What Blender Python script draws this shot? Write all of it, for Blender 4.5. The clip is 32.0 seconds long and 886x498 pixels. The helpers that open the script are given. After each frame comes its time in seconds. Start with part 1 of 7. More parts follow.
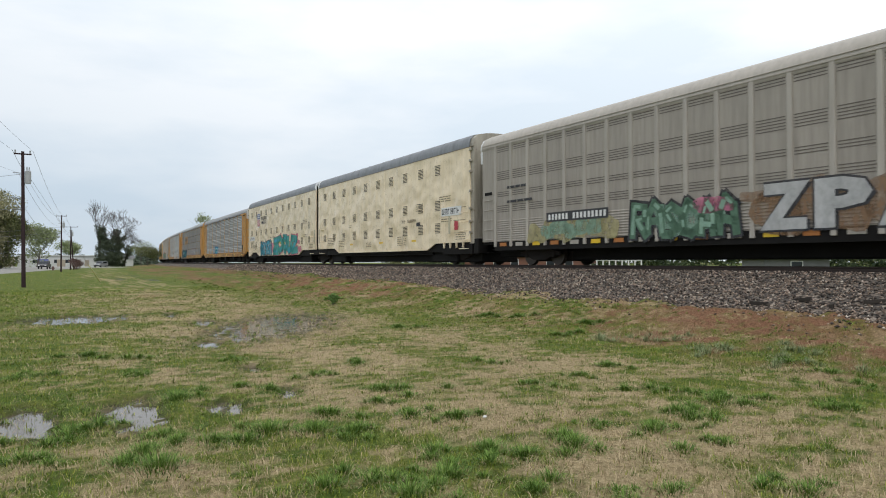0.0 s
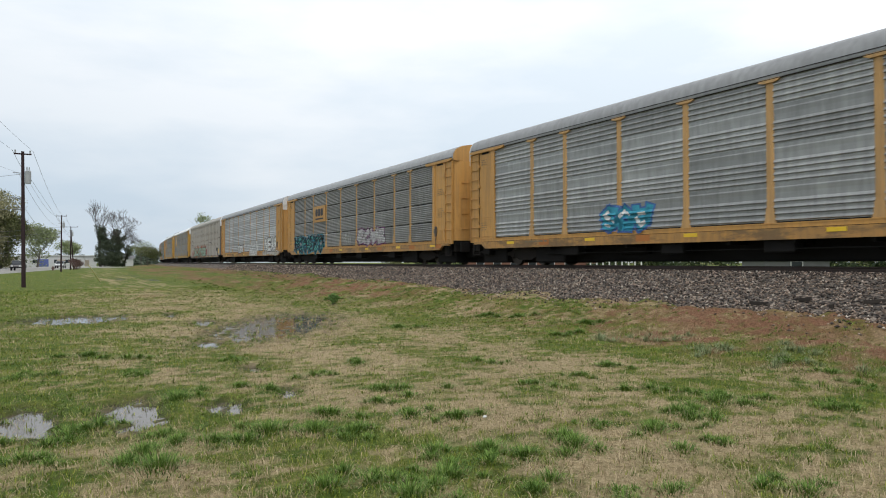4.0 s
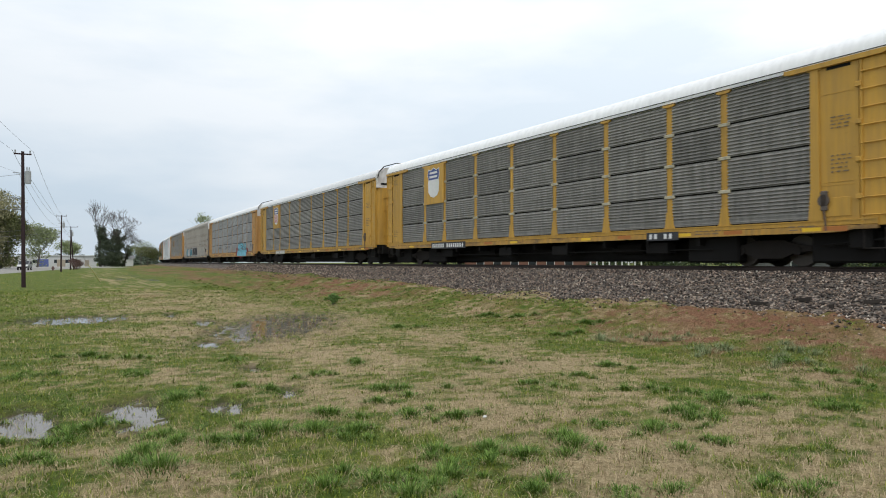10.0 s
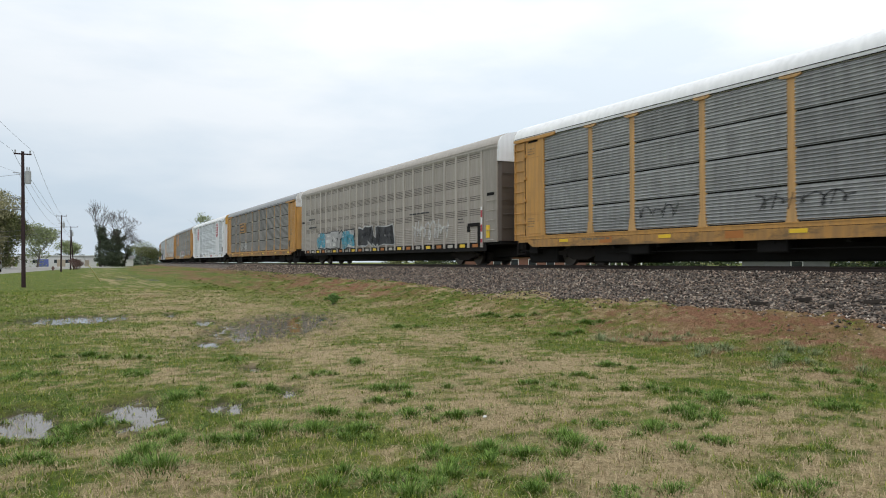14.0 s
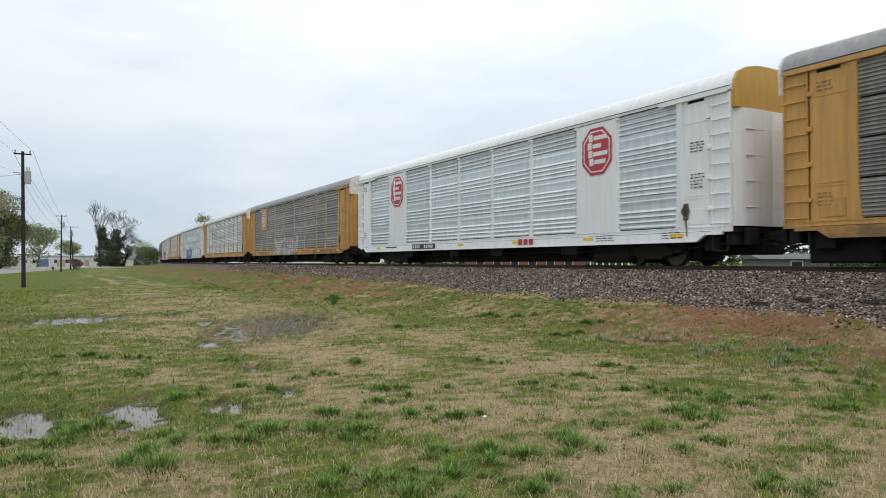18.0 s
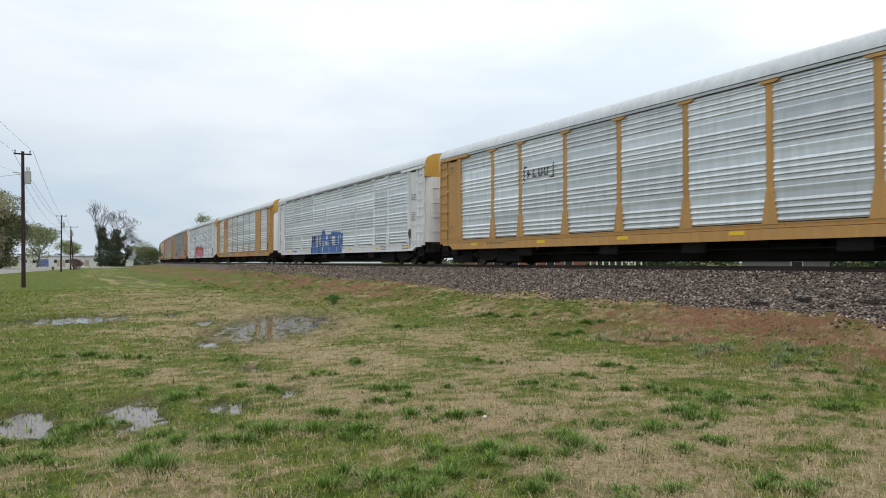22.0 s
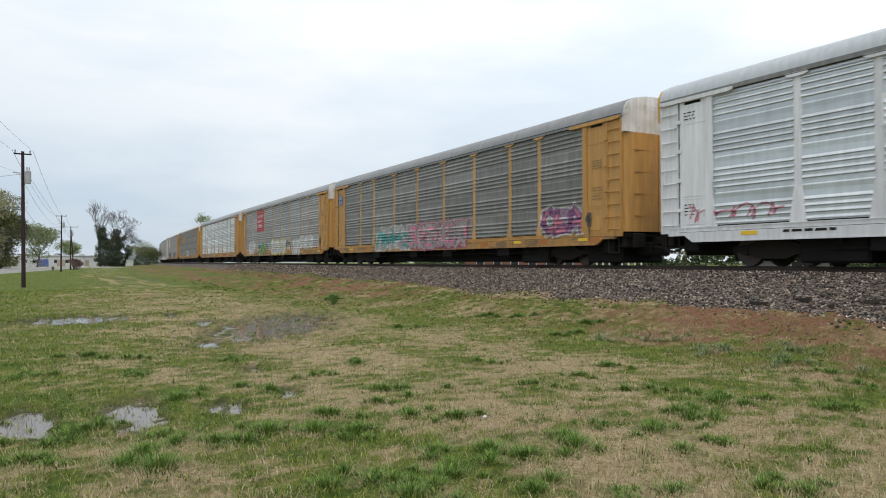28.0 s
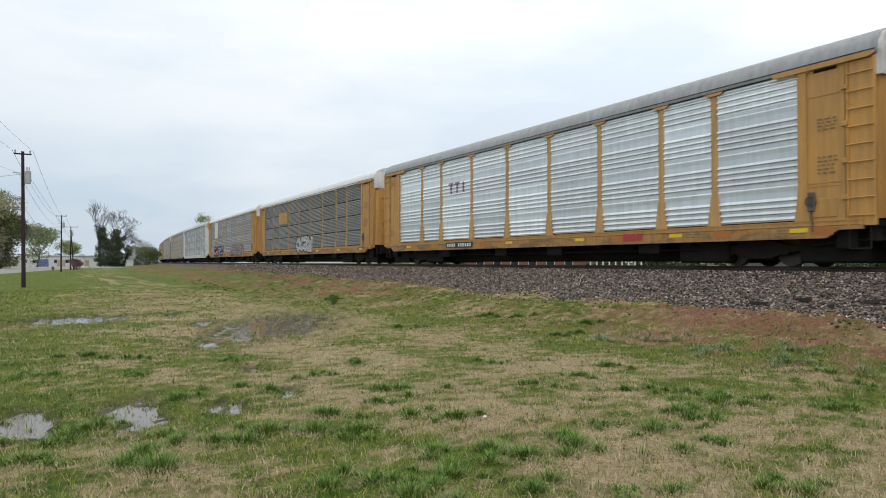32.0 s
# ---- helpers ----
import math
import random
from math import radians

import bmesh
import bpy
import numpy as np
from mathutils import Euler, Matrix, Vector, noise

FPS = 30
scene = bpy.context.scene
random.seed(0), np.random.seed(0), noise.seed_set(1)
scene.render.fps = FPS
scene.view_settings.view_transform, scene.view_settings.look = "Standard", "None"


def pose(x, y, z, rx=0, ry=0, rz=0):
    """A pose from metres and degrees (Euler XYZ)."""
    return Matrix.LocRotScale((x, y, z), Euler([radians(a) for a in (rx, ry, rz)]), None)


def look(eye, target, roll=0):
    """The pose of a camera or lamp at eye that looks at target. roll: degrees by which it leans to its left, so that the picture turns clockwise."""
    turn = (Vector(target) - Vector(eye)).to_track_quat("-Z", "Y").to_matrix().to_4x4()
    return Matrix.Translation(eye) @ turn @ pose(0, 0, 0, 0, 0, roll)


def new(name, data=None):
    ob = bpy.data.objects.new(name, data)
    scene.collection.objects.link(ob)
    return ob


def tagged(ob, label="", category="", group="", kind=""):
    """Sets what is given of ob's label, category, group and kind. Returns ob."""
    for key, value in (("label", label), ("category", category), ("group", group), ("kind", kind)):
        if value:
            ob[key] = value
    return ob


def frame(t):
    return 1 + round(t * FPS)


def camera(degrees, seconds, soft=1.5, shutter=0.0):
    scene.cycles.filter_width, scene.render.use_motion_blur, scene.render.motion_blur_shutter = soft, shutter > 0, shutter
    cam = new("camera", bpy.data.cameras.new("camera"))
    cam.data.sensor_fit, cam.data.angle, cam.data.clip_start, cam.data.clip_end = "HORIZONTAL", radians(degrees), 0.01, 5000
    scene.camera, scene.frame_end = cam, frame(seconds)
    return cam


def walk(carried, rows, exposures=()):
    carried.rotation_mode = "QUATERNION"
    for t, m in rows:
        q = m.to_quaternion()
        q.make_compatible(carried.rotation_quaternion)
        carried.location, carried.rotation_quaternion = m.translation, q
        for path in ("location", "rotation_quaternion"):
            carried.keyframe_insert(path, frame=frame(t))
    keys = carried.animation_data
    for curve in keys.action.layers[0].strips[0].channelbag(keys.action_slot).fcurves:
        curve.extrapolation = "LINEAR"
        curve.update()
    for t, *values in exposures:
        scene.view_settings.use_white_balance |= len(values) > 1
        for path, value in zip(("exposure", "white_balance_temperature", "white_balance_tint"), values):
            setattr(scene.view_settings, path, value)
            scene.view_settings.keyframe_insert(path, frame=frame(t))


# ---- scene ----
# ---------------------------------------------------------------- camera
EYE_Z = 1.6
RAIL_Z = 1.478                      # top of rail
SIDE = 16.972                       # lateral distance from the eye to the near side of the cars
HALF = 1.53                         # half the width of a car
BEND = 1603.69                      # radius of the track's curve at the near side of the cars
cam = camera(65.944, 32.0, soft=1.0, shutter=0.1)
walk(cam, [(0.0, pose(0, 0, EYE_Z, 91.1003, 0, -30.854)), (32.0, pose(0, 0, EYE_Z, 91.1003, 0, -30.854))],
     [(0.0, 0.0), (32.0, 0.0)])


def travelled(t):
    """Metres that the train has gone since 16 s."""
    u = t - 16.0
    return 17.22037 * u - 0.0248975 * u * u - 0.0003656 * u ** 3


def on_track(s, off=0.0, z=0.0):
    """A point s metres along the curve, off metres from the centre line (positive: away from the camera)."""
    a = s / BEND
    r = BEND - HALF - off
    return Vector((SIDE + BEND - r * math.cos(a), r * math.sin(a), z))


def lateral(x, y):
    """Signed distance to the near side line of the train, and the way along it."""
    cx = SIDE + BEND
    return SIDE - (np.hypot(x - cx, y) - BEND), BEND * np.arctan2(y, cx - x)


# ---------------------------------------------------------------- light
world = bpy.data.worlds.new("overcast")
scene.world = world
world.use_nodes = True
wn, wl = world.node_tree.nodes, world.node_tree.links
wbg = wn["Background"]
sky = wn.new("ShaderNodeTexSky")
sky.sky_type = "NISHITA"
sky.sun_disc = False
sky.sun_elevation, sky.sun_rotation = radians(52), radians(200)
sky.air_density, sky.dust_density = 1.0, 3.0
wtc = wn.new("ShaderNodeTexCoord")
wmap = wn.new("ShaderNodeMapping")
wmap.inputs["Scale"].default_value = (1.0, 1.0, 3.4)
wl.new(wtc.outputs["Generated"], wmap.inputs["Vector"])
wnoise = wn.new("ShaderNodeTexNoise")
wnoise.inputs["Scale"].default_value = 2.4
wnoise.inputs["Detail"].default_value = 7.0
wnoise.inputs["Roughness"].default_value = 0.5
wl.new(wmap.outputs["Vector"], wnoise.inputs["Vector"])
wramp = wn.new("ShaderNodeValToRGB")
wramp.color_ramp.elements[0].position, wramp.color_ramp.elements[0].color = 0.38, (0.70, 0.78, 0.855, 1)
wramp.color_ramp.elements[1].position, wramp.color_ramp.elements[1].color = 0.60, (0.88, 0.91, 0.94, 1)
wl.new(wnoise.outputs["Fac"], wramp.inputs["Fac"])
# the cloud cover grows brighter with height
wsep = wn.new("ShaderNodeSeparateXYZ")
wl.new(wtc.outputs["Generated"], wsep.inputs[0])
whi = wn.new("ShaderNodeValToRGB")
whi.color_ramp.elements[0].position, whi.color_ramp.elements[0].color = 0.04, (0.79, 0.85, 0.905, 1)
whi.color_ramp.elements[1].position, whi.color_ramp.elements[1].color = 0.46, (1.30, 1.29, 1.28, 1)
wlit = wn.new("ShaderNodeMath")                # and towards the sun's side
wlit.operation = "MULTIPLY_ADD"
wlit.inputs[1].default_value = 0.2
wl.new(wsep.outputs["X"], wlit.inputs[0])
wl.new(wsep.outputs["Z"], wlit.inputs[2])
wl.new(wlit.outputs[0], whi.inputs["Fac"])
wmul = wn.new("ShaderNodeMix")
wmul.data_type, wmul.blend_type = "RGBA", "MULTIPLY"
wmul.inputs["Factor"].default_value = 1.0
wl.new(wramp.outputs["Color"], wmul.inputs["A"])
wl.new(whi.outputs["Color"], wmul.inputs["B"])
wscale = wn.new("ShaderNodeMix")
wscale.data_type, wscale.blend_type = "RGBA", "MULTIPLY"
wscale.inputs["Factor"].default_value = 1.0
wscale.inputs["B"].default_value = (0.1, 0.1, 0.1, 1)
wl.new(sky.outputs["Color"], wscale.inputs["A"])
wmix = wn.new("ShaderNodeMix")
wmix.data_type = "RGBA"
wmix.inputs["Factor"].default_value = 0.94
wl.new(wscale.outputs["Result"], wmix.inputs["A"])
wl.new(wmul.outputs["Result"], wmix.inputs["B"])
wl.new(wmix.outputs["Result"], wbg.inputs["Color"])
wbg.inputs["Strength"].default_value = 1.0
sun = new("sun", bpy.data.lights.new("sun", "SUN"))
sun.data.energy, sun.data.angle, sun.data.color = 1.05, radians(25), (1.0, 0.97, 0.93)
sun.matrix_world = look((0, 0, 60), (14, 30, 0))

# ---------------------------------------------------------------- materials
def material(name, rough=0.7, metal=0.0):
    m = bpy.data.materials.new(name)
    m.use_nodes = True
    b = m.node_tree.nodes["Principled BSDF"]
    b.inputs["Roughness"].default_value = rough
    b.inputs["Metallic"].default_value = metal
    return m, m.node_tree.nodes, m.node_tree.links, b


def noise_node(n, l, vec, scale, detail=4.0, rough=0.55):
    t = n.new("ShaderNodeTexNoise")
    t.inputs["Scale"].default_value, t.inputs["Detail"].default_value, t.inputs["Roughness"].default_value = scale, detail, rough
    l.new(vec, t.inputs["Vector"])
    return t.outputs["Fac"]


def ramp(n, l, fac, stops):
    r = n.new("ShaderNodeValToRGB")
    e = r.color_ramp.elements
    while len(e) < len(stops):
        e.new(0.5)
    for k, (at, c) in enumerate(stops):
        e[k].position, e[k].color = at, (*c, 1) if len(c) == 3 else (c[0], c[0], c[0], 1)
    l.new(fac, r.inputs["Fac"])
    return r.outputs["Color"]


def mixed(n, l, fac, a, b, blend="MIX"):
    x = n.new("ShaderNodeMix")
    x.data_type, x.blend_type = "RGBA", blend
    for key, v in (("Factor", fac), ("A", a), ("B", b)):
        if hasattr(v, "links"):
            l.new(v, x.inputs[key])
        elif key == "Factor":
            x.inputs[0].default_value = v
        else:
            x.inputs[key].default_value = (*v, 1)
    return x.outputs["Result"]


def bump(n, l, b, height, strength, dist):
    u = n.new("ShaderNodeBump")
    u.inputs["Strength"].default_value, u.inputs["Distance"].default_value = strength, dist
    l.new(height, u.inputs["Height"])
    l.new(u.outputs["Normal"], b.inputs["Normal"])


def coords(n, l, scale=(1, 1, 1), space="Object", spread=13.0):
    """Coordinates, shifted by chance from object to object."""
    tc = n.new("ShaderNodeTexCoord")
    mp = n.new("ShaderNodeMapping")
    mp.inputs["Scale"].default_value = scale
    if spread:
        oi = n.new("ShaderNodeObjectInfo")
        mu = n.new("ShaderNodeMath")
        mu.operation = "MULTIPLY"
        mu.inputs[1].default_value = spread
        l.new(oi.outputs["Random"], mu.inputs[0])
        l.new(mu.outputs[0], mp.inputs["Location"])
    l.new(tc.outputs[space], mp.inputs["Vector"])
    return mp.outputs["Vector"]


def paint(name, rgb, dirt=0.35, rust=0.1, rough=0.55, grime=(0.09, 0.075, 0.06), vary=0.1, dents=0.25, patchy=0.0):
    """Weathered paint: streaks of grime that run down, spots of rust, a slight change of tone from part to part."""
    m, n, l, b = material(name, rough)
    v = coords(n, l)
    streak = noise_node(n, l, coords(n, l, (3.0, 3.0, 0.25)), 2.2, 6.0, 0.6)
    base = mixed(n, l, ramp(n, l, streak, [(0.38, (0.0,)), (0.75, (dirt,))]), rgb, grime)
    blot = noise_node(n, l, v, 0.8, 5.0, 0.6)
    base = mixed(n, l, ramp(n, l, blot, [(0.4, (0.0,)), (0.8, (dirt * 0.6,))]), base, tuple(0.45 * c + 0.06 for c in rgb))
    if patchy:
        worn = noise_node(n, l, coords(n, l, (1.0, 0.5, 1.4)), 1.3, 7.0, 0.68)
        base = mixed(n, l, ramp(n, l, worn, [(0.49, (0.0,)), (0.58, (patchy,))]), base, (0.15, 0.095, 0.045))
    spots = noise_node(n, l, v, 6.0, 6.0, 0.7)
    base = mixed(n, l, ramp(n, l, spots, [(0.68 - 0.15 * rust, (0.0,)), (0.82, (min(1.0, rust * 4),))]), base, (0.12, 0.05, 0.025))
    oi = n.new("ShaderNodeObjectInfo")
    hs = n.new("ShaderNodeHueSaturation")
    rv = n.new("ShaderNodeMapRange")
    rv.inputs["To Min"].default_value, rv.inputs["To Max"].default_value = 1.0 - vary, 1.0 + vary * 0.5
    l.new(oi.outputs["Random"], rv.inputs["Value"])
    l.new(rv.outputs["Result"], hs.inputs["Value"])
    l.new(base, hs.inputs["Color"])
    l.new(hs.outputs["Color"], b.inputs["Base Color"])
    l.new(ramp(n, l, spots, [(0.3, (rough - 0.1,)), (0.8, (min(1.0, rough + 0.2),))]), b.inputs["Roughness"])
    bump(n, l, b, noise_node(n, l, v, 1.6 if dents < 0.5 else 1.0, 3.0 if dents < 0.5 else 1.0), dents, 0.02 if dents < 0.5 else 0.2)
    return m


def galvanised(name, light, dark, streaky=0.5, rough=0.5, metal=0.35, tint=(1, 1, 1)):
    """Galvanised sheet, from bright and new to grey and weathered."""
    m, n, l, b = material(name, rough, metal)
    v = coords(n, l)
    streak = noise_node(n, l, coords(n, l, (2.0, 2.2, 0.3)), 2.4, 6.0, 0.62)
    flow = noise_node(n, l, coords(n, l, (1.0, 0.35, 2.0)), 1.2, 4.0, 0.6)
    col = ramp(n, l, streak, [(0.3, tuple(dark * c for c in tint)), (0.72, tuple(light * c for c in tint))])
    col = mixed(n, l, ramp(n, l, flow, [(0.35, (0.0,)), (0.75, (streaky,))]), col, tuple(0.6 * dark * c for c in tint))
    oi = n.new("ShaderNodeObjectInfo")
    hs = n.new("ShaderNodeHueSaturation")
    rv = n.new("ShaderNodeMapRange")
    rv.inputs["To Min"].default_value, rv.inputs["To Max"].default_value = 0.82, 1.1
    l.new(oi.outputs["Random"], rv.inputs["Value"])
    l.new(rv.outputs["Result"], hs.inputs["Value"])
    l.new(col, hs.inputs["Color"])
    l.new(hs.outputs["Color"], b.inputs["Base Color"])
    bump(n, l, b, noise_node(n, l, v, 2.5, 3.0), 0.2, 0.015)
    return m


def plain(name, rgb, rough=0.6, metal=0.0, amount=0.25, scale=5.0):
    """A surface with a mild mottle at two scales."""
    m, n, l, b = material(name, rough, metal)
    v = coords(n, l)
    a = noise_node(n, l, v, scale, 5.0)
    c = noise_node(n, l, v, scale * 0.12, 3.0)
    col = mixed(n, l, ramp(n, l, a, [(0.3, (0.0,)), (0.75, (amount,))]), rgb, tuple(0.5 * x for x in rgb))
    col = mixed(n, l, ramp(n, l, c, [(0.35, (0.0,)), (0.7, (amount,))]), col, tuple(min(1, 1.25 * x + 0.02) for x in rgb))
    l.new(col, b.inputs["Base Color"])
    bump(n, l, b, a, 0.15, 0.01)
    if rough >= 0.8:
        b.inputs["Specular IOR Level"].default_value = 0.15
    return m


YELLOW = paint("yellow_paint", (0.58, 0.30, 0.075), 0.4, 0.3)
YELLOW_BRIGHT = paint("bright_yellow_paint", (0.60, 0.335, 0.045), 0.34, 0.2)
YELLOW_POST = paint("pale_worn_yellow_paint", (0.60, 0.345, 0.125), 0.45, 0.25)
YELLOW_SILL = paint("grimy_yellow_paint", (0.49, 0.25, 0.06), 0.6, 0.5, patchy=0.8)
BRIGHT_SILL = paint("grimy_bright_yellow_paint", (0.55, 0.30, 0.045), 0.55, 0.5, patchy=0.75)
ORANGE = paint("faded_orange_paint", (0.53, 0.285, 0.085), 0.3, 0.2)
WHITE = paint("white_paint", (0.80, 0.80, 0.82), 0.28, 0.08)
CLEAN_WHITE = paint("clean_white_paint", (0.86, 0.87, 0.89), 0.12, 0.02)
CREAM = paint("cream_paint", (0.88, 0.73, 0.505), 0.13, 0.03, 0.3, dents=0.95)
CREAM_END = paint("weathered_cream_end_paint", (0.42, 0.38, 0.31), 0.6, 0.35)
# shade of the vent openings, mixed as a dark brown colour
VENT_SHADE = plain("dark_brown_vent_shade", (0.1, 0.085, 0.065), 0.8)
FAINT = plain("faded_brown_stencil_paint", (0.19, 0.14, 0.08), 0.6)
TAN_END = paint("rusty_brown_door_paint", (0.11, 0.085, 0.07), 0.5, 0.4)
TAN = paint("tan_grey_paint", (0.375, 0.337, 0.292), 0.35, 0.06)
TAN_POST = paint("tan_post_paint", (0.47, 0.43, 0.38), 0.3, 0.05)
TAN_ROOF = paint("pale_tan_paint", (0.43, 0.39, 0.345), 0.25, 0.03)
# dark tan that puts the shade of the side slots into colour
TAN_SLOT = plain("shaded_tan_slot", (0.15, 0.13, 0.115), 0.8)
WRAP = paint("stained_white_end_wrap", (0.78, 0.77, 0.76), 0.5, 0.12, 0.5, grime=(0.36, 0.29, 0.22), dents=0.9, patchy=0.25)
ORANGE_TAB = plain("orange_rust_patch", (0.42, 0.15, 0.03), 0.6)
WORN = paint("worn_pale_yellow_paint", (0.55, 0.5, 0.36), 0.5, 0.3)
GREY_ROOF = galvanised("grey_roof_sheet", 0.36, 0.25, 0.25)
DARK_ROOF = galvanised("slate_grey_roof_sheet", 0.27, 0.19, 0.25, tint=(0.95, 1.0, 1.06))
PALE_ROOF = galvanised("pale_roof_sheet", 0.9, 0.74, 0.15, metal=0.0)
HAZE_ROOF = galvanised("pale_grey_roof_sheet", 0.66, 0.52, 0.2, metal=0.15, tint=(0.95, 1.0, 1.03))
GALV_NEW = galvanised("bright_galvanised_sheet", 0.78, 0.60, 0.3, 0.30, 0.65, (0.96, 1.0, 1.015))
GALV_MID = galvanised("grey_galvanised_sheet", 0.52, 0.34, 0.4, 0.38, 0.45)
GALV_GREY = galvanised("weathered_grey_sheet", 0.42, 0.265, 0.45, 0.4, 0.45, (1.0, 1.0, 0.97))
GALV_SHINE = galvanised("new_galvanised_sheet", 0.88, 0.70, 0.2, 0.30, 0.65, (0.96, 1.0, 1.02))
GALV_WORN = galvanised("worn_brown_grey_sheet", 0.31, 0.18, 0.5, 0.48, 0.25, (1.02, 1.0, 0.94))
GALV_OLD = galvanised("dark_weathered_sheet", 0.31, 0.17, 0.45, 0.5, 0.25, (1.05, 1.0, 0.91))
BLACK = plain("black_steel", (0.012, 0.011, 0.0105), 0.8)
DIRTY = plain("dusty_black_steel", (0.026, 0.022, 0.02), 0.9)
WHEEL = plain("wheel_steel", (0.06, 0.048, 0.04), 0.55, 0.4)
INK = plain("black_stencil_paint", (0.03, 0.03, 0.035), 0.6)
CHALK = plain("white_stencil_paint", (0.75, 0.75, 0.74), 0.6)
STRIPE = plain("faded_red_stripe_paint", (0.50, 0.16, 0.17), 0.6)
REDMARK = plain("red_marking_paint", (0.45, 0.03, 0.05), 0.5)
BLUEMARK = plain("blue_marking_paint", (0.04, 0.07, 0.25), 0.5)
LEMON = plain("yellow_reflector", (0.8, 0.52, 0.02), 0.4)


def spray(name, rgb, wear=0.35):
    """Spray paint, thin and worn: the surface below shows through in places."""
    m = plain(name, rgb, 0.6, 0.0, 0.3, 3.0)
    n, l = m.node_tree.nodes, m.node_tree.links
    worn = noise_node(n, l, coords(n, l, (1, 1.2, 0.9)), 2.6, 7.0, 0.7)
    l.new(ramp(n, l, worn, [(0.32, (1.0 - wear,)), (0.62, (min(1.0, 1.25 - wear * 0.6),))]), n["Principled BSDF"].inputs["Alpha"])
    return m


PAINTS = dict(
    teal=(0.05, 0.36, 0.33), sea=(0.26, 0.42, 0.32), cyan=(0.04, 0.36, 0.5), sky=(0.2, 0.56, 0.7), blue=(0.06, 0.16, 0.42), silver=(0.52, 0.52, 0.52),
    white=(0.72, 0.72, 0.70), pink=(0.68, 0.22, 0.34), red=(0.5, 0.05, 0.06), black=(0.03, 0.03, 0.035), orange=(0.6, 0.14, 0.03),
    green=(0.14, 0.4, 0.18), lime=(0.45, 0.5, 0.12), rose=(0.55, 0.16, 0.22), yellow=(0.7, 0.6, 0.1), plum=(0.28, 0.1, 0.25), brown=(0.27, 0.155, 0.08), moss=(0.10, 0.2, 0.13), straw=(0.46, 0.41, 0.2))
SPRAY = {k: spray(k + "_spray_paint", c) for k, c in PAINTS.items()}
FADED = {k: spray("faded_" + k + "_spray_paint", c, 0.8) for k, c in PAINTS.items()}


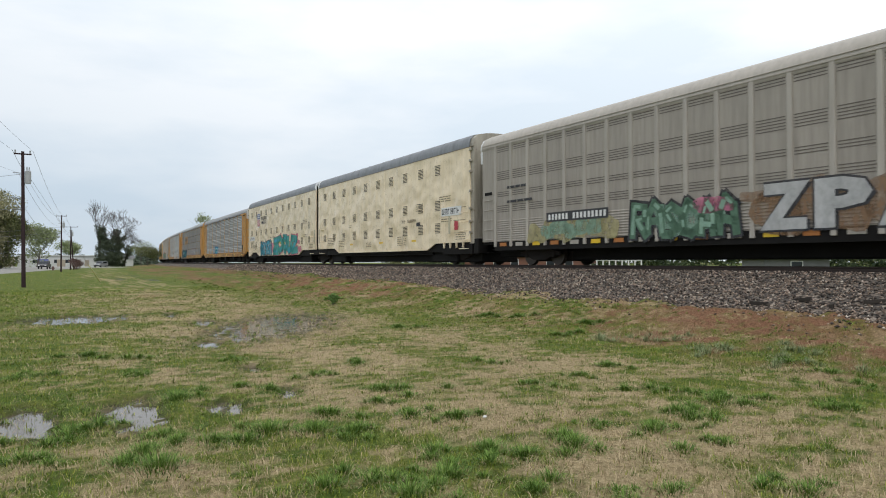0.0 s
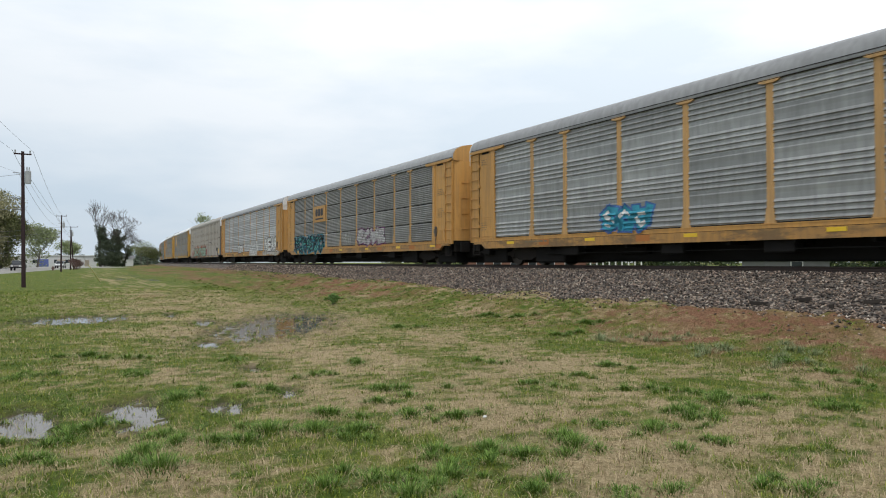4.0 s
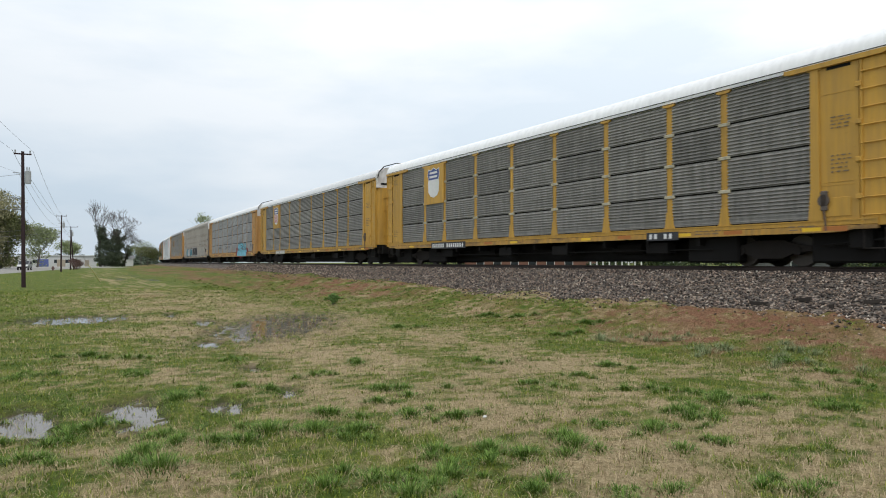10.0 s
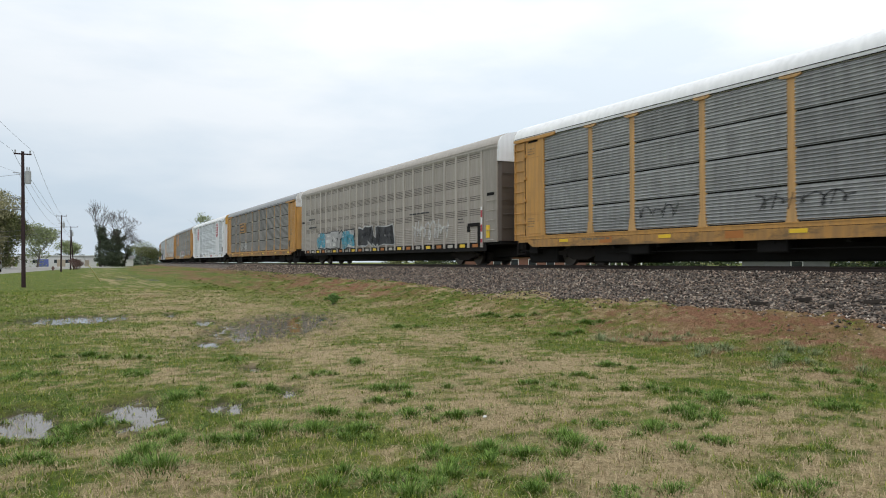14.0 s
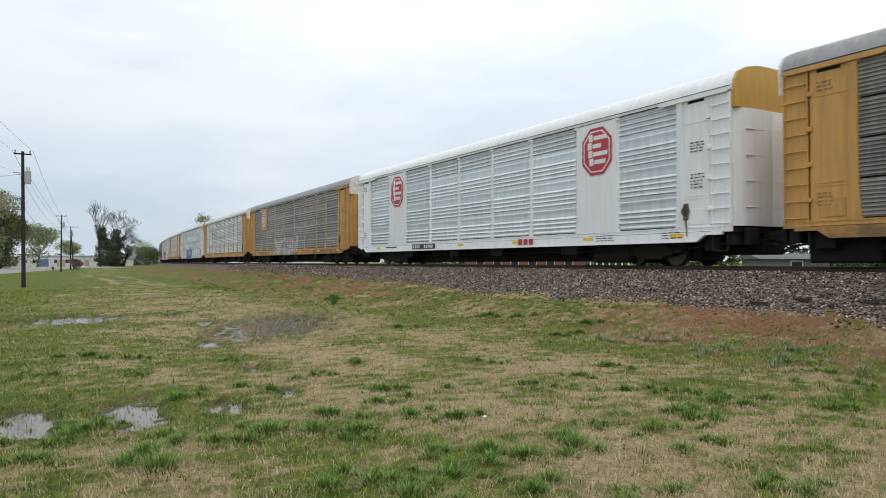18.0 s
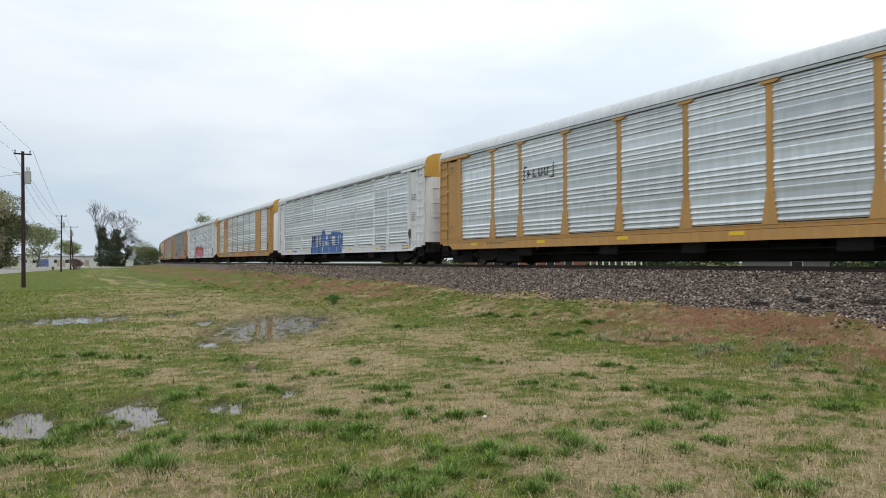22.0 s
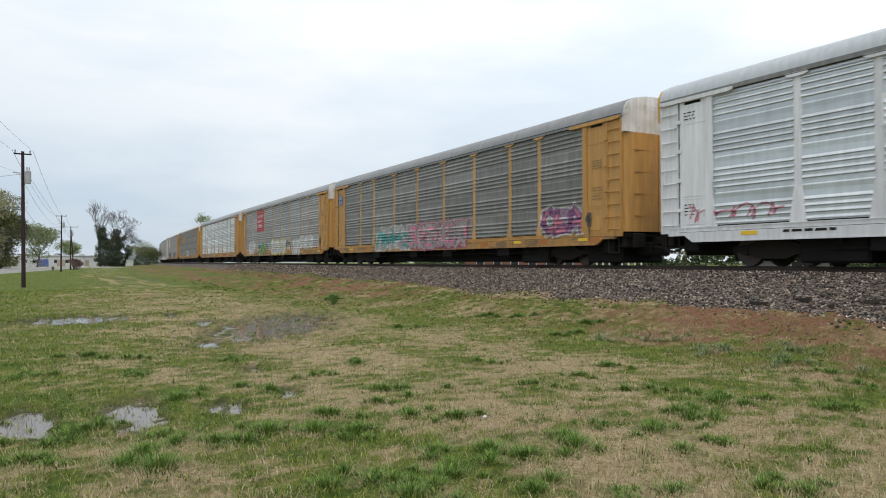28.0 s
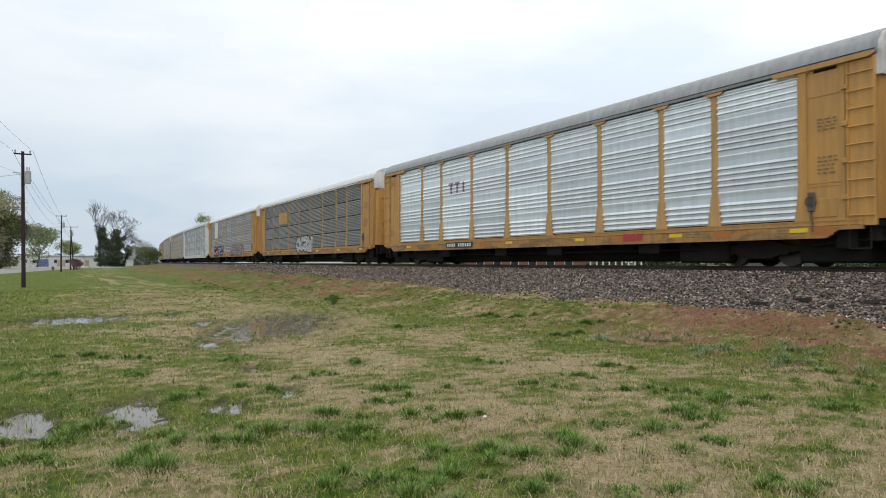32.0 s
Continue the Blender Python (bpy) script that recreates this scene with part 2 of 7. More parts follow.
# ---------------------------------------------------------------- mesh helpers
class Shape:
    """Collects corners and faces of one mesh."""

    def __init__(self):
        self.v, self.f = [], []

    def add(self, verts, faces):
        k = len(self.v)
        self.v += [tuple(p) for p in verts]
        self.f += [tuple(k + i for i in q) for q in faces]
        return self

    def box(self, x0, x1, y0, y1, z0, z1, bevel=0.0):
        if bevel <= 0:
            return self.add([(x, y, z) for x in (x0, x1) for y in (y0, y1) for z in (z0, z1)],
                            [(0, 1, 3, 2), (4, 6, 7, 5), (0, 4, 5, 1), (2, 3, 7, 6), (0, 2, 6, 4), (1, 5, 7, 3)])
        b = bevel
        bm = bmesh.new()
        for x in (x0, x1):
            for y in (y0, y1):
                for z in (z0, z1):
                    sx, sy, sz = (b if x == x0 else -b), (b if y == y0 else -b), (b if z == z0 else -b)
                    for p in ((x + sx, y + sy, z), (x + sx, y, z + sz), (x, y + sy, z + sz)):
                        bm.verts.new(p)
        bmesh.ops.convex_hull(bm, input=bm.verts)
        bm.verts.index_update()
        self.add([q.co for q in bm.verts], [[q.index for q in f.verts] for f in bm.faces])
        bm.free()
        return self

    def prism(self, ring, a, b, axis="y"):
        """A closed outline swept from a to b. axis y: outline in x, z; axis x: in y, z; axis z: in x, y."""
        def put(p, q):
            return (p[0], q, p[1]) if axis == "y" else (q, p[0], p[1]) if axis == "x" else (p[0], p[1], q)
        n = len(ring)
        return self.add([put(p, a) for p in ring] + [put(p, b) for p in ring],
                        [(i, (i + 1) % n, n + (i + 1) % n, n + i) for i in range(n)] + [tuple(range(n)), tuple(range(2 * n - 1, n - 1, -1))])

    def sheet(self, line, a, b):
        """An open line in x, z swept along y."""
        n = len(line)
        return self.add([(p[0], a, p[1]) for p in line] + [(p[0], b, p[1]) for p in line],
                        [(i, i + 1, n + i + 1, n + i) for i in range(n - 1)])

    def rod(self, a, b, ra, rb=None, n=8):
        a, b = Vector(a), Vector(b)
        rb = ra if rb is None else rb
        q = (b - a).to_track_quat("Z", "Y")
        ring = [(math.cos(2 * math.pi * i / n), math.sin(2 * math.pi * i / n)) for i in range(n)]
        return self.add([a + q @ Vector((ra * c, ra * s, 0)) for c, s in ring] + [b + q @ Vector((rb * c, rb * s, 0)) for c, s in ring],
                        [(i, (i + 1) % n, n + (i + 1) % n, n + i) for i in range(n)] + [tuple(range(n - 1, -1, -1)), tuple(range(n, 2 * n))])

    def tube(self, pts, r, n=6):
        """A bent round bar through points, in one piece."""
        pts = [Vector(p) for p in pts]
        k0, m = len(self.v), len(pts)
        for i, p in enumerate(pts):
            d = pts[min(i + 1, m - 1)] - pts[max(i - 1, 0)]
            q = d.to_track_quat("Z", "Y")
            self.v += [tuple(p + q @ Vector((r * math.cos(math.tau * j / n), r * math.sin(math.tau * j / n), 0))) for j in range(n)]
        for i in range(m - 1):
            self.f += [(k0 + i * n + j, k0 + i * n + (j + 1) % n, k0 + (i + 1) * n + (j + 1) % n, k0 + (i + 1) * n + j) for j in range(n)]
        self.f += [tuple(k0 + j for j in range(n - 1, -1, -1)), tuple(k0 + (m - 1) * n + j for j in range(n))]
        return self

    def mesh(self, name, mat, smooth=False):
        me = bpy.data.meshes.new(name)
        me.from_pydata(self.v, [], self.f)
        me.materials.append(mat)
        if smooth:
            me.polygons.foreach_set("use_smooth", [True] * len(me.polygons))
            me.set_sharp_from_angle(angle=radians(35))
        me.update()
        return me


def glyph(text, offset):
    """Corners in a unit box and faces of a text in the built-in font."""
    cu = bpy.data.curves.new("letters", "FONT")
    cu.body, cu.resolution_u, cu.offset = text, 2, offset
    tmp = bpy.data.objects.new("letters", cu)
    scene.collection.objects.link(tmp)
    bpy.context.view_layer.update()
    me = bpy.data.meshes.new_from_object(tmp.evaluated_get(bpy.context.evaluated_depsgraph_get()))
    vs = [v.co.copy() for v in me.vertices]
    fs = [tuple(p.vertices) for p in me.polygons]
    bpy.data.objects.remove(tmp)
    bpy.data.meshes.remove(me)
    bpy.data.curves.remove(cu)
    x0, x1 = min(v.x for v in vs), max(v.x for v in vs)
    y0, y1 = min(v.y for v in vs), max(v.y for v in vs)
    return [((v.x - x0) / (x1 - x0), (v.y - y0) / (y1 - y0)) for v in vs], fs


GLYPHS = {(t, 0.02): glyph(t, 0.02) for t in ("BUILDING", "AMERICA")}
for t in "ZHUCTRE1!NAMP":
    for o in (0.05, 0.08):
        GLYPHS[t, o] = glyph(t, o)
STORE = {}


def shared(key, mat, build, smooth=False):
    """The mesh stored under that key and material; built the first time."""
    k = (key, mat.name)
    if k not in STORE:
        sh = Shape()
        build(sh)
        STORE[k] = sh.mesh(str(key[0] if isinstance(key, tuple) else key), mat, smooth)
    return STORE[k]


def part(name, me, parent, label="", at=(0, 0, 0)):
    ob = new(name, me)
    ob.parent = parent
    ob.location = at
    return tagged(ob, label) if label else ob


def thing(name, label, category, group="", at=(0, 0, 0), rz=0.0):
    ob = new(name)
    ob.empty_display_size = 0.3
    ob.location, ob.rotation_euler = at, (0, 0, rz)
    return tagged(ob, label, category, group)


def mesh_from_arrays(name, verts, faces, mat, smooth=False):
    """A mesh from numpy arrays: corners (n, 3) and faces (m, 3 or 4)."""
    me = bpy.data.meshes.new(name)
    nv, (nf, k) = len(verts), faces.shape
    me.vertices.add(nv)
    me.vertices.foreach_set("co", np.ascontiguousarray(verts, dtype=np.float32).ravel())
    me.loops.add(nf * k)
    me.loops.foreach_set("vertex_index", np.ascontiguousarray(faces, dtype=np.int32).ravel())
    me.polygons.add(nf)
    me.polygons.foreach_set("loop_start", np.arange(nf, dtype=np.int32) * k)
    if smooth:
        me.polygons.foreach_set("use_smooth", np.ones(nf, dtype=bool))
    me.materials.append(mat)
    me.update(calc_edges=True)
    me.validate()
    return me


# ---------------------------------------------------------------- ground
# pools: centre x, y, half length, half width, turn
POOLS = [(0.93, 21.40, 1.15, 1.35, -0.54), (5.30, 17.13, 1.10, 3.10, -0.50), (0.89, 7.82, 0.26, 0.62, -0.12), (1.81, 7.71, 0.16, 0.30, -0.25), (-0.08, 7.90, 0.24, 0.60, 0.00), (3.83, 18.58, 0.30, 0.80, -0.30), (2.91, 13.62, 0.22, 0.50, -0.30), (2.84, 10.20, 0.16, 0.30, -0.25), (2.66, 8.12, 0.12, 0.28, -0.30), (3.46, 21.70, 0.18, 0.80, -0.15), (6.60, 68.00, 0.35, 2.40, -0.10), (8.90, 66.00, 0.40, 2.60, 0.00), (9.50, 88.00, 0.60, 2.50, 0.00)]
WATER_Z = -0.022


def waves(x, y, seed, *sizes):
    """A cheap smooth random field in -1..1, a sum of turned sines."""
    r = np.random.RandomState(seed)
    out = np.zeros_like(x)
    for size in sizes:
        for _ in range(4):
            a, p = r.uniform(0, 6.283, 2)
            w = 6.283 / size * r.uniform(0.7, 1.4)
            out += np.sin((x * math.cos(a) + y * math.sin(a)) * w + p + 1.3 * np.sin((y * math.cos(a) - x * math.sin(a)) * w * 0.6 + p * 2))
    return out / (4.0 * len(sizes)) * 1.6


def ground_z(x, y):
    lat, s = lateral(x, y)
    toe = np.clip(0.30 + 0.009 * s, 0.12, 0.85)
    rise = np.clip((lat - 8.5) / 6.5, 0, 1)
    z = 0.035 + toe * rise * rise * (3 - 2 * rise)
    z = np.where(lat > 22, 0.85 - np.clip((lat - 25) / 14, 0, 1) * 1.0, z)
    near = np.clip((70 - np.hypot(x, y)) / 30, 0, 1)
    z = z + near * (0.012 * waves(x, y, 3, 1.1, 2.3, 0.5) + 0.012 * waves(x, y, 4, 5.0))
    z = z + near * np.clip((lat - 9.5) / 3, 0, 1) * np.clip((22 - lat) / 3, 0, 1) * (0.075 * waves(x, y, 5, 1.4, 0.6) + 0.10 * waves(x, y, 6, 4.5))
    # a low mound of earth at the foot of the ballast
    z = z + 0.16 * np.exp(-((lat - 12.9) / 0.8) ** 2 - ((s - 9.2) / 1.8) ** 2)
    w = pooled(x, y)
    return z * (1 - w) + w * (WATER_Z + 0.022 - 0.034 * w + 0.042 * waves(x, y, 9, 0.5, 0.25, 0.12))


def pooled(x, y):
    """How deep in a puddle a point lies, 0 to 1."""
    rough = 0.62 * waves(x, y, 8, 0.7, 0.28) + 0.25 * waves(x, y, 10, 0.15)
    out = np.zeros_like(x)
    for px, py, a, b, turn in POOLS:
        u = (x - px) * math.cos(turn) + (y - py) * math.sin(turn)
        v = -(x - px) * math.sin(turn) + (y - py) * math.cos(turn)
        d = np.sqrt((u / a) ** 2 + (v / b) ** 2) + rough * 0.8
        out = np.maximum(out, np.clip((1.75 - d) * 1.5, 0, 1))
    return out


def turf(x, y):
    """How green the lawn is: above 0 green, below 0 straw."""
    lat, _ = lateral(x, y)
    f = 0.7 * waves(x, y, 21, 0.85, 0.5) + 0.62 * waves(x, y, 23, 5.0, 2.2) + 0.5 * waves(x, y, 22, 0.24, 0.36)
    f = f + np.interp(lat, [-2.0, 0.0, 1.2, 2.5, 4.0, 6.5, 8.0, 10.5, 12.0], [0.62, 0.52, 0.27, -0.02, -0.16, -0.18, 0.2, 0.4, 0.12])
    return f + 0.5 * np.clip((np.hypot(x, y) - 26) / 25, 0, 1)


def bare_earth(x, y):
    """How much reddish earth shows on the bank below the ballast, 0 to 1."""
    lat, s = lateral(x, y)
    b = np.clip((lat - 8.6) / 2.0, 0, 1) * np.clip(0.42 + 1.9 * waves(x, y, 31, 2.6, 0.9), 0, 1)
    b = b * (1 - 0.65 * np.clip((s - 12) / 3, 0, 1) * np.clip((26 - s) / 4, 0, 1))
    b = np.maximum(b, np.clip(1.3 - np.hypot((lat - 12.7) / 1.7, (s - 9.2) / 3.6), 0, 1))
    return b * (lat < 22)


def steps(lo, hi, fine, far, growth=1.18):
    """Grid lines: even between lo and hi, growing wider out to far on both sides."""
    mid = list(np.arange(lo, hi, fine))
    out, d, v = [], fine, hi
    while v < far:
        out.append(v)
        d *= growth
        v += d
    low, d, v = [], fine, lo
    while v > -far:
        d *= growth
        v -= d
        low.append(v)
    return np.array(low[::-1] + mid + out)


def ground_material():
    m, n, l, b = material("rough_lawn_soil", 0.9)
    b.inputs["Specular IOR Level"].default_value = 0.1
    tc = n.new("ShaderNodeTexCoord")
    v = tc.outputs["Object"]
    at = n.new("ShaderNodeAttribute")
    at.attribute_name = "turf"
    ab = n.new("ShaderNodeAttribute")
    ab.attribute_name = "bare"
    fine = noise_node(n, l, v, 22.0, 6.0, 0.75)
    mid = noise_node(n, l, v, 3.2, 5.0, 0.65)
    soil = ramp(n, l, fine, [(0.3, (0.035, 0.026, 0.016)), (0.7, (0.13, 0.10, 0.06))])
    lush = ramp(n, l, fine, [(0.3, (0.028, 0.055, 0.006)), (0.7, (0.105, 0.165, 0.028))])
    pale = ramp(n, l, fine, [(0.3, (0.06, 0.075, 0.012)), (0.7, (0.23, 0.25, 0.06))])
    green = mixed(n, l, ramp(n, l, noise_node(n, l, v, 1.7, 5.0, 0.7), [(0.42, (0.0,)), (0.58, (1.0,))]), pale, lush)
    straw = ramp(n, l, fine, [(0.3, (0.17, 0.125, 0.062)), (0.7, (0.56, 0.445, 0.27))])
    ad = n.new("ShaderNodeMath")
    ad.operation = "MULTIPLY_ADD"
    ad.inputs[1].default_value, ad.inputs[2].default_value = 1.2, -0.6
    l.new(mid, ad.inputs[0])
    su = n.new("ShaderNodeMath")
    l.new(at.outputs["Fac"], su.inputs[0])
    l.new(ad.outputs[0], su.inputs[1])
    sc = n.new("ShaderNodeMath")
    sc.operation = "MULTIPLY_ADD"
    sc.inputs[1].default_value, sc.inputs[2].default_value = 0.5, 0.5
    l.new(su.outputs[0], sc.inputs[0])
    col = mixed(n, l, ramp(n, l, sc.outputs[0], [(0.28, (0.05,)), (0.68, (1.0,))]), straw, green)
    col = mixed(n, l, ramp(n, l, noise_node(n, l, v, 1.1, 5.0, 0.65), [(0.54, (0.0,)), (0.74, (0.4,))]), col, soil)
    earth = ramp(n, l, fine, [(0.3, (0.075, 0.036, 0.022)), (0.7, (0.34, 0.18, 0.108))])
    mu = n.new("ShaderNodeMath")
    mu.operation = "MULTIPLY"
    l.new(ab.outputs["Fac"], mu.inputs[0])
    l.new(ramp(n, l, mid, [(0.33, (0.25,)), (0.5, (1.0,))]), mu.inputs[1])
    col = mixed(n, l, mu.outputs[0], col, earth)
    clot = noise_node(n, l, v, 6.5, 6.0, 0.7)
    col = mixed(n, l, ramp(n, l, clot, [(0.46, (0.0,)), (0.68, (0.32,))]), col, (0.08, 0.075, 0.032))
    # sodden dark rim of the puddles
    aw = n.new("ShaderNodeAttribute")
    aw.attribute_name = "wet"
    col = mixed(n, l, aw.outputs["Fac"], col, (0.055, 0.043, 0.028))
    l.new(col, b.inputs["Base Color"])
    l.new(ramp(n, l, aw.outputs["Fac"], [(0.0, (0.92,)), (1.0, (0.35,))]), b.inputs["Roughness"])
    bump(n, l, b, fine, 0.9, 0.04)
    return m


GROUND = ground_material()
gx, gy = steps(-3.0, 15.5, 0.09, 2600.0), steps(3.0, 34.0, 0.09, 2600.0)
GX, GY = np.meshgrid(gx, gy)
gv = np.stack([GX.ravel(), GY.ravel(), ground_z(GX.ravel(), GY.ravel())], 1)
ii = np.arange(len(gx) * len(gy)).reshape(len(gy), len(gx))
gf = np.stack([ii[:-1, :-1].ravel(), ii[:-1, 1:].ravel(), ii[1:, 1:].ravel(), ii[1:, :-1].ravel()], 1)
me_ground = mesh_from_arrays("ground", gv, gf, GROUND, True)
glat, gs = lateral(gv[:, 0], gv[:, 1])
bare = bare_earth(gv[:, 0], gv[:, 1])
wet = pooled(gv[:, 0], gv[:, 1]) * 0.8
for key, field in (("turf", turf(gv[:, 0], gv[:, 1])), ("bare", bare), ("wet", wet)):
    me_ground.attributes.new(key, "FLOAT", "POINT").data.foreach_set("value", field.astype(np.float32))
ground = tagged(new("ground", me_ground), "flat rough lawn of patchy green and straw-coloured grass", "ground", kind="structure")

# standing rain water, one flat sheet a pool, showing where the ground dips below it
wm, wnn, wll, wb = material("muddy_rain_water", 0.04)
wb.inputs["Base Color"].default_value = (0.10, 0.082, 0.062, 1)
wb.inputs["IOR"].default_value = 1.33
wb.inputs["Specular IOR Level"].default_value = 0.5
bump(wnn, wll, wb, noise_node(wnn, wll, coords(wnn, wll), 14.0, 4.0), 0.09, 0.02)
for px, py, a, b_, turn in POOLS:
    sh = Shape()
    ring = [((1.9 + 0.12 * math.sin(3 * q + px)) * a * math.cos(q), (1.9 + 0.12 * math.cos(4 * q + py)) * b_ * math.sin(q)) for q in [math.tau * i / 28 for i in range(28)]]
    sh.prism(ring, WATER_Z - 0.03, WATER_Z + 0.0011 * (POOLS.index((px, py, a, b_, turn)) % 7), "z")
    pool = new("rain_puddle", sh.mesh("rain_puddle", wm))
    pool.location, pool.rotation_euler = (px, py, 0), (0, 0, turn)
    tagged(pool, "shallow muddy rain puddle lying in the grass", "puddle", "puddles in the grass")


# ---------------------------------------------------------------- grass
def blade_material(name, stops, rough=0.6):
    m, n, l, b = material(name, rough)
    ge = n.new("ShaderNodeNewGeometry")
    col = ramp(n, l, ge.outputs["Random Per Island"], stops)
    l.new(col, b.inputs["Base Color"])
    b.inputs["Specular IOR Level"].default_value = 0.12
    return m


def blades(name, x, y, z, length, width, lean, seed, mat, label, facing=None):
    """Many bent blades: each of five corners, rooted at x, y, z."""
    r = np.random.RandomState(seed)
    n = len(x)
    a = r.uniform(0, 2 * np.pi, n) if facing is None else facing + r.normal(0, 0.5, n)
    d = np.stack([np.cos(a), np.sin(a), np.zeros(n)], 1)
    side = np.stack([-np.sin(a), np.cos(a), np.zeros(n)], 1)
    root = np.stack([x, y, z], 1)
    th = lean
    w = width[:, None] * side * 0.5
    up = np.array([0, 0, 1.0])
    midp = root + (length * 0.55)[:, None] * (np.sin(th * 0.6)[:, None] * d + np.cos(th * 0.6)[:, None] * up)
    tip = midp + (length * 0.45)[:, None] * (np.sin(np.minimum(th * 1.4, 1.7))[:, None] * d + np.cos(np.minimum(th * 1.4, 1.7))[:, None] * up)
    v = np.stack([root - w, root + w, midp + w * 0.8, midp - w * 0.8, tip], 1).reshape(-1, 3)
    k = np.arange(n)[:, None] * 5
    f = np.concatenate([k + np.array([[0, 1, 2]]), k + np.array([[0, 2, 3]]), k + np.array([[3, 2, 4]])], 0)
    ob = new(name, mesh_from_arrays(name, v, f, mat))
    return tagged(ob, label, "grass", kind="stuff")


def scatter(n, seed, near, far, power):
    """Points in the fan before the camera, denser near it."""
    r = np.random.RandomState(seed)
    u = r.uniform(0, 1, n)
    d = (near ** power + u * (far ** power - near ** power)) ** (1 / power)
    a = np.radians(30.854) + np.radians(r.uniform(-37, 37, n))
    return d * np.sin(a), d * np.cos(a), d, r


GREEN = blade_material("green_grass_blade", [(0.0, (0.05, 0.085, 0.007)), (0.5, (0.15, 0.205, 0.02)), (1.0, (0.36, 0.37, 0.07))])
STRAW = blade_material("dry_straw_blade", [(0.0, (0.18, 0.125, 0.065)), (0.6, (0.45, 0.345, 0.205)), (1.0, (0.58, 0.47, 0.31))])
LUSH = blade_material("lush_grass_blade", [(0.0, (0.045, 0.095, 0.016)), (0.5, (0.12, 0.21, 0.04)), (1.0, (0.24, 0.345, 0.085))])
RUST = blade_material("withered_brown_blade", [(0.0, (0.15, 0.075, 0.045)), (1.0, (0.38, 0.235, 0.145))])


def lawn(name, count, seed, near, far, power, mat, green, label, long=0.055, wide=0.004):
    x, y, d, r = scatter(count, seed, near, far, power)
    lat, s = lateral(x, y)
    field = turf(x, y)
    if green == "green":
        keep = field + r.uniform(-0.85, 0.85, count) > -0.05
        keep &= (lat < 13.6) & (bare_earth(x, y) < r.uniform(0.25, 0.9, count))
    elif green == "straw":
        keep = field + r.uniform(-0.85, 0.85, count) < 0.15
        keep &= lat < 11.5
    else:
        keep = (lat > 9.6) & (lat < 13.9) & (waves(x, y, 31, 1.5, 0.7) + r.uniform(-0.4, 0.4, count) + 0.8 * bare_earth(x, y) > 0.1)
    z = ground_z(x, y)
    keep &= z > WATER_Z - 0.002
    x, y, z, d = x[keep], y[keep], z[keep], d[keep]
    m = len(x)
    grow = np.maximum(1.0, d / 9.0) ** 0.8
    length = r.uniform(0.5, 1.5, m) * long * grow ** 0.2
    lean = np.minimum(1.5, r.uniform(0.2, 1.3, m) + np.clip((d - 15) / 60, 0, 0.5)) if green == "green" else r.uniform(0.85, 1.6, m)
    return blades(name, x, y, z - 0.004, length, r.uniform(0.6, 1.4, m) * wide * grow, lean, seed + 1, mat, label)


lawn("lawn_grass", 300000, 41, 3.2, 45.0, 0.9, GREEN, "green", "short green grass blades growing in patches over the lawn", 0.05, 0.0042)
lawn("far_lawn_grass", 210000 // 5, 47, 34.0, 120.0, 1.0, GREEN, "green", "green grass of the far lawn", 0.07, 0.0042)
lawn("far_dry_grass", 210000 // 4, 49, 32.0, 110.0, 1.0, STRAW, "straw", "dry grass of the far lawn", 0.08, 0.0034)
lawn("dry_grass", 300000, 43, 3.2, 40.0, 0.9, STRAW, "straw", "dry straw-coloured grass lying flat over the lawn", 0.085, 0.003)
lawn("withered_weeds", 110000, 45, 9.0, 60.0, 1.1, RUST, "rust", "withered brown weeds on the bank below the ballast", 0.09, 0.004)


def tufts(name, spots, seed, mat, label, long, per, spread):
    r = np.random.RandomState(seed)
    xs, ys, ln, an_, le_ = [], [], [], [], []
    for tx, ty, size in spots:
        k = int(per * size)
        rad = np.abs(r.normal(0, spread * size, k))
        a = r.uniform(0, 6.283, k)
        an_.append(a)
        le_.append(np.clip(0.45 + 0.7 * rad / (spread * size) + r.normal(0, 0.2, k), 0.1, 1.6))
        xs.append(tx + rad * np.cos(a))
        ys.append(ty + rad * np.sin(a))
        ln.append(long * size ** 0.5 * r.uniform(0.5, 1.2, k) * np.clip(1.2 - rad / (spread * size * 3), 0.35, 1))
    x, y, ln = np.concatenate(xs), np.concatenate(ys), np.concatenate(ln)
    d = np.hypot(x, y)
    return blades(name, x, y, ground_z(x, y) - 0.01, ln, 0.0062 * np.maximum(1, d / 10) * r.uniform(0.6, 1.4, len(x)), np.concatenate(le_), seed, mat, label, np.concatenate(an_))


MEADOW = blade_material("meadow_grass_blade", [(0.0, (0.06, 0.105, 0.018)), (0.5, (0.145, 0.215, 0.04)), (1.0, (0.28, 0.34, 0.09))])
# a second, yellower kind of low weed
WEED = blade_material("yellow_green_weed", [(0.0, (0.10, 0.13, 0.02)), (1.0, (0.30, 0.33, 0.08))])
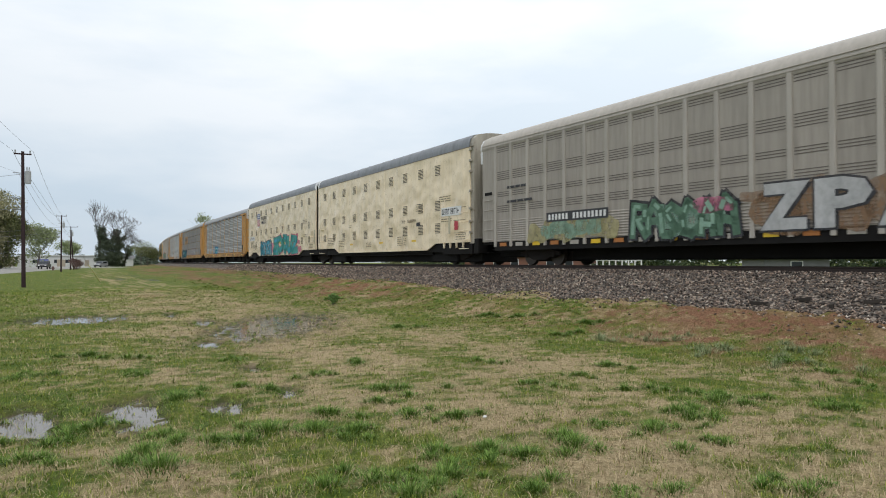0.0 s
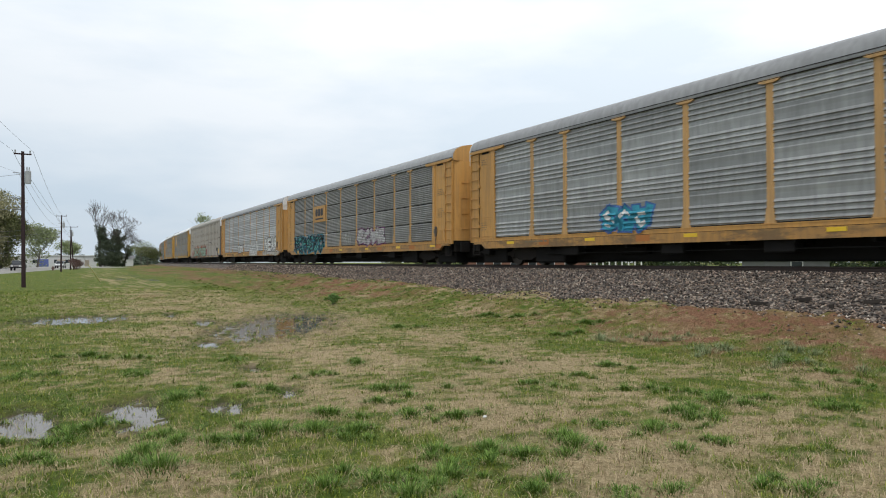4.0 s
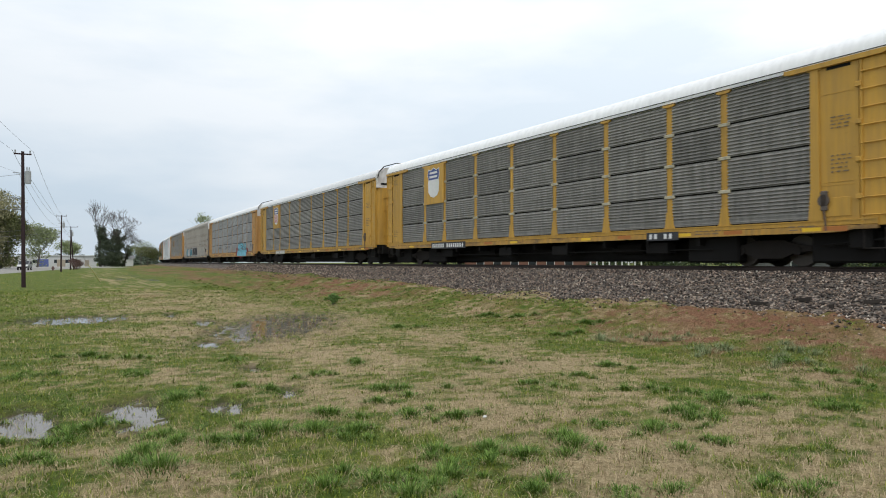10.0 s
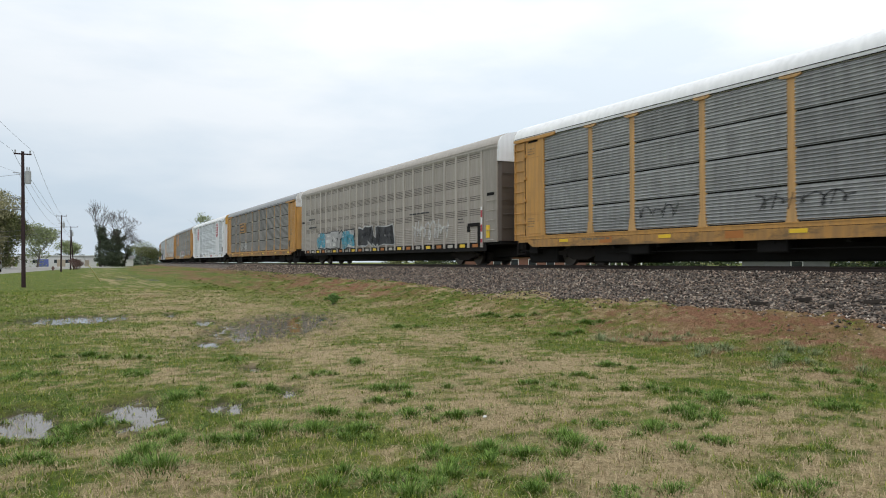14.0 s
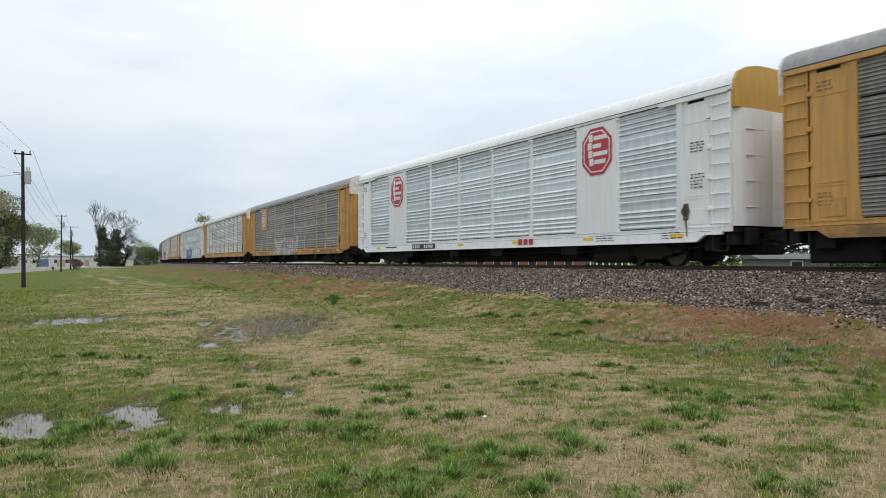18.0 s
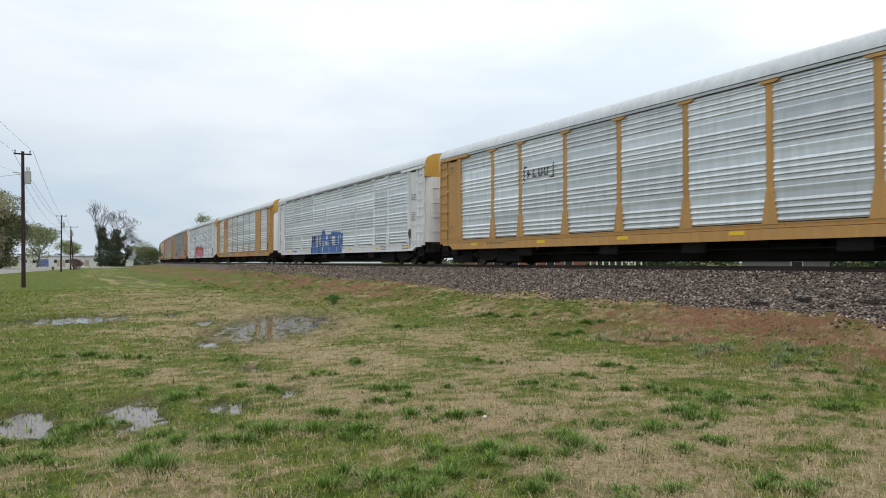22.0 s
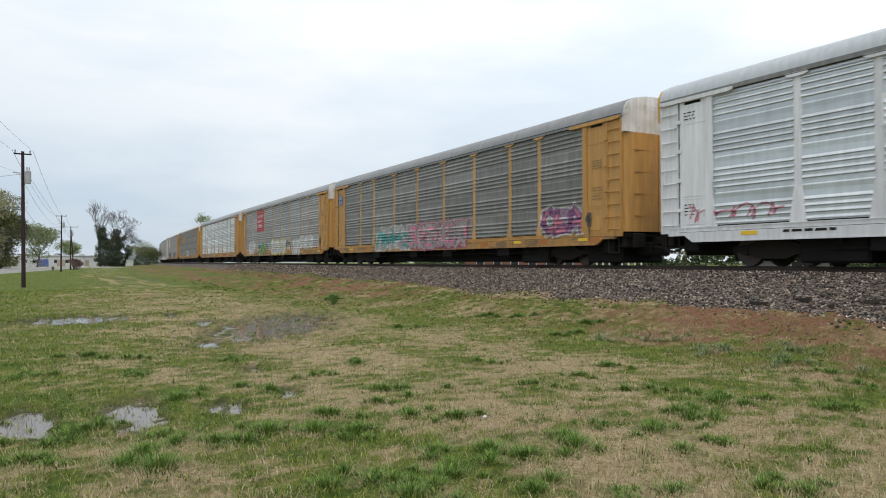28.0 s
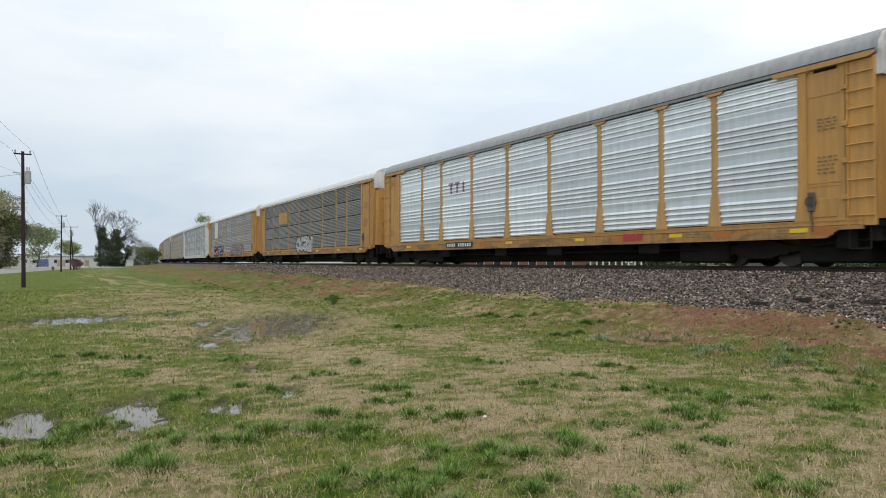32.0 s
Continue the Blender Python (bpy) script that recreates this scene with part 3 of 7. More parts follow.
# tall lush tufts at their places
TUFTS = [(0.47, 7.41, 1.0), (0.81, 5.96, 1.7), (1.54, 8.46, 1.1), (1.46, 6.26, 1.1), (2.36, 8.39, 1.0), (2.31, 6.37, 1.7), (2.51, 5.86, 1.0), (1.15, 6.56, 0.8), (-0.10, 6.21, 1.0), (0.22, 6.99, 1.0), (0.65, 12.94, 1.1), (1.14, 12.26, 1.1), (1.17, 10.31, 0.9), (0.00, 11.01, 1.0), (3.35, 9.01, 0.9), (4.05, 7.38, 1.2), (3.25, 6.88, 0.9), (3.42, 6.29, 0.9), (2.03, 4.39, 1.2), (2.41, 4.38, 1.1), (3.66, 5.78, 1.1), (2.99, 4.81, 1.0), (3.30, 4.35, 1.2), (3.97, 4.33, 1.3), (4.61, 4.99, 0.6), (4.85, 3.86, 0.9), (5.02, 4.44, 1.0)]
TUFTS += [(6.79, 5.33, 1.3), (5.77, 4.88, 1.2), (5.77, 4.44, 0.8), (7.15, 4.92, 1.0), (7.52, 7.40, 1.0), (6.49, 7.13, 0.8), (5.48, 6.97, 0.8), (4.56, 2.88, 0.9), (2.51, 4.00, 0.8), (3.07, 3.66, 0.8), (3.57, 3.36, 0.8), (10.45, 15.50, 1.6), (11.42, 14.75, 1.5), (11.42, 12.14, 1.6), (9.86, 11.18, 1.3), (10.27, 25.74, 1.5), (9.90, 6.33, 0.8), (9.62, 5.64, 0.8), (9.06, 4.79, 0.8), (6.55, 5.88, 0.9), (6.27, 8.83, 0.9), (7.47, 4.19, 1.0), (4.43, 9.92, 0.9), (2.60, 11.02, 0.9), (7.65, 14.50, 1.3)]
clumps = [(a + u * q, b_ + w_ * q, q * z_) for a, b_, q in TUFTS for u, w_, z_ in zip(np.random.RandomState(int(a * 100 + b_ * 10) % 9999 + 1).normal(0, 0.17, 5), np.random.RandomState(int(a * 70 + b_ * 13) % 9999 + 1).normal(0, 0.17, 5), (0.75, 0.5, 0.6, 0.35, 0.45))]
tufts("grass_tufts", clumps, 51, LUSH, "tall lush green grass tufts standing out of the lawn", 0.135, 330, 0.16)
rt = np.random.RandomState(77)
sx, sy, sd, _ = scatter(2300, 78, 3.4, 42.0, 1.05)
sl, _ = lateral(sx, sy)
sf_ = turf(sx, sy) + 0.25 * (sl > 9)
more = [(a, b_, rt.uniform(0.25, 0.85)) for a, b_, q, g in zip(sx, sy, sl, sf_) if q < 13.6 and g > rt.uniform(-0.9, 0.1)]
tufts("small_grass_tufts", more, 53, MEADOW, "small green grass tufts scattered over the lawn", 0.075, 85, 0.2)
wx, wy, wd, _ = scatter(700, 88, 3.6, 34.0, 1.1)
wl_, _ = lateral(wx, wy)
tufts("low_weeds", [(a, b_, rt.uniform(0.25, 0.7)) for a, b_, q in zip(wx, wy, wl_) if q < 12.8], 55, WEED, "low yellow green weeds scattered in the lawn", 0.07, 50, 0.11)
rim = []
for px, py, a, b_, turn in POOLS[:10]:
    for q, w_ in zip(rt.uniform(0, 6.283, 30), rt.uniform(0.6, 1.9, 30)):
        u, v_ = a * w_ * math.cos(q), b_ * w_ * math.sin(q)
        rim.append((px + u * math.cos(turn) - v_ * math.sin(turn), py + u * math.sin(turn) + v_ * math.cos(turn), float(rt.uniform(0.25, 0.6))))
tufts("puddle_edge_grass", rim, 61, MEADOW, "sparse grass growing round and in the puddles", 0.09, 60, 0.14)
# grey green weeds along the bank, in uneven patches
bx, by, bd, _ = scatter(2600, 91, 9.0, 60.0, 1.3)
bl_, bs_ = lateral(bx, by)
be_ = bare_earth(bx, by)
bank = [(a, b_, rt.uniform(0.35, 1.15)) for a, b_, q, e in zip(bx, by, bl_, be_) if 8.4 < q < 13.9 and e < 0.55]
tufts("bank_grass", bank, 57, MEADOW, "rough green grass in patches on the bank", 0.10, 70, 0.2)
HOARY = blade_material("grey_green_weed", [(0.0, (0.12, 0.16, 0.07)), (1.0, (0.32, 0.37, 0.2))])
weeds = [(a + float(u), b_ + float(w_), float(q)) for a, b_ in ((10.4, 8.7), (10.1, 7.8), (10.1, 7.5), (10.0, 9.7), (10.1, 6.5), (9.8, 5.1)) for u, w_, q in zip(rt.normal(0, 0.6, 5), rt.normal(0, 0.5, 5), rt.uniform(0.5, 1.2, 5))]
tufts("leafy_weeds", weeds, 59, HOARY, "pale grey green leafy weeds on the bank", 0.16, 110, 0.13)
scrap = Shape().box(-0.02, 0.02, -0.015, 0.015, 0, 0.025, 0.008)
litter = new("paper_scrap", scrap.mesh("paper_scrap", CHALK))
litter.location = (3.88, 5.68, 0.04)
tagged(litter, "small crumpled white paper scrap in the grass", "litter")

# ---------------------------------------------------------------- track
def ballast_material():
    m, n, l, b = material("ballast_bed", 0.9)
    v = coords(n, l, spread=0)
    vo = n.new("ShaderNodeTexVoronoi")
    vo.inputs["Scale"].default_value = 17.0
    l.new(v, vo.inputs["Vector"])
    sp = n.new("ShaderNodeSeparateColor")
    l.new(vo.outputs["Color"], sp.inputs[0])
    col = ramp(n, l, sp.outputs[0], [(0.0, (0.03, 0.026, 0.024)), (0.5, (0.10, 0.084, 0.071)), (0.85, (0.21, 0.165, 0.13)), (1.0, (0.4, 0.34, 0.28))])
    l.new(col, b.inputs["Base Color"])
    bump(n, l, b, vo.outputs["Distance"], 1.0, 0.05)
    return m


def stone_material():
    m, n, l, b = material("ballast_stone", 0.85)
    b.inputs["Specular IOR Level"].default_value = 0.2
    ge = n.new("ShaderNodeNewGeometry")
    l.new(ramp(n, l, ge.outputs["Random Per Island"], [(0.0, (0.026, 0.022, 0.02)), (0.4, (0.102, 0.082, 0.07)), (0.7, (0.215, 0.158, 0.122)), (0.9, (0.40, 0.305, 0.24)), (1.0, (0.54, 0.48, 0.41))]), b.inputs["Base Color"])
    return m


def along(profile, s0, s1, step):
    """A line in (off, z) swept along the track."""
    ss = np.arange(s0, s1 + step, step)
    v, f, k = [], [], len(profile)
    for s in ss:
        for off, z in profile:
            v.append(on_track(s, off, z))
    for i in range(len(ss) - 1):
        for j in range(k - 1):
            f.append((i * k + j, i * k + j + 1, (i + 1) * k + j + 1, (i + 1) * k + j))
    return v, f


BED = RAIL_Z - 0.16
profile = [(-6.2, -0.4), (-1.8, BED - 0.05), (-1.55, BED), (1.55, BED), (1.8, BED - 0.05), (6.2, -0.4)]
sh = Shape()
sh.add(*along(profile, -120, 620, 4.0))
ballast = tagged(new("ballast", sh.mesh("ballast", ballast_material())), "raised bed of grey and brown crushed stone ballast under the rails", "ballast", kind="structure")
rs = np.random.RandomState(5)
N_ST = 45000
ss = 1.0 + 75.0 * rs.uniform(0, 1, N_ST) ** 1.5
oo = rs.uniform(-6.0, -0.95, N_ST)
zz = np.interp(oo, [q[0] for q in profile], [q[1] for q in profile])
rr = BEND - HALF - oo
sxy = np.stack([SIDE + BEND - rr * np.cos(ss / BEND), rr * np.sin(ss / BEND)], 1)
keep = zz > ground_z(sxy[:, 0], sxy[:, 1]) - 0.12
gap = ground_z(sxy[:, 0], sxy[:, 1]) - zz
keep |= rs.uniform(0, 1, N_ST) < 0.5 * np.exp(-np.maximum(gap, 0) / 0.16) + 0.02
zz = np.maximum(zz, ground_z(sxy[:, 0], sxy[:, 1]))
sxy, zz, ss = sxy[keep], zz[keep], ss[keep]
m_ = len(zz)
base = np.array([(0, 0, 1), (0, 0, -0.8), (1, 0, 0.1), (-0.4, 0.9, -0.1), (-0.5, -0.8, 0.2)], dtype=float)
size = rs.uniform(0.022, 0.05, m_) * np.maximum(1, ss / 30) ** 0.5
pts = base[None] * size[:, None, None] * rs.uniform(0.6, 1.4, (m_, 5, 3))
an = rs.uniform(0, 6.283, m_)
ca, sa = np.cos(an)[:, None], np.sin(an)[:, None]
px_, py_ = pts[..., 0] * ca - pts[..., 1] * sa, pts[..., 0] * sa + pts[..., 1] * ca
pz_ = pts[..., 2] * 0.8
sv = np.stack([px_ + sxy[:, :1], py_ + sxy[:, 1:], pz_ + zz[:, None] + 0.012], 2).reshape(-1, 3)
sf = (np.arange(m_)[:, None, None] * 5 + np.array([[0, 2, 3], [0, 3, 4], [0, 4, 2], [1, 3, 2], [1, 4, 3], [1, 2, 4]])[None]).reshape(-1, 3)
tagged(new("ballast_stones", mesh_from_arrays("ballast_stones", sv, sf, stone_material())), "loose grey, brown and pale crushed ballast stones", "stones", kind="stuff")

RAIL = plain("rusty_rail_steel", (0.06, 0.04, 0.032), 0.6, 0.3)
track = thing("railway_track", "straight-laid steel rails on wooden sleepers in ballast", "railway track")
track["kind"] = "structure"
railp = [(-0.075, -0.17), (-0.075, -0.155), (-0.012, -0.14), (-0.012, -0.045), (-0.036, -0.03), (-0.036, -0.006), (-0.028, 0.0), (0.028, 0.0), (0.036, -0.006), (0.036, -0.03), (0.012, -0.045), (0.012, -0.14), (0.075, -0.155), (0.075, -0.17)]
for side in (-0.755, 0.755):
    sh = Shape()
    sh.add(*along([(side + a, RAIL_Z + b_) for a, b_ in railp], -120, 620, 4.0))
    part("rail", sh.mesh("rail", RAIL), track)
sh = Shape()
for i in range(560):
    s = -60 + i * 0.6
    c, w = on_track(s, 0), on_track(s, 1)
    u, t_ = (w - c).normalized(), Vector((-(w - c).y, (w - c).x, 0)).normalized()
    sh.add([c + u * a + t_ * b_ + Vector((0, 0, h)) for a in (-1.3, 1.3) for b_ in (-0.11, 0.11) for h in (BED - 0.15, BED + 0.012)],
           [(0, 1, 3, 2), (4, 6, 7, 5), (0, 4, 5, 1), (2, 3, 7, 6), (0, 2, 6, 4), (1, 5, 7, 3)])
slp = part("sleepers", sh.mesh("sleepers", plain("creosoted_timber", (0.06, 0.045, 0.035), 0.85)), track, "dark creosoted wooden sleepers")
slp["kind"] = "stuff"


# old timber scraps and dropped steel on the shoulder of the ballast
SCRAP = plain("rotten_dark_timber", (0.05, 0.042, 0.036), 0.85)
rd = random.Random(31)
for dx, dy, length, turn in ((15.2, 9.3, 0.6, 1.2), (15.0, 8.5, 0.35, 0.4), (14.9, 10.2, 0.4, 1.7), (15.3, 7.7, 0.5, 2.4), (14.4, 16.6, 0.9, 1.35), (14.6, 18.4, 0.6, 1.6)):
    lat_, _ = lateral(np.array([dx]), np.array([dy]))
    off = float(lat_[0]) - SIDE - HALF
    sh = Shape()
    ends_ = [(-length / 2 + length * i / 6, rd.uniform(0.03, 0.06)) for i in range(7)]
    sh.prism([(a, -w_) for a, w_ in ends_] + [(a, w_ * rd.uniform(0.6, 1.0)) for a, w_ in ends_[::-1]], -0.05, 0.03, "z")
    ob = new("timber_scrap", sh.mesh("timber_scrap", SCRAP))
    ob.location, ob.rotation_euler = (dx, dy, float(np.interp(off, [q[0] for q in profile], [q[1] for q in profile])) + 0.05), (rd.uniform(-0.2, 0.2), rd.uniform(-0.15, 0.15), turn)
    tagged(ob, "broken piece of dark rotten timber lying on the ballast", "debris", "debris on the ballast")
# ---------------------------------------------------------------- freight cars
Z_SILL0, Z_SILL1, Z_TOP = 0.72, 1.17, 5.04
SHEET_H = (Z_TOP - Z_SILL1 - 0.02) / 4


def sheet_line(ridges, half, depth):
    """The corrugated section of one side sheet: out from the base, height."""
    line = [(0.0, 0.014)]
    for c in ridges:
        line += [(0.0, c - half), (depth, c - half * 0.45), (depth * 0.85, c + half * 0.1), (0.0, c + half)]
    return line + [(0.0, SHEET_H - 0.014)]


# few deep ridges with a plain band above, or shallow ridges over the whole sheet
BAND_H = (Z_TOP - Z_SILL1 - 0.02 - 0.70) / 3          # the top sheet is ridges alone
BANDED = [(0.0, 0.0)]
for c_ in (0.105, 0.27, 0.435, 0.60):
    BANDED += [(0.003, c_ - 0.058), (0.032, c_ - 0.051), (0.042, c_ - 0.038), (0.040, c_ - 0.024), (0.022, c_ + 0.008), (0.0, c_ + 0.044)]
BANDED += [(0.0, 0.70), (0.002, 0.80), (0.012, 0.925), (0.010, 0.94), (0.0, 0.965), (0.002, BAND_H + 0.002)]
BANDED_TOP = [q for q in BANDED if q[1] < 0.69] + [(0.0, 0.70)]
LINED = sheet_line([0.085 + 0.0985 * i for i in range(9)], 0.038, 0.036)
LINED = [(0.0, 0.028)] + LINED[1:-1] + [(0.0, SHEET_H - 0.02)]


def corrugation(z, line):
    """How far the corrugated side stands out at that height."""
    w = (z - Z_SILL1 - 0.01) % (BAND_H if line is BANDED else SHEET_H)
    return float(np.interp(w, [q[1] for q in line], [q[0] for q in line]))


ROOF = [(-1.53, 5.06), (-1.535, 5.14), (-1.5, 5.36), (-1.36, 5.58), (-1.0, 5.75), (-0.5, 5.84), (0, 5.86)]
ROOF += [(-a, b) for a, b in ROOF[-2::-1]]


def add_trucks(car, centres, low=True):
    """Two four-wheel bogies under a car, wheels as parts of their own."""
    def frame_(sh):
        for sx in (-1.0, 1.0):
            ring = [(-1.25, 0.42), (-1.25, 0.55), (-0.75, 0.62), (-0.45, 0.72), (0.45, 0.72), (0.75, 0.62), (1.25, 0.55), (1.25, 0.42), (0.75, 0.36), (0.4, 0.22), (-0.4, 0.22), (-0.75, 0.36)]
            sh.prism(ring, sx - 0.07, sx + 0.07, "x")
            for y in (-0.85, 0.85):
                sh.rod((sx - 0.1, y, 0.43), (sx + 0.1, y, 0.43), 0.12, n=10)
        sh.box(-0.95, 0.95, -0.2, 0.2, 0.4, 0.66, 0.03)
        # added dark block that keeps light from showing through the bogie
        sh.box(-0.55, 0.55, -1.6, 1.6, 0.16, 0.6, 0.05)
        for sx in (-1.0, 1.0):
            for y in (-0.16, 0, 0.16):
                sh.rod((sx, y, 0.26), (sx, y, 0.6), 0.06, n=8)

    def wheel_(sh):
        sh.rod((-0.83, 0, 0.43), (-0.70, 0, 0.43), 0.42, n=20)
        sh.rod((-0.72, 0, 0.43), (-0.69, 0, 0.43), 0.45, n=20)
        sh.rod((0.70, 0, 0.43), (0.83, 0, 0.43), 0.42, n=20)
        sh.rod((0.69, 0, 0.43), (0.72, 0, 0.43), 0.45, n=20)
        sh.rod((-0.9, 0, 0.43), (0.9, 0, 0.43), 0.085, n=8)
    for c in centres:
        tr = part("bogie", shared("bogie", DIRTY, frame_), car, at=(0, c, 0))
        for y in (-0.85, 0.85):
            part("wheelset", shared("wheelset", WHEEL, wheel_), tr, at=(0, y, 0))


def add_couplers(car, ends):
    def knuckle(sh):
        sh.box(-0.12, 0.12, -0.75, 0.4, 0.74, 0.98, 0.03)
        sh.box(-0.2, 0.14, -0.95, -0.6, 0.68, 1.02, 0.05)
        sh.rod((-0.35, -0.45, 0.62), (-0.35, 0.3, 0.7), 0.035, n=6)
        sh.rod((-0.35, -0.45, 0.62), (-0.15, -0.9, 0.45), 0.03, n=6)
    for y in ends:
        ob = part("coupler", shared("coupler", DIRTY, knuckle), car, at=(0, y, 0))
        ob.rotation_euler = (0, 0, 0 if y < 0 else math.pi)


def bars(sh, y, z, w, h, rows, x=-1.545, seed=1):
    """Lines of stencilled writing too small to read: rows of short bars. y is the left end as read."""
    r = random.Random(seed)
    dz = h / rows
    for i in range(rows):
        u = 0.0
        while u < w - 0.05:
            k = min(r.uniform(0.08, 0.3) * max(w, 0.5), w - u)
            sh.box(x - 0.003, x + 0.002, y - u - k, y - u, z + h - (i + 0.62) * dz, z + h - (i + 0.28) * dz)
            u += k + 0.06


POSTS = [-11.7, -9.0, -7.0, -4.2, -1.4, 1.4, 4.2, 7.0, 9.0, 11.7]


def post_shape(foot, rise, head):
    """One side post at y 0, near side: foot and head are the half widths of its flared foot and its cap, rise the height of the flare."""
    def build(sh):
        ring = [(-foot, Z_SILL1), (-foot * 0.8, Z_SILL1 + rise * 0.35), (-0.115, Z_SILL1 + rise), (0.115, Z_SILL1 + rise), (foot * 0.8, Z_SILL1 + rise * 0.35), (foot, Z_SILL1)]
        sh.prism(ring, -1.55, -1.49, "x")
        sh.box(-1.514, -1.45, -0.115, 0.115, Z_SILL1 + rise - 0.01, Z_TOP - 0.06)
        sh.box(-1.52, -1.514, -0.04, 0.04, Z_SILL1 + rise, Z_TOP - 0.06)
        sh.prism([(-head, Z_TOP - 0.03), (-head, Z_TOP + 0.03), (head, Z_TOP + 0.03), (head, Z_TOP - 0.03), (0.17, Z_TOP - 0.075), (-0.17, Z_TOP - 0.075)], -1.568, -1.5, "x")
    return build


def rack_car(name, label, frame_mat, panel_mat, roof_mat, cap_mat, door_mat=None, cap_z=4.55, solid=(), sill_mat=None, posts=POSTS, roof_trim=None, line=None, hoop=False, leaf_mat=None, clips=False):
    """An enclosed auto rack: flat car, posts, corrugated side sheets, corner doors, ladders, rounded roof."""
    car = thing(name, label, "freight car", "auto rack cars of the train")
    door_mat = door_mat or frame_mat
    sill_mat = sill_mat or {YELLOW: YELLOW_SILL, YELLOW_BRIGHT: BRIGHT_SILL}.get(frame_mat, frame_mat)
    post_mat = YELLOW_POST if frame_mat is YELLOW else frame_mat
    line = line or (LINED if panel_mat is GALV_OLD else BANDED)
    style = "lined" if line is LINED else "banded"
    base_ = 1.506 if line is LINED else 1.503
    pitch_ = SHEET_H if line is LINED else BAND_H
    add_trucks(car, (-10.05, 10.05))
    add_couplers(car, (-13.7, 13.7))

    bright = frame_mat is YELLOW_BRIGHT
    stance = (0.13, 0.3, 0.125) if frame_mat is CLEAN_WHITE else (0.2, 0.5, 0.24) if bright or clips else (0.235, 0.85, 0.31) if panel_mat in (GALV_NEW, GALV_SHINE) else (0.175, 0.4, 0.31)
    low = 0.86 if bright else Z_SILL0
    deep = frame_mat not in (CLEAN_WHITE, WHITE)

    def under(sh):
        sh.box(-0.4, 0.4, -13.5, 13.5, 0.52, 1.0, 0.03)
        sh.box(-0.6, 0.6, -8.6, 8.6, 0.14, 0.8, 0.05)
        for y in (-12.6, 12.6):
            sh.box(-0.5, 0.5, y - 1.2, y + 0.85, 0.34, 0.8, 0.05)
            if deep:
                sh.box(-1.1, 0.9, *sorted((y - math.copysign(1.3, y), y + math.copysign(0.5, y))), 0.1, 0.9, 0.05)
            sh.rod((-1.25, y - 0.9, 0.7), (-1.25, y + 0.9, 0.55), 0.03, n=6)
            sh.box(-1.35, -0.9, y - 0.35, y + 0.2, 0.45, 0.95, 0.03)
        for y in (-8.3, 8.3):
            sh.box(-1.2, 1.0, y - 0.9, y + 0.9, 0.1, 0.9, 0.06)
        for y in (-6.4, -1.6, 2.0, 6.8):
            sh.box(-1.42, -1.0, y - 0.4, y + 0.5, 0.38, 0.75, 0.03)
        sh.rod((-1.3, -8.4, 0.5), (-1.3, 8.4, 0.46), 0.02, n=5)
        sh.box(-1.4, 1.4, -13.6, 13.6, 0.98, 1.1)
        for y in range(-8, 9, 2):
            sh.box(-1.45, 1.45, y - 0.06, y + 0.06, 0.62, 0.99)
        for y in (-5.2, 3.6):
            sh.rod((-0.7, y, 0.6), (-0.7, y + 1.4, 0.6), 0.2, n=10)
    part("underframe", shared(("underframe", deep), BLACK, under), car, "black steel underframe")

    def deck(sh):
        sh.box(-1.44, 1.44, -13.3, 13.3, 2.72, 2.8)
        sh.box(-1.44, 1.44, -13.3, 13.3, 4.0, 4.06)
        sh.box(-1.46, 1.46, -13.45, 13.45, 1.12, 1.16)
    part("deck", shared("deck", DIRTY, deck), car)

    # a black strip, not a real gap, gives the dark line under the sheets
    def foot_gap_shade(sh):
        sh.box(-1.508, -1.49, -11.7, 11.7, Z_SILL1 + 0.001, Z_SILL1 + 0.034)
    part("panel_gap", shared("panel_gap", BLACK, foot_gap_shade), car, "black strip painted for the shaded gap under the side sheets")
    for near in (True, False):
        def sill(sh, near=near):
            x0, x1 = (-1.575, -1.46) if near else (1.46, 1.575)
            ring = [(-13.2, 0.92), (-12.6, 0.92), (-12.3, low), (12.3, low), (12.6, 0.92), (13.2, 0.92), (13.2, 1.02), (-13.2, 1.02)]
            sh.prism(ring, x0, x1, "x")
            x = -1.59 if near else 1.575
            sh.box(x, x + 0.015, -12.2, 12.2, low, low + 0.04)
        part("side_sill", shared(("side_sill", near, low), sill_mat, sill), car)

        def base_rail(sh, near=near):
            x0, x1 = (-1.553, -1.46) if near else (1.46, 1.553)
            sh.box(x0, x1, -13.2, 13.2, 1.034, Z_SILL1)
            sh.box(*((-1.568, -1.553) if near else (1.553, 1.568)), -13.2, 13.2, Z_SILL1 - 0.03, Z_SILL1)
        part("base_rail", shared(("base_rail", near), frame_mat, base_rail), car)
        if bright and near:
            def foot_rail(sh):
                sh.box(-1.535, -1.5, -11.7, 11.7, Z_SILL1 + 0.03, Z_SILL1 + 0.2)
                sh.box(-1.545, -1.535, -11.7, 11.7, Z_SILL1 + 0.17, Z_SILL1 + 0.2)
            part("foot_rail", shared("foot_rail", GALV_OLD, foot_rail), car, "dark rail along the foot of the side sheets")
        if near and frame_mat is WHITE:
            # grey strip puts the shaded gap between roof and chord into colour
            def roof_rail(sh):
                sh.box(-1.56, -1.52, -13.4, 13.4, Z_TOP + 0.03, Z_TOP + 0.15)
            part("roof_rail", shared("roof_rail", GALV_WORN, roof_rail), car, "grey strip that stands for the dark gap under the roof edge")

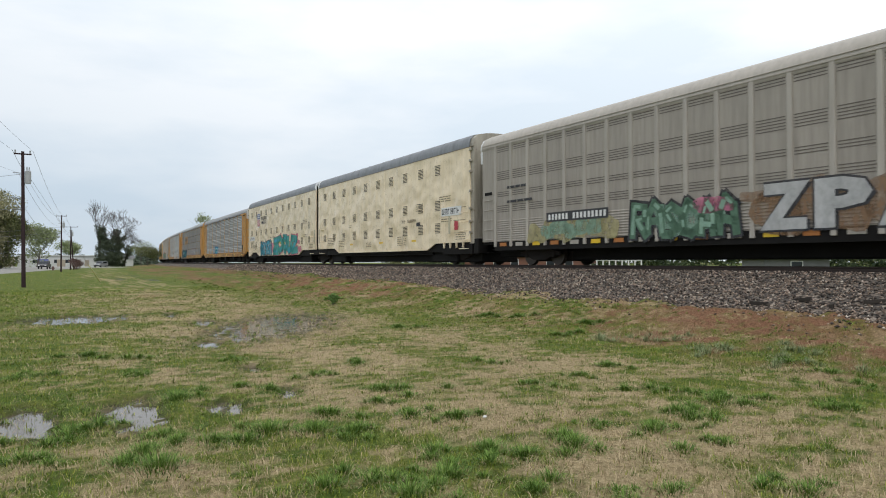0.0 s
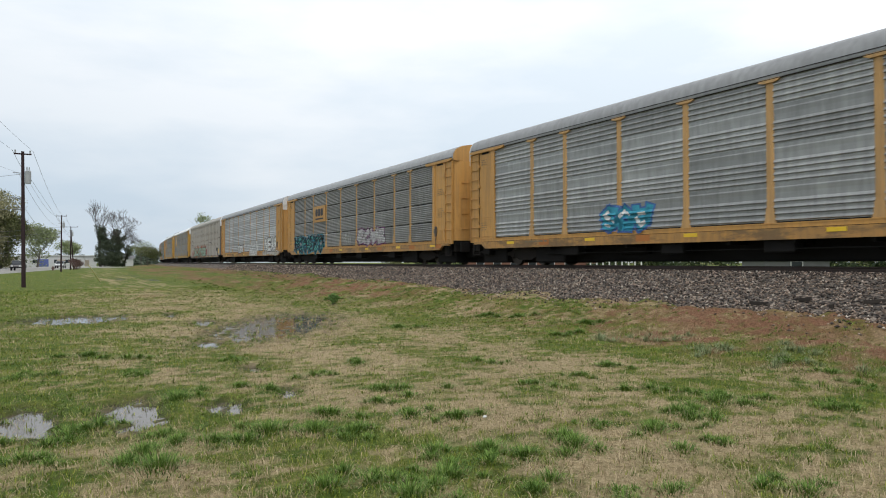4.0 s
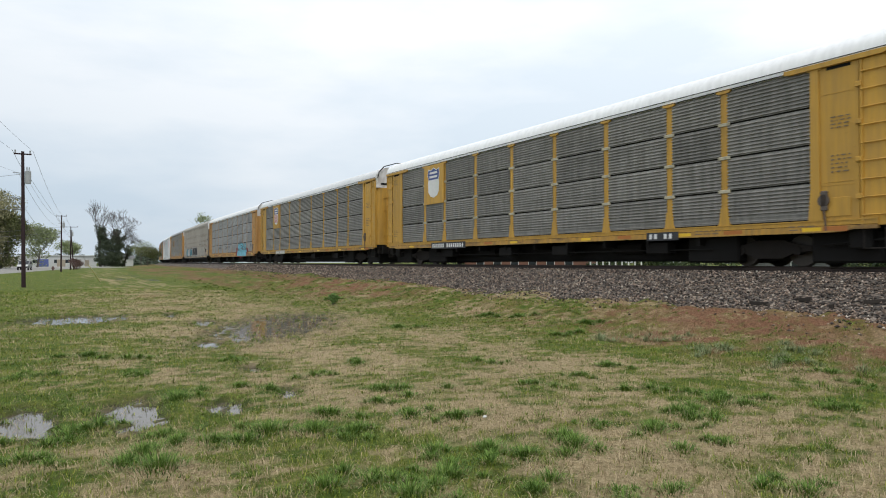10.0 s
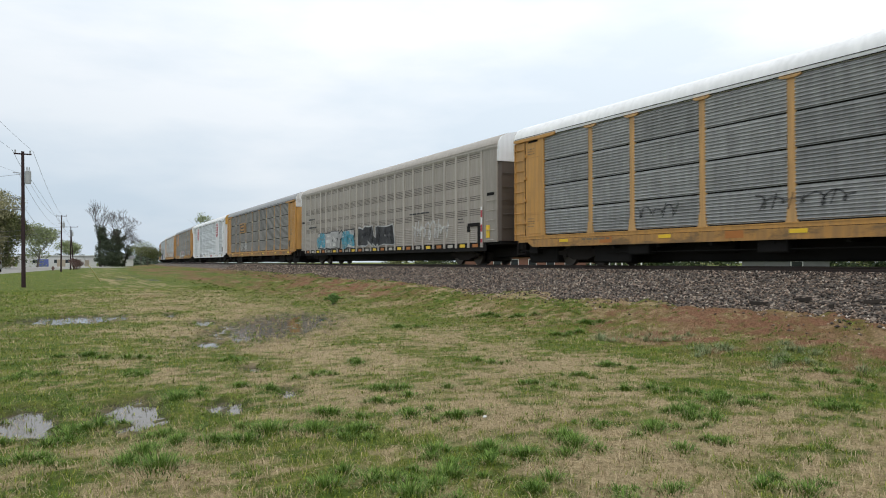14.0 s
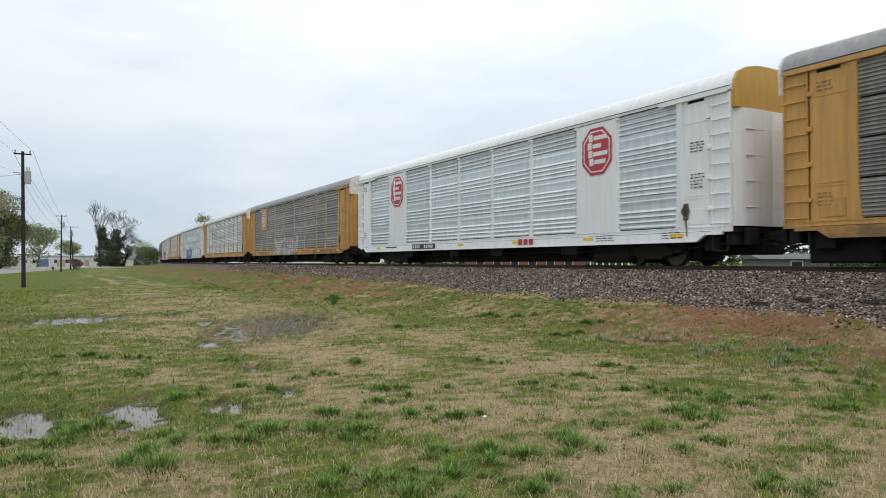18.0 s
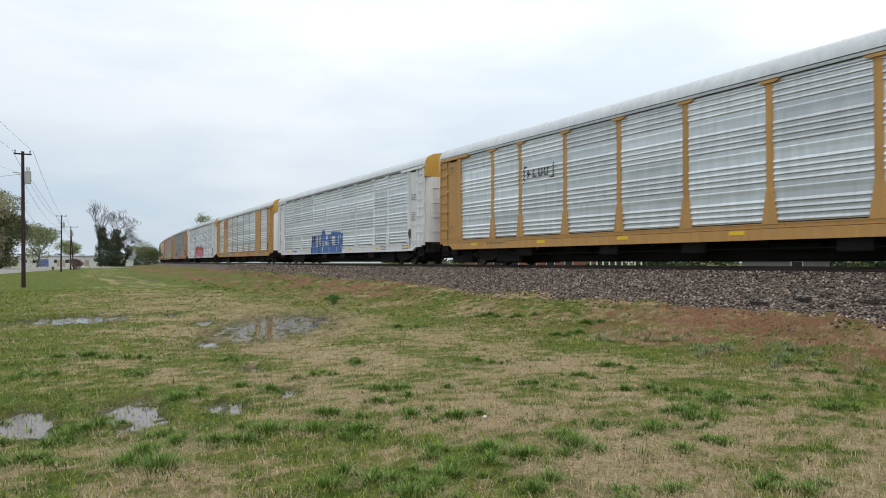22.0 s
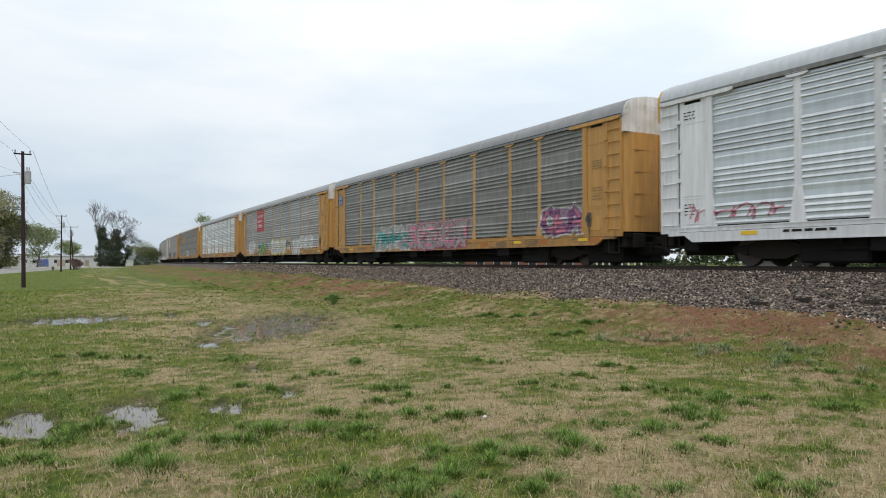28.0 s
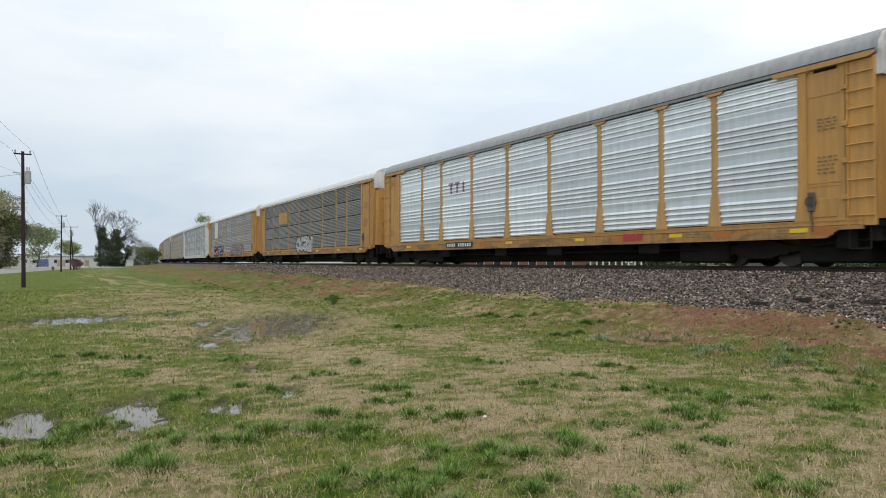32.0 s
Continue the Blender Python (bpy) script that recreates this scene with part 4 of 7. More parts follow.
        def chord(sh, near=near):
            x0, x1 = (-1.57, -1.45) if near else (1.45, 1.57)
            sh.box(x0, x1, -13.5, 13.5, Z_TOP + 0.004, Z_TOP + 0.022)
            sh.box(*((-1.549, -1.5) if near else (1.5, 1.549)), -13.5, 13.5, 5.165, 5.18)
        part("top_chord", shared(("top_chord", near), roof_trim or DIRTY, chord), car)
        edges = posts
        for i, y in enumerate(posts):
            ob = part("side_post", shared(("side_post",) + stance, post_mat, post_shape(*stance)), car, at=(0, y, 0))
            if not near:
                ob.rotation_euler = (0, 0, math.pi)
                ob.location = (0, y, 0)
            elif (clips or bright and not hoop) and posts[0] < y < posts[-1]:
                def clip(sh):
                    sh.box(-1.552, -1.508, -0.2, 0.2, -0.05, 0.05, 0.012)
                for j in range(1, 4):
                    part("post_clip", shared("post_clip", WORN, clip), ob, at=(0, 0, Z_SILL1 + 0.01 + j * SHEET_H))
        for i in range(len(edges) - 1):
            a, b = edges[i], edges[i + 1]
            w = round(b - a, 3)
            if near and i in solid:
                def flat(sh, w=w):
                    sh.box(-1.56, -1.5, 0, w, Z_SILL1, Z_TOP)
                    sh.box(-1.572, -1.56, w * 0.5 - 0.02, w * 0.5 + 0.02, Z_SILL1, Z_TOP)
                part("solid_panel", shared(("solid_panel", w), frame_mat, flat), car, at=(0, a, 0))
                continue
            if near:
                for k in range(4):
                    rows_ = BANDED_TOP if line is BANDED and k == 3 else line

                    def sheet(sh, w=w, rows_=rows_):
                        sh.sheet([(-base_ - q[0], q[1]) for q in rows_], 0.11, w - 0.11)
                        sh.sheet([(0.008 - base_, q[1]) for q in (rows_[-1], rows_[0])], 0.11, w - 0.11)
                    part("side_sheet", shared(("side_sheet", w, style, rows_ is line), panel_mat, sheet), car, at=(0, a, Z_SILL1 + 0.01 + k * pitch_))
            else:
                def back(sh, w=w):
                    for k in range(4):
                        sh.sheet([(base_ + q[0], q[1] + Z_SILL1 + 0.01 + k * pitch_) for q in (BANDED_TOP if line is BANDED and k == 3 else line)], 0.0, w)
                part("side_sheet", shared(("far_sheet", w, style), panel_mat, back), car, at=(0, a, 0))

    # added solid dark box: its colour gives the shade inside the car
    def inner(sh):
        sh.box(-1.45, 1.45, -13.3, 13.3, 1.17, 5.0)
    part("inner_lining", shared("inner_lining", DIRTY, inner), car, "dark box that stands for the shaded inside behind the side sheets")

    def roof(sh):
        outer = ROOF
        innr = [(a * 0.985, b - 0.03) for a, b in ROOF]
        sh.prism(outer + innr[::-1], -13.55, 13.55, "y")
        for i in range(19):
            y = -13.3 + i * 1.477
            sh.prism([(a * 1.001, b + 0.003) for a, b in outer] + innr[::-1], y - 0.03, y + 0.03, "y")
    part("roof", shared("roof", roof_mat, roof, True), car)
    for end in (-1, 1):
        y0 = 13.55 * end

        def cap(sh, y0=y0, end=end):
            ring = [(-1.5, cap_z)] + [(a * 0.99, b - 0.01) for a, b in ROOF] + [(1.5, cap_z)]
            sh.prism(ring, y0 - 0.12 * end, y0 + 0.1 * end, "y")
        part("end_cap", shared(("end_cap", end, cap_z), WRAP if cap_mat is WHITE else cap_mat, cap), car)

        if hoop:
            def end_bar(sh, y0=y0, end=end):
                sh.box(-1.25, 1.25, *sorted((y0 + 0.09 * end, y0 + 0.125 * end)), 4.72, 4.83, 0.01)
            part("end_bar", shared(("end_bar", end), BLACK, end_bar), car, "black locking bar on the end doors")

        def draft_box(sh, y0=y0, end=end):
            sh.box(-1.2, -0.7, *sorted((y0 + 0.1 * end, y0 + 0.26 * end)), 0.6, 1.1, 0.03)
        part("end_box", shared(("end_box", end), BLACK, draft_box), car)
        for hx in (-1, 1):
            def leaf(sh, y0=y0, end=end, hx=hx):
                # a rounded door leaf that wraps the corner
                ring = [(0.02 * hx, y0 + 0.17 * end), (0.75 * hx, y0 + 0.16 * end), (1.2 * hx, y0 + 0.1 * end), (1.42 * hx, y0 - 0.02 * end), (1.49 * hx, y0 - 0.2 * end),
                        (1.44 * hx, y0 - 0.2 * end), (1.38 * hx, y0 - 0.05 * end), (1.15 * hx, y0 + 0.05 * end), (0.75 * hx, y0 + 0.1 * end), (0.02 * hx, y0 + 0.11 * end)]
                sh.prism(ring, 1.16, cap_z - 0.01, "z")
            dr = part("end_door", shared(("end_door", end, hx, cap_z), leaf_mat or door_mat, leaf, True), car)

            def seams(sh, y0=y0, end=end, hx=hx):
                for z in (1.7, 2.45, 3.2, 3.95):
                    sh.box(min(0.1 * hx, 1.1 * hx), max(0.1 * hx, 1.1 * hx), y0 + 0.15 * end - 0.02, y0 + 0.15 * end + 0.026, z - 0.012, z + 0.012)
            part("door_seams", shared(("door_seams", end, hx), door_mat, seams), dr)["kind"] = "stuff"

        for s in (-1, 1):
            ya, yb = sorted((11.7 * end, 12.78 * end))
            yf = yb if end < 0 else ya

            def door_sheet(sh, s=s, ya=ya, yb=yb):
                sh.box(*sorted((s * 1.46, s * 1.53)), ya, yb, Z_SILL1, Z_TOP)

            def jamb(sh, s=s, yf=yf):
                ring = [(yf - 0.19, Z_SILL1), (yf - 0.12, Z_SILL1 + 0.8), (yf - 0.11, Z_TOP), (yf + 0.11, Z_TOP), (yf + 0.12, Z_SILL1 + 0.8), (yf + 0.19, Z_SILL1)]
                sh.prism(ring, *sorted((s * 1.46, s * 1.572)), "x")

            def lower_box(sh, s=s, ya=ya, yb=yb):
                sh.box(*sorted((s * 1.53, s * 1.548)), ya + 0.2, yb - 0.24, 1.25, 1.72, 0.006)

            def head_rail(sh, end=end, s=s, ya=ya, yb=yb):
                a, b = (ya - 0.7, yb + 0.8) if end < 0 else (ya - 0.8, yb + 0.7)
                sh.prism([(a, Z_TOP + 0.08), (b, Z_TOP + 0.08), (b, Z_TOP), (b - 0.1, Z_TOP - 0.04), (a + 0.1, Z_TOP - 0.04), (a, Z_TOP)], *sorted((s * 1.45, s * 1.61)), "x")

            def cross_seam(sh, s=s, ya=ya, yb=yb):
                sh.box(*sorted((s * 1.53, s * 1.538)), ya + 0.14, yb - 0.14, 0, 0.02)
            dsh = part("corner_panel", shared(("corner_panel", end, s), door_mat, door_sheet), car)
            part("jamb", shared(("jamb", end, s), door_mat, jamb), dsh)
            part("lower_box", shared(("lower_box", end, s), door_mat, lower_box), dsh)
            part("head_rail", shared(("head_rail", end, s), door_mat, head_rail), dsh)
            for z in (2.02, 2.1, 4.3):
                part("cross_seam", shared(("cross_seam", end, s), door_mat, cross_seam), dsh, at=(0, 0, z))
            if s < 0 and end < 0:
                def brake(sh):
                    sh.rod((-1.6, -11.92, 1.66), (-1.56, -11.92, 1.66), 0.15, n=14)
                    sh.box(-1.6, -1.53, -12.02, -11.84, 1.4, 1.9, 0.02)
                    sh.rod((-1.58, -11.92, 1.5), (-1.58, -11.98, 0.9), 0.02, n=6)
                part("hand_brake", shared("hand_brake", TAN_END, brake), car, "rusty brown hand brake wheel and housing")
            def hinge(sh, end=end, s=s):
                sh.box(*sorted((s * 1.53, s * 1.6)), *sorted((end * 12.72, end * 12.86)), -0.06, 0.06, 0.012)
            for z in (1.7, 2.6, 3.5, 4.4):
                part("hinge", shared(("hinge", end, s), door_mat, hinge), car, at=(0, 0, z))

            # black strips paint the shadow under the head rail and beside the ladder
            def slot(sh, end=end, s=s):
                y = 12.3 * end
                sh.box(*sorted((s * 1.528, s * 1.534)), y - 0.3, y + 0.3, Z_TOP - 0.13, Z_TOP - 0.05)
                if end > 0:
                    sh.box(*sorted((s * 1.5, s * 1.535)), 12.783, 12.815, 1.2, Z_TOP - 0.05)
            part("door_gap", shared(("door_gap", end, s), BLACK, slot), car)["kind"] = "stuff"

            def ladder(sh, end=end, s=s):
                ya, yb = sorted((12.82 * end, 13.5 * end))
                sh.box(*sorted((s * 1.565, s * 1.46)), ya, ya + 0.05, 1.0, Z_TOP - 0.05)
                sh.box(*sorted((s * 1.565, s * 1.46)), yb - 0.05, yb, 1.0, Z_TOP - 0.05)
                sh.box(*sorted((s * 1.46, s * 1.525)), ya + 0.04, yb - 0.04, 1.0, Z_TOP - 0.05)
                for i in range(9):
                    z = 1.25 + i * 0.43
                    sh.rod((s * 1.56, ya + 0.02, z), (s * 1.56, yb - 0.02, z), 0.018, n=6)
            part("ladder", shared(("ladder", end, s), door_mat, ladder), car)

        def step(sh, end=end):
            for s in (-1, 1):
                y = end * 13.1
                sh.rod((s * 1.5, y - 0.25, 0.95), (s * 1.5, y - 0.25, 0.45), 0.02, n=6)
                sh.rod((s * 1.5, y + 0.25, 0.95), (s * 1.5, y + 0.25, 0.45), 0.02, n=6)
                sh.rod((s * 1.5, y - 0.25, 0.45), (s * 1.5, y + 0.25, 0.45), 0.02, n=6)
            sh.box(-1.3, 1.3, end * 13.35 - 0.12, end * 13.35 + 0.12, 0.62, 1.1, 0.03)
        part("end_step", shared(("end_step", end), DIRTY, step), car)

    def marks(sh):
        bars(sh, 9.4, 0.84, 1.4, 0.2, 1, -1.579, 3)
        bars(sh, -8.0, 0.82, 0.9, 0.25, 3, -1.577, 4)
        bars(sh, -11.0, 0.82, 0.8, 0.25, 3, -1.577, 5)
        bars(sh, -12.1, 3.4, 0.5, 0.35, 4, -1.547, 6)
        bars(sh, -12.1, 2.3, 0.5, 0.5, 5, -1.547, 7)
        bars(sh, 12.6, 4.4, 0.4, 0.3, 3, -1.547, 8)
        bars(sh, 12.6, 1.5, 0.4, 0.4, 4, -1.547, 9)
    part("stencilled_marks", shared("stencilled_marks", FAINT if frame_mat in (YELLOW, YELLOW_BRIGHT, ORANGE) else DIRTY, marks), car, "small dark stencilled markings")["kind"] = "stuff"

    def reflect(sh):
        sh.box(-1.583, -1.574, -0.25, 0.25, 0.88, 0.99, 0.002)
    for i, y in enumerate((-11.6, -7.6, -3.2, 1.2, 5.6, 10.4)):
        part("reflector", shared("reflector", LEMON, reflect), car, "yellow reflector strip", at=(0, y, 0))
    if sill_mat in (YELLOW_SILL, BRIGHT_SILL):
        def tab(sh):
            sh.box(-1.581, -1.574, -0.3, 0.3, 0.8 if low < 0.8 else 0.88, 1.01, 0.002)
        for y in (-12.2, -9.3, -5.1, 3.1, 8.2):
            part("rust_patch", shared(("rust_patch", low), ORANGE_TAB, tab), car, "orange rust patch", at=(0, y, 0))
    return add_hoop(car) if hoop else car


def add_hoop(car):
    """A bent black rail over the end of the roof."""
    def rail(sh):
        pts = [(-1.5, 5.1), (-1.42, 5.45), (-1.1, 5.8), (-0.3, 6.05), (0.3, 6.05), (1.1, 5.8), (1.42, 5.45), (1.5, 5.1)]
        sh.tube([(a, -13.75, b) for a, b in pts], 0.03)
    part("end_hoop", shared("end_hoop", BLACK, rail), car, "bent black rail over the roof end")
    return car


TAN_EDGES = [-12.3 + 1.1273 * i for i in range(23)]


def tan_car(name, label):
    """An older enclosed rack with flat pressed sides, narrow posts and dark strips painted for bands of shaded slots.
    """
    car = thing(name, label, "freight car", "auto rack cars of the train")
    add_trucks(car, (-10.05, 10.05))
    add_couplers(car, (-13.7, 13.7))

    def under(sh):
        sh.box(-0.4, 0.4, -13.5, 13.5, 0.5, 1.0, 0.03)
        sh.box(-0.6, 0.6, -8.6, 8.6, 0.2, 0.8, 0.05)
        for y in (-12.6, 12.6):
            sh.box(-0.5, 0.5, y - 1.0, y + 1.0, 0.34, 0.8, 0.05)
        sh.box(-1.4, 1.4, -13.6, 13.6, 0.9, 1.05)
        for y in range(-8, 9, 2):
            sh.box(-1.45, 1.45, y - 0.06, y + 0.06, 0.62, 0.99)
        sh.box(-1.5, -1.44, -12.6, 12.6, 0.62, 1.06)
        sh.box(1.44, 1.5, -12.6, 12.6, 0.62, 1.06)
    part("underframe", shared("tan_underframe", BLACK, under), car, "black steel underframe")
    w = 1.1273
    for near in (True, False):
        s = -1 if near else 1

        def bay(sh, s=s):
            ring = [(s * 1.46, 1.0), (s * 1.51, 1.0)]
            for i in range(10):
                z = 1.02 + i * 0.092
                ring += [(s * 1.51, z), (s * 1.528, z + 0.02), (s * 1.51, z + 0.066)]
            sh.prism(ring + [(s * 1.51, 5.13), (s * 1.46, 5.13)], 0.0, w, "y")

        # thin dark strips stand for the shade inside the slots; nothing is cut open
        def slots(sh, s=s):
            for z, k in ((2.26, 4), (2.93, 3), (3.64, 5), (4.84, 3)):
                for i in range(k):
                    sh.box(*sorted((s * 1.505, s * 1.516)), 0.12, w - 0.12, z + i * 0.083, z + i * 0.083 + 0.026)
        def post(sh, s=s):
            sh.box(*sorted((s * 1.49, s * 1.555)), -0.075, 0.075, 0.78, 5.13, 0.012)
        def tab(sh, s=s):
            sh.box(*sorted((s * 1.495, s * 1.52)), 0.35, 0.8, 0.8, 0.95)
        for i, y in enumerate(TAN_EDGES):
            part("side_post", shared(("tan_post", s), TAN_POST, post), car, at=(0, y, 0))
            if i < len(TAN_EDGES) - 1:
                ob = part("side_panel", shared(("tan_bay", s), TAN, bay), car, at=(0, y, 0))
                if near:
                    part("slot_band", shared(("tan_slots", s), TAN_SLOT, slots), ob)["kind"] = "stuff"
                    part("reflector", shared(("tan_tab", s), LEMON if i % 3 == 1 else TAN_POST if i % 3 else ORANGE_TAB, tab), car, at=(0, y, 0))

    # solid dark filling whose colour stands for the unlit interior
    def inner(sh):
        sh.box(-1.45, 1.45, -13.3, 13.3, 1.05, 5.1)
    part("inner_lining", shared("tan_inner", DIRTY, inner), car, "dark box that stands for the shaded inside of the car")

    def roof(sh):
        sh.prism(ROOF + [(a * 0.985, b - 0.03) for a, b in ROOF][::-1], -13.55, 13.55, "y")
        for i in range(19):
            y = -13.3 + i * 1.477
            sh.prism([(a * 1.001, b + 0.003) for a, b in ROOF] + [(a * 0.985, b - 0.03) for a, b in ROOF][::-1], y - 0.02, y + 0.02, "y")
        for s in (-1, 1):
            sh.box(*sorted((s * 1.5, s * 1.56)), -13.5, 13.5, 5.13, 5.16)
            sh.box(*sorted((s * 1.5, s * 1.545)), -13.5, 13.5, 5.25, 5.262)
    part("roof", shared("tan_roof", TAN_ROOF, roof, True), car, "pale tan rounded roof")
    for end in (-1, 1):
        for s in (-1, 1):
            def corner(sh, end=end, s=s):
                ya, yb = sorted((end * 12.35, end * 13.5))
                sh.box(*sorted((s * 1.44, s * 1.52)), ya, yb, 1.0, 5.13, 0.01)
            part("corner_panel", shared(("tan_corner", end, s), TAN, corner), car)

        # black blocks on the corner panel paint the dark of an opening
        def hole(sh, end=end):
            ya, yb = sorted((end * 12.75, end * 13.3))
            for s in (-1, 1):
                sh.box(*sorted((s * 1.5, s * 1.535)), ya, yb, 3.05, 3.18)
        part("ladder_opening", shared(("tan_hole", end), BLACK, hole), car)

        def rungs(sh, end=end):
            ya, yb = sorted((end * 12.75, end * 13.3))
            for s in (-1, 1):
                for i in range(5):
                    z = 1.1 + i * 0.43
                    sh.rod((s * 1.57, ya, z), (s * 1.57, yb, z), 0.016, n=6)
                    for y in (ya, yb):
                        sh.rod((s * 1.5, y, z), (s * 1.57, y, z), 0.016, n=6)
        part("ladder", shared(("tan_ladder", end), TAN_POST, rungs), car)

        def door(sh, end=end):
            y = end * 13.55
            ring = [(-1.5, y - 0.1 * end), (-1.35, y + 0.06 * end), (0, y + 0.12 * end), (1.35, y + 0.06 * end), (1.5, y - 0.1 * end), (1.4, y - 0.15 * end), (-1.4, y - 0.15 * end)]
            sh.prism(ring, 1.05, 4.5, "z")
            for z in (1.6, 2.2, 2.8, 3.4, 4.0):
                sh.rod((-1.3, y + 0.1 * end, z), (-0.7, y + 0.14 * end, z), 0.018, n=6)
        part("end_door", shared(("tan_door", end), TAN_END, door, True), car)

        def cap(sh, end=end):
            y = 13.55 * end
            ring = [(-1.5, 4.5)] + [(a * 0.99, b - 0.01) for a, b in ROOF] + [(1.5, 4.5)]
            sh.prism(ring, y - 0.12 * end, y + 0.1 * end, "y")
        part("end_cap", shared(("tan_cap", end), CLEAN_WHITE, cap), car, "white end cap")

    def grab(sh):
        sh.box(-1.56, -1.5, -12.15, -11.15, 1.75, 1.9)
        sh.box(-1.56, -1.5, -12.25, -12.0, 1.0, 1.75)
        sh.box(-1.56, -1.5, -11.3, -11.1, 1.5, 1.8)
    part("hand_brake_bracket", shared("tan_grab", BLACK, grab), car)

    def reflect(sh):
        sh.box(-1.555, -1.5, -12.95, -12.7, 1.2, 1.75)
    part("corner_reflector", shared("tan_reflect", LEMON, reflect), car, "upright yellow reflector")

    def marks(sh):
        bars(sh, -5.2, 2.55, 2.2, 0.2, 1, -1.56, 3)
        bars(sh, 11.6, 3.1, 1.3, 0.3, 1, -1.56, 13)
        bars(sh, 11.6, 2.5, 1.8, 0.3, 1, -1.56, 14)
        bars(sh, -10.3, 1.9, 0.5, 0.3, 2, -1.56, 15)
    part("stencilled_marks", shared("tan_marks", INK, marks), car, "black stencilled markings")["kind"] = "stuff"
    return car


def cream_unit(name, label, first):
    """One of two tall cream units that share a bogie: smooth sides with rows of small vents, ribbed slate roof."""
    L0 = 21.2
    h = L0 / 2
    car = thing(name, label, "freight car", "auto rack cars of the train")
    own = -1 if first else 1                       # the end with its own bogie
    add_trucks(car, ((-h + 2.1) if first else (h - 2.1), (h + 0.15) if first else (h * 9)) [:2 if first else 1] if first else (h - 2.1,))
    add_couplers(car, (own * h,))
    cols = [9.15 - i * 1.82 for i in range(10 if first else 11)]
    lo, hi = (-h + 0.33, h) if first else (-h, h)
    R2 = [(-1.53, 5.44), (-1.525, 5.62), (-1.46, 5.85), (-1.25, 6.03), (-0.7, 6.13), (0, 6.16)]
    R2 += [(-a, b) for a, b in R2[-2::-1]]

    for s in (-1, 1):
        def wall(sh, s=s):
            a, b = lo, hi
            ring = [(a, 1.05), (a + 3.3, 1.05), (a + 4.2, 0.72), (b - 4.2, 0.72), (b - 3.3, 1.05), (b, 1.05), (b, 5.44), (a, 5.44)]
            sh.prism(ring, *sorted((s * 1.45, s * 1.53)), "x")
            sh.box(*sorted((s * 1.525, s * 1.55)), a + 4.3, b - 4.3, 0.72, 0.77)

        def seam(sh, s=s):
            sh.box(*sorted((s * 1.528, s * 1.533)), -0.012, 0.012, 1.1, 5.42)
        side = part("side_wall", shared(("cream_wall", first, s), CREAM, wall), car)
        for i in range(12):
            part("wall_seam", shared(("cream_seam", s), CREAM, seam), side, at=(0, -h + 0.9 + i * (L0 - 1.8) / 11, 0))

    # dark bars on the plate paint the shade between the vent's slats
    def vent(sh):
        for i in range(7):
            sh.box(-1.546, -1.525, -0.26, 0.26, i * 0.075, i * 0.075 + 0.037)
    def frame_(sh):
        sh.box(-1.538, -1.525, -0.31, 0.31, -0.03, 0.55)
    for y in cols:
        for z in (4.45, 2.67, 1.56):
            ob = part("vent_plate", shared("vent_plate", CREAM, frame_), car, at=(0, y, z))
            part("vent_slats", shared("vent_slats", VENT_SHADE, vent), ob)["kind"] = "stuff"

    def roof(sh):
        innr = [(a * 0.985, b - 0.03) for a, b in R2]
        sh.prism(R2 + innr[::-1], lo + 0.05, hi - 0.05, "y")
        for i in range(18):
            y = lo + 0.4 + i * (hi - lo - 0.8) / 17
            sh.prism([(a * 1.004, b + 0.007) for a, b in R2] + innr[::-1], y - 0.05, y + 0.05, "y")
    def eave(sh):
        for s in (-1, 1):
            sh.box(*sorted((s * 1.5, s * 1.545)), -h, h, 5.425, 5.45)
    part("eave_strip", shared("cream_eave", FAINT, eave), car, "thin brown strip under the roof edge")
    def arch(sh):
        y = -own * (h - 0.08)
        sh.prism([(a * 1.015, b + 0.02) for a, b in R2] + [(a * 0.96, b - 0.05) for a, b in R2][::-1], y - 0.09, y + 0.09, "y")
    part("end_arch", shared(("cream_arch", first), CLEAN_WHITE, arch), car, "white arched strip at the roof end")
    part("roof", shared(("cream_roof", first), DARK_ROOF, roof, True), car, "slate grey ribbed roof")

    def ends(sh):
        for end in (-1, 1):
            y = lo if end < 0 else hi
            plain_end = end == own
            ring = [(-1.52, 1.0)] + [(a, b) for a, b in R2] + [(1.52, 1.0)]
            if plain_end:
                sh.prism([(a * 0.97, b - 0.02) for a, b in ring], y - 0.1 * end, y + 0.25 * end, "y")
                for z in (1.5, 2.0, 2.6, 3.4, 4.3, 4.8, 5.3):
                    sh.box(-1.6, -1.44, *sorted((y + 0.0 * end, y + 0.14 * end)), z - 0.06, z + 0.06, 0.02)
                for i in range(9):
                    sh.rod((-1.45 + 0.05 * (i % 2), y + 0.03 * end * i, 1.05), (-1.45 + 0.05 * (i % 2), y + 0.03 * end * i, 5.4), 0.02, n=5)
    part("end_wall", shared(("cream_end", first), CREAM_END, ends), car, "weathered end wall with hinged doors")

    def bellows(sh):
        end = -own
        y = end * h
        ring = [(-1.38, 1.0), (-1.38, 5.7), (-1.1, 5.98), (1.1, 5.98), (1.38, 5.7), (1.38, 1.0)]
        for i in range(4):
            sh.prism(ring, y + end * (0.02 + i * 0.1), y + end * (0.08 + i * 0.1), "y")
        sh.prism([(a * 0.96, b - 0.03) for a, b in ring], y - 0.1 * end, y + 0.4 * end, "y")
    part("bellows", shared(("cream_bellows", first), BLACK, bellows), car, "black rubber bellows between the units")

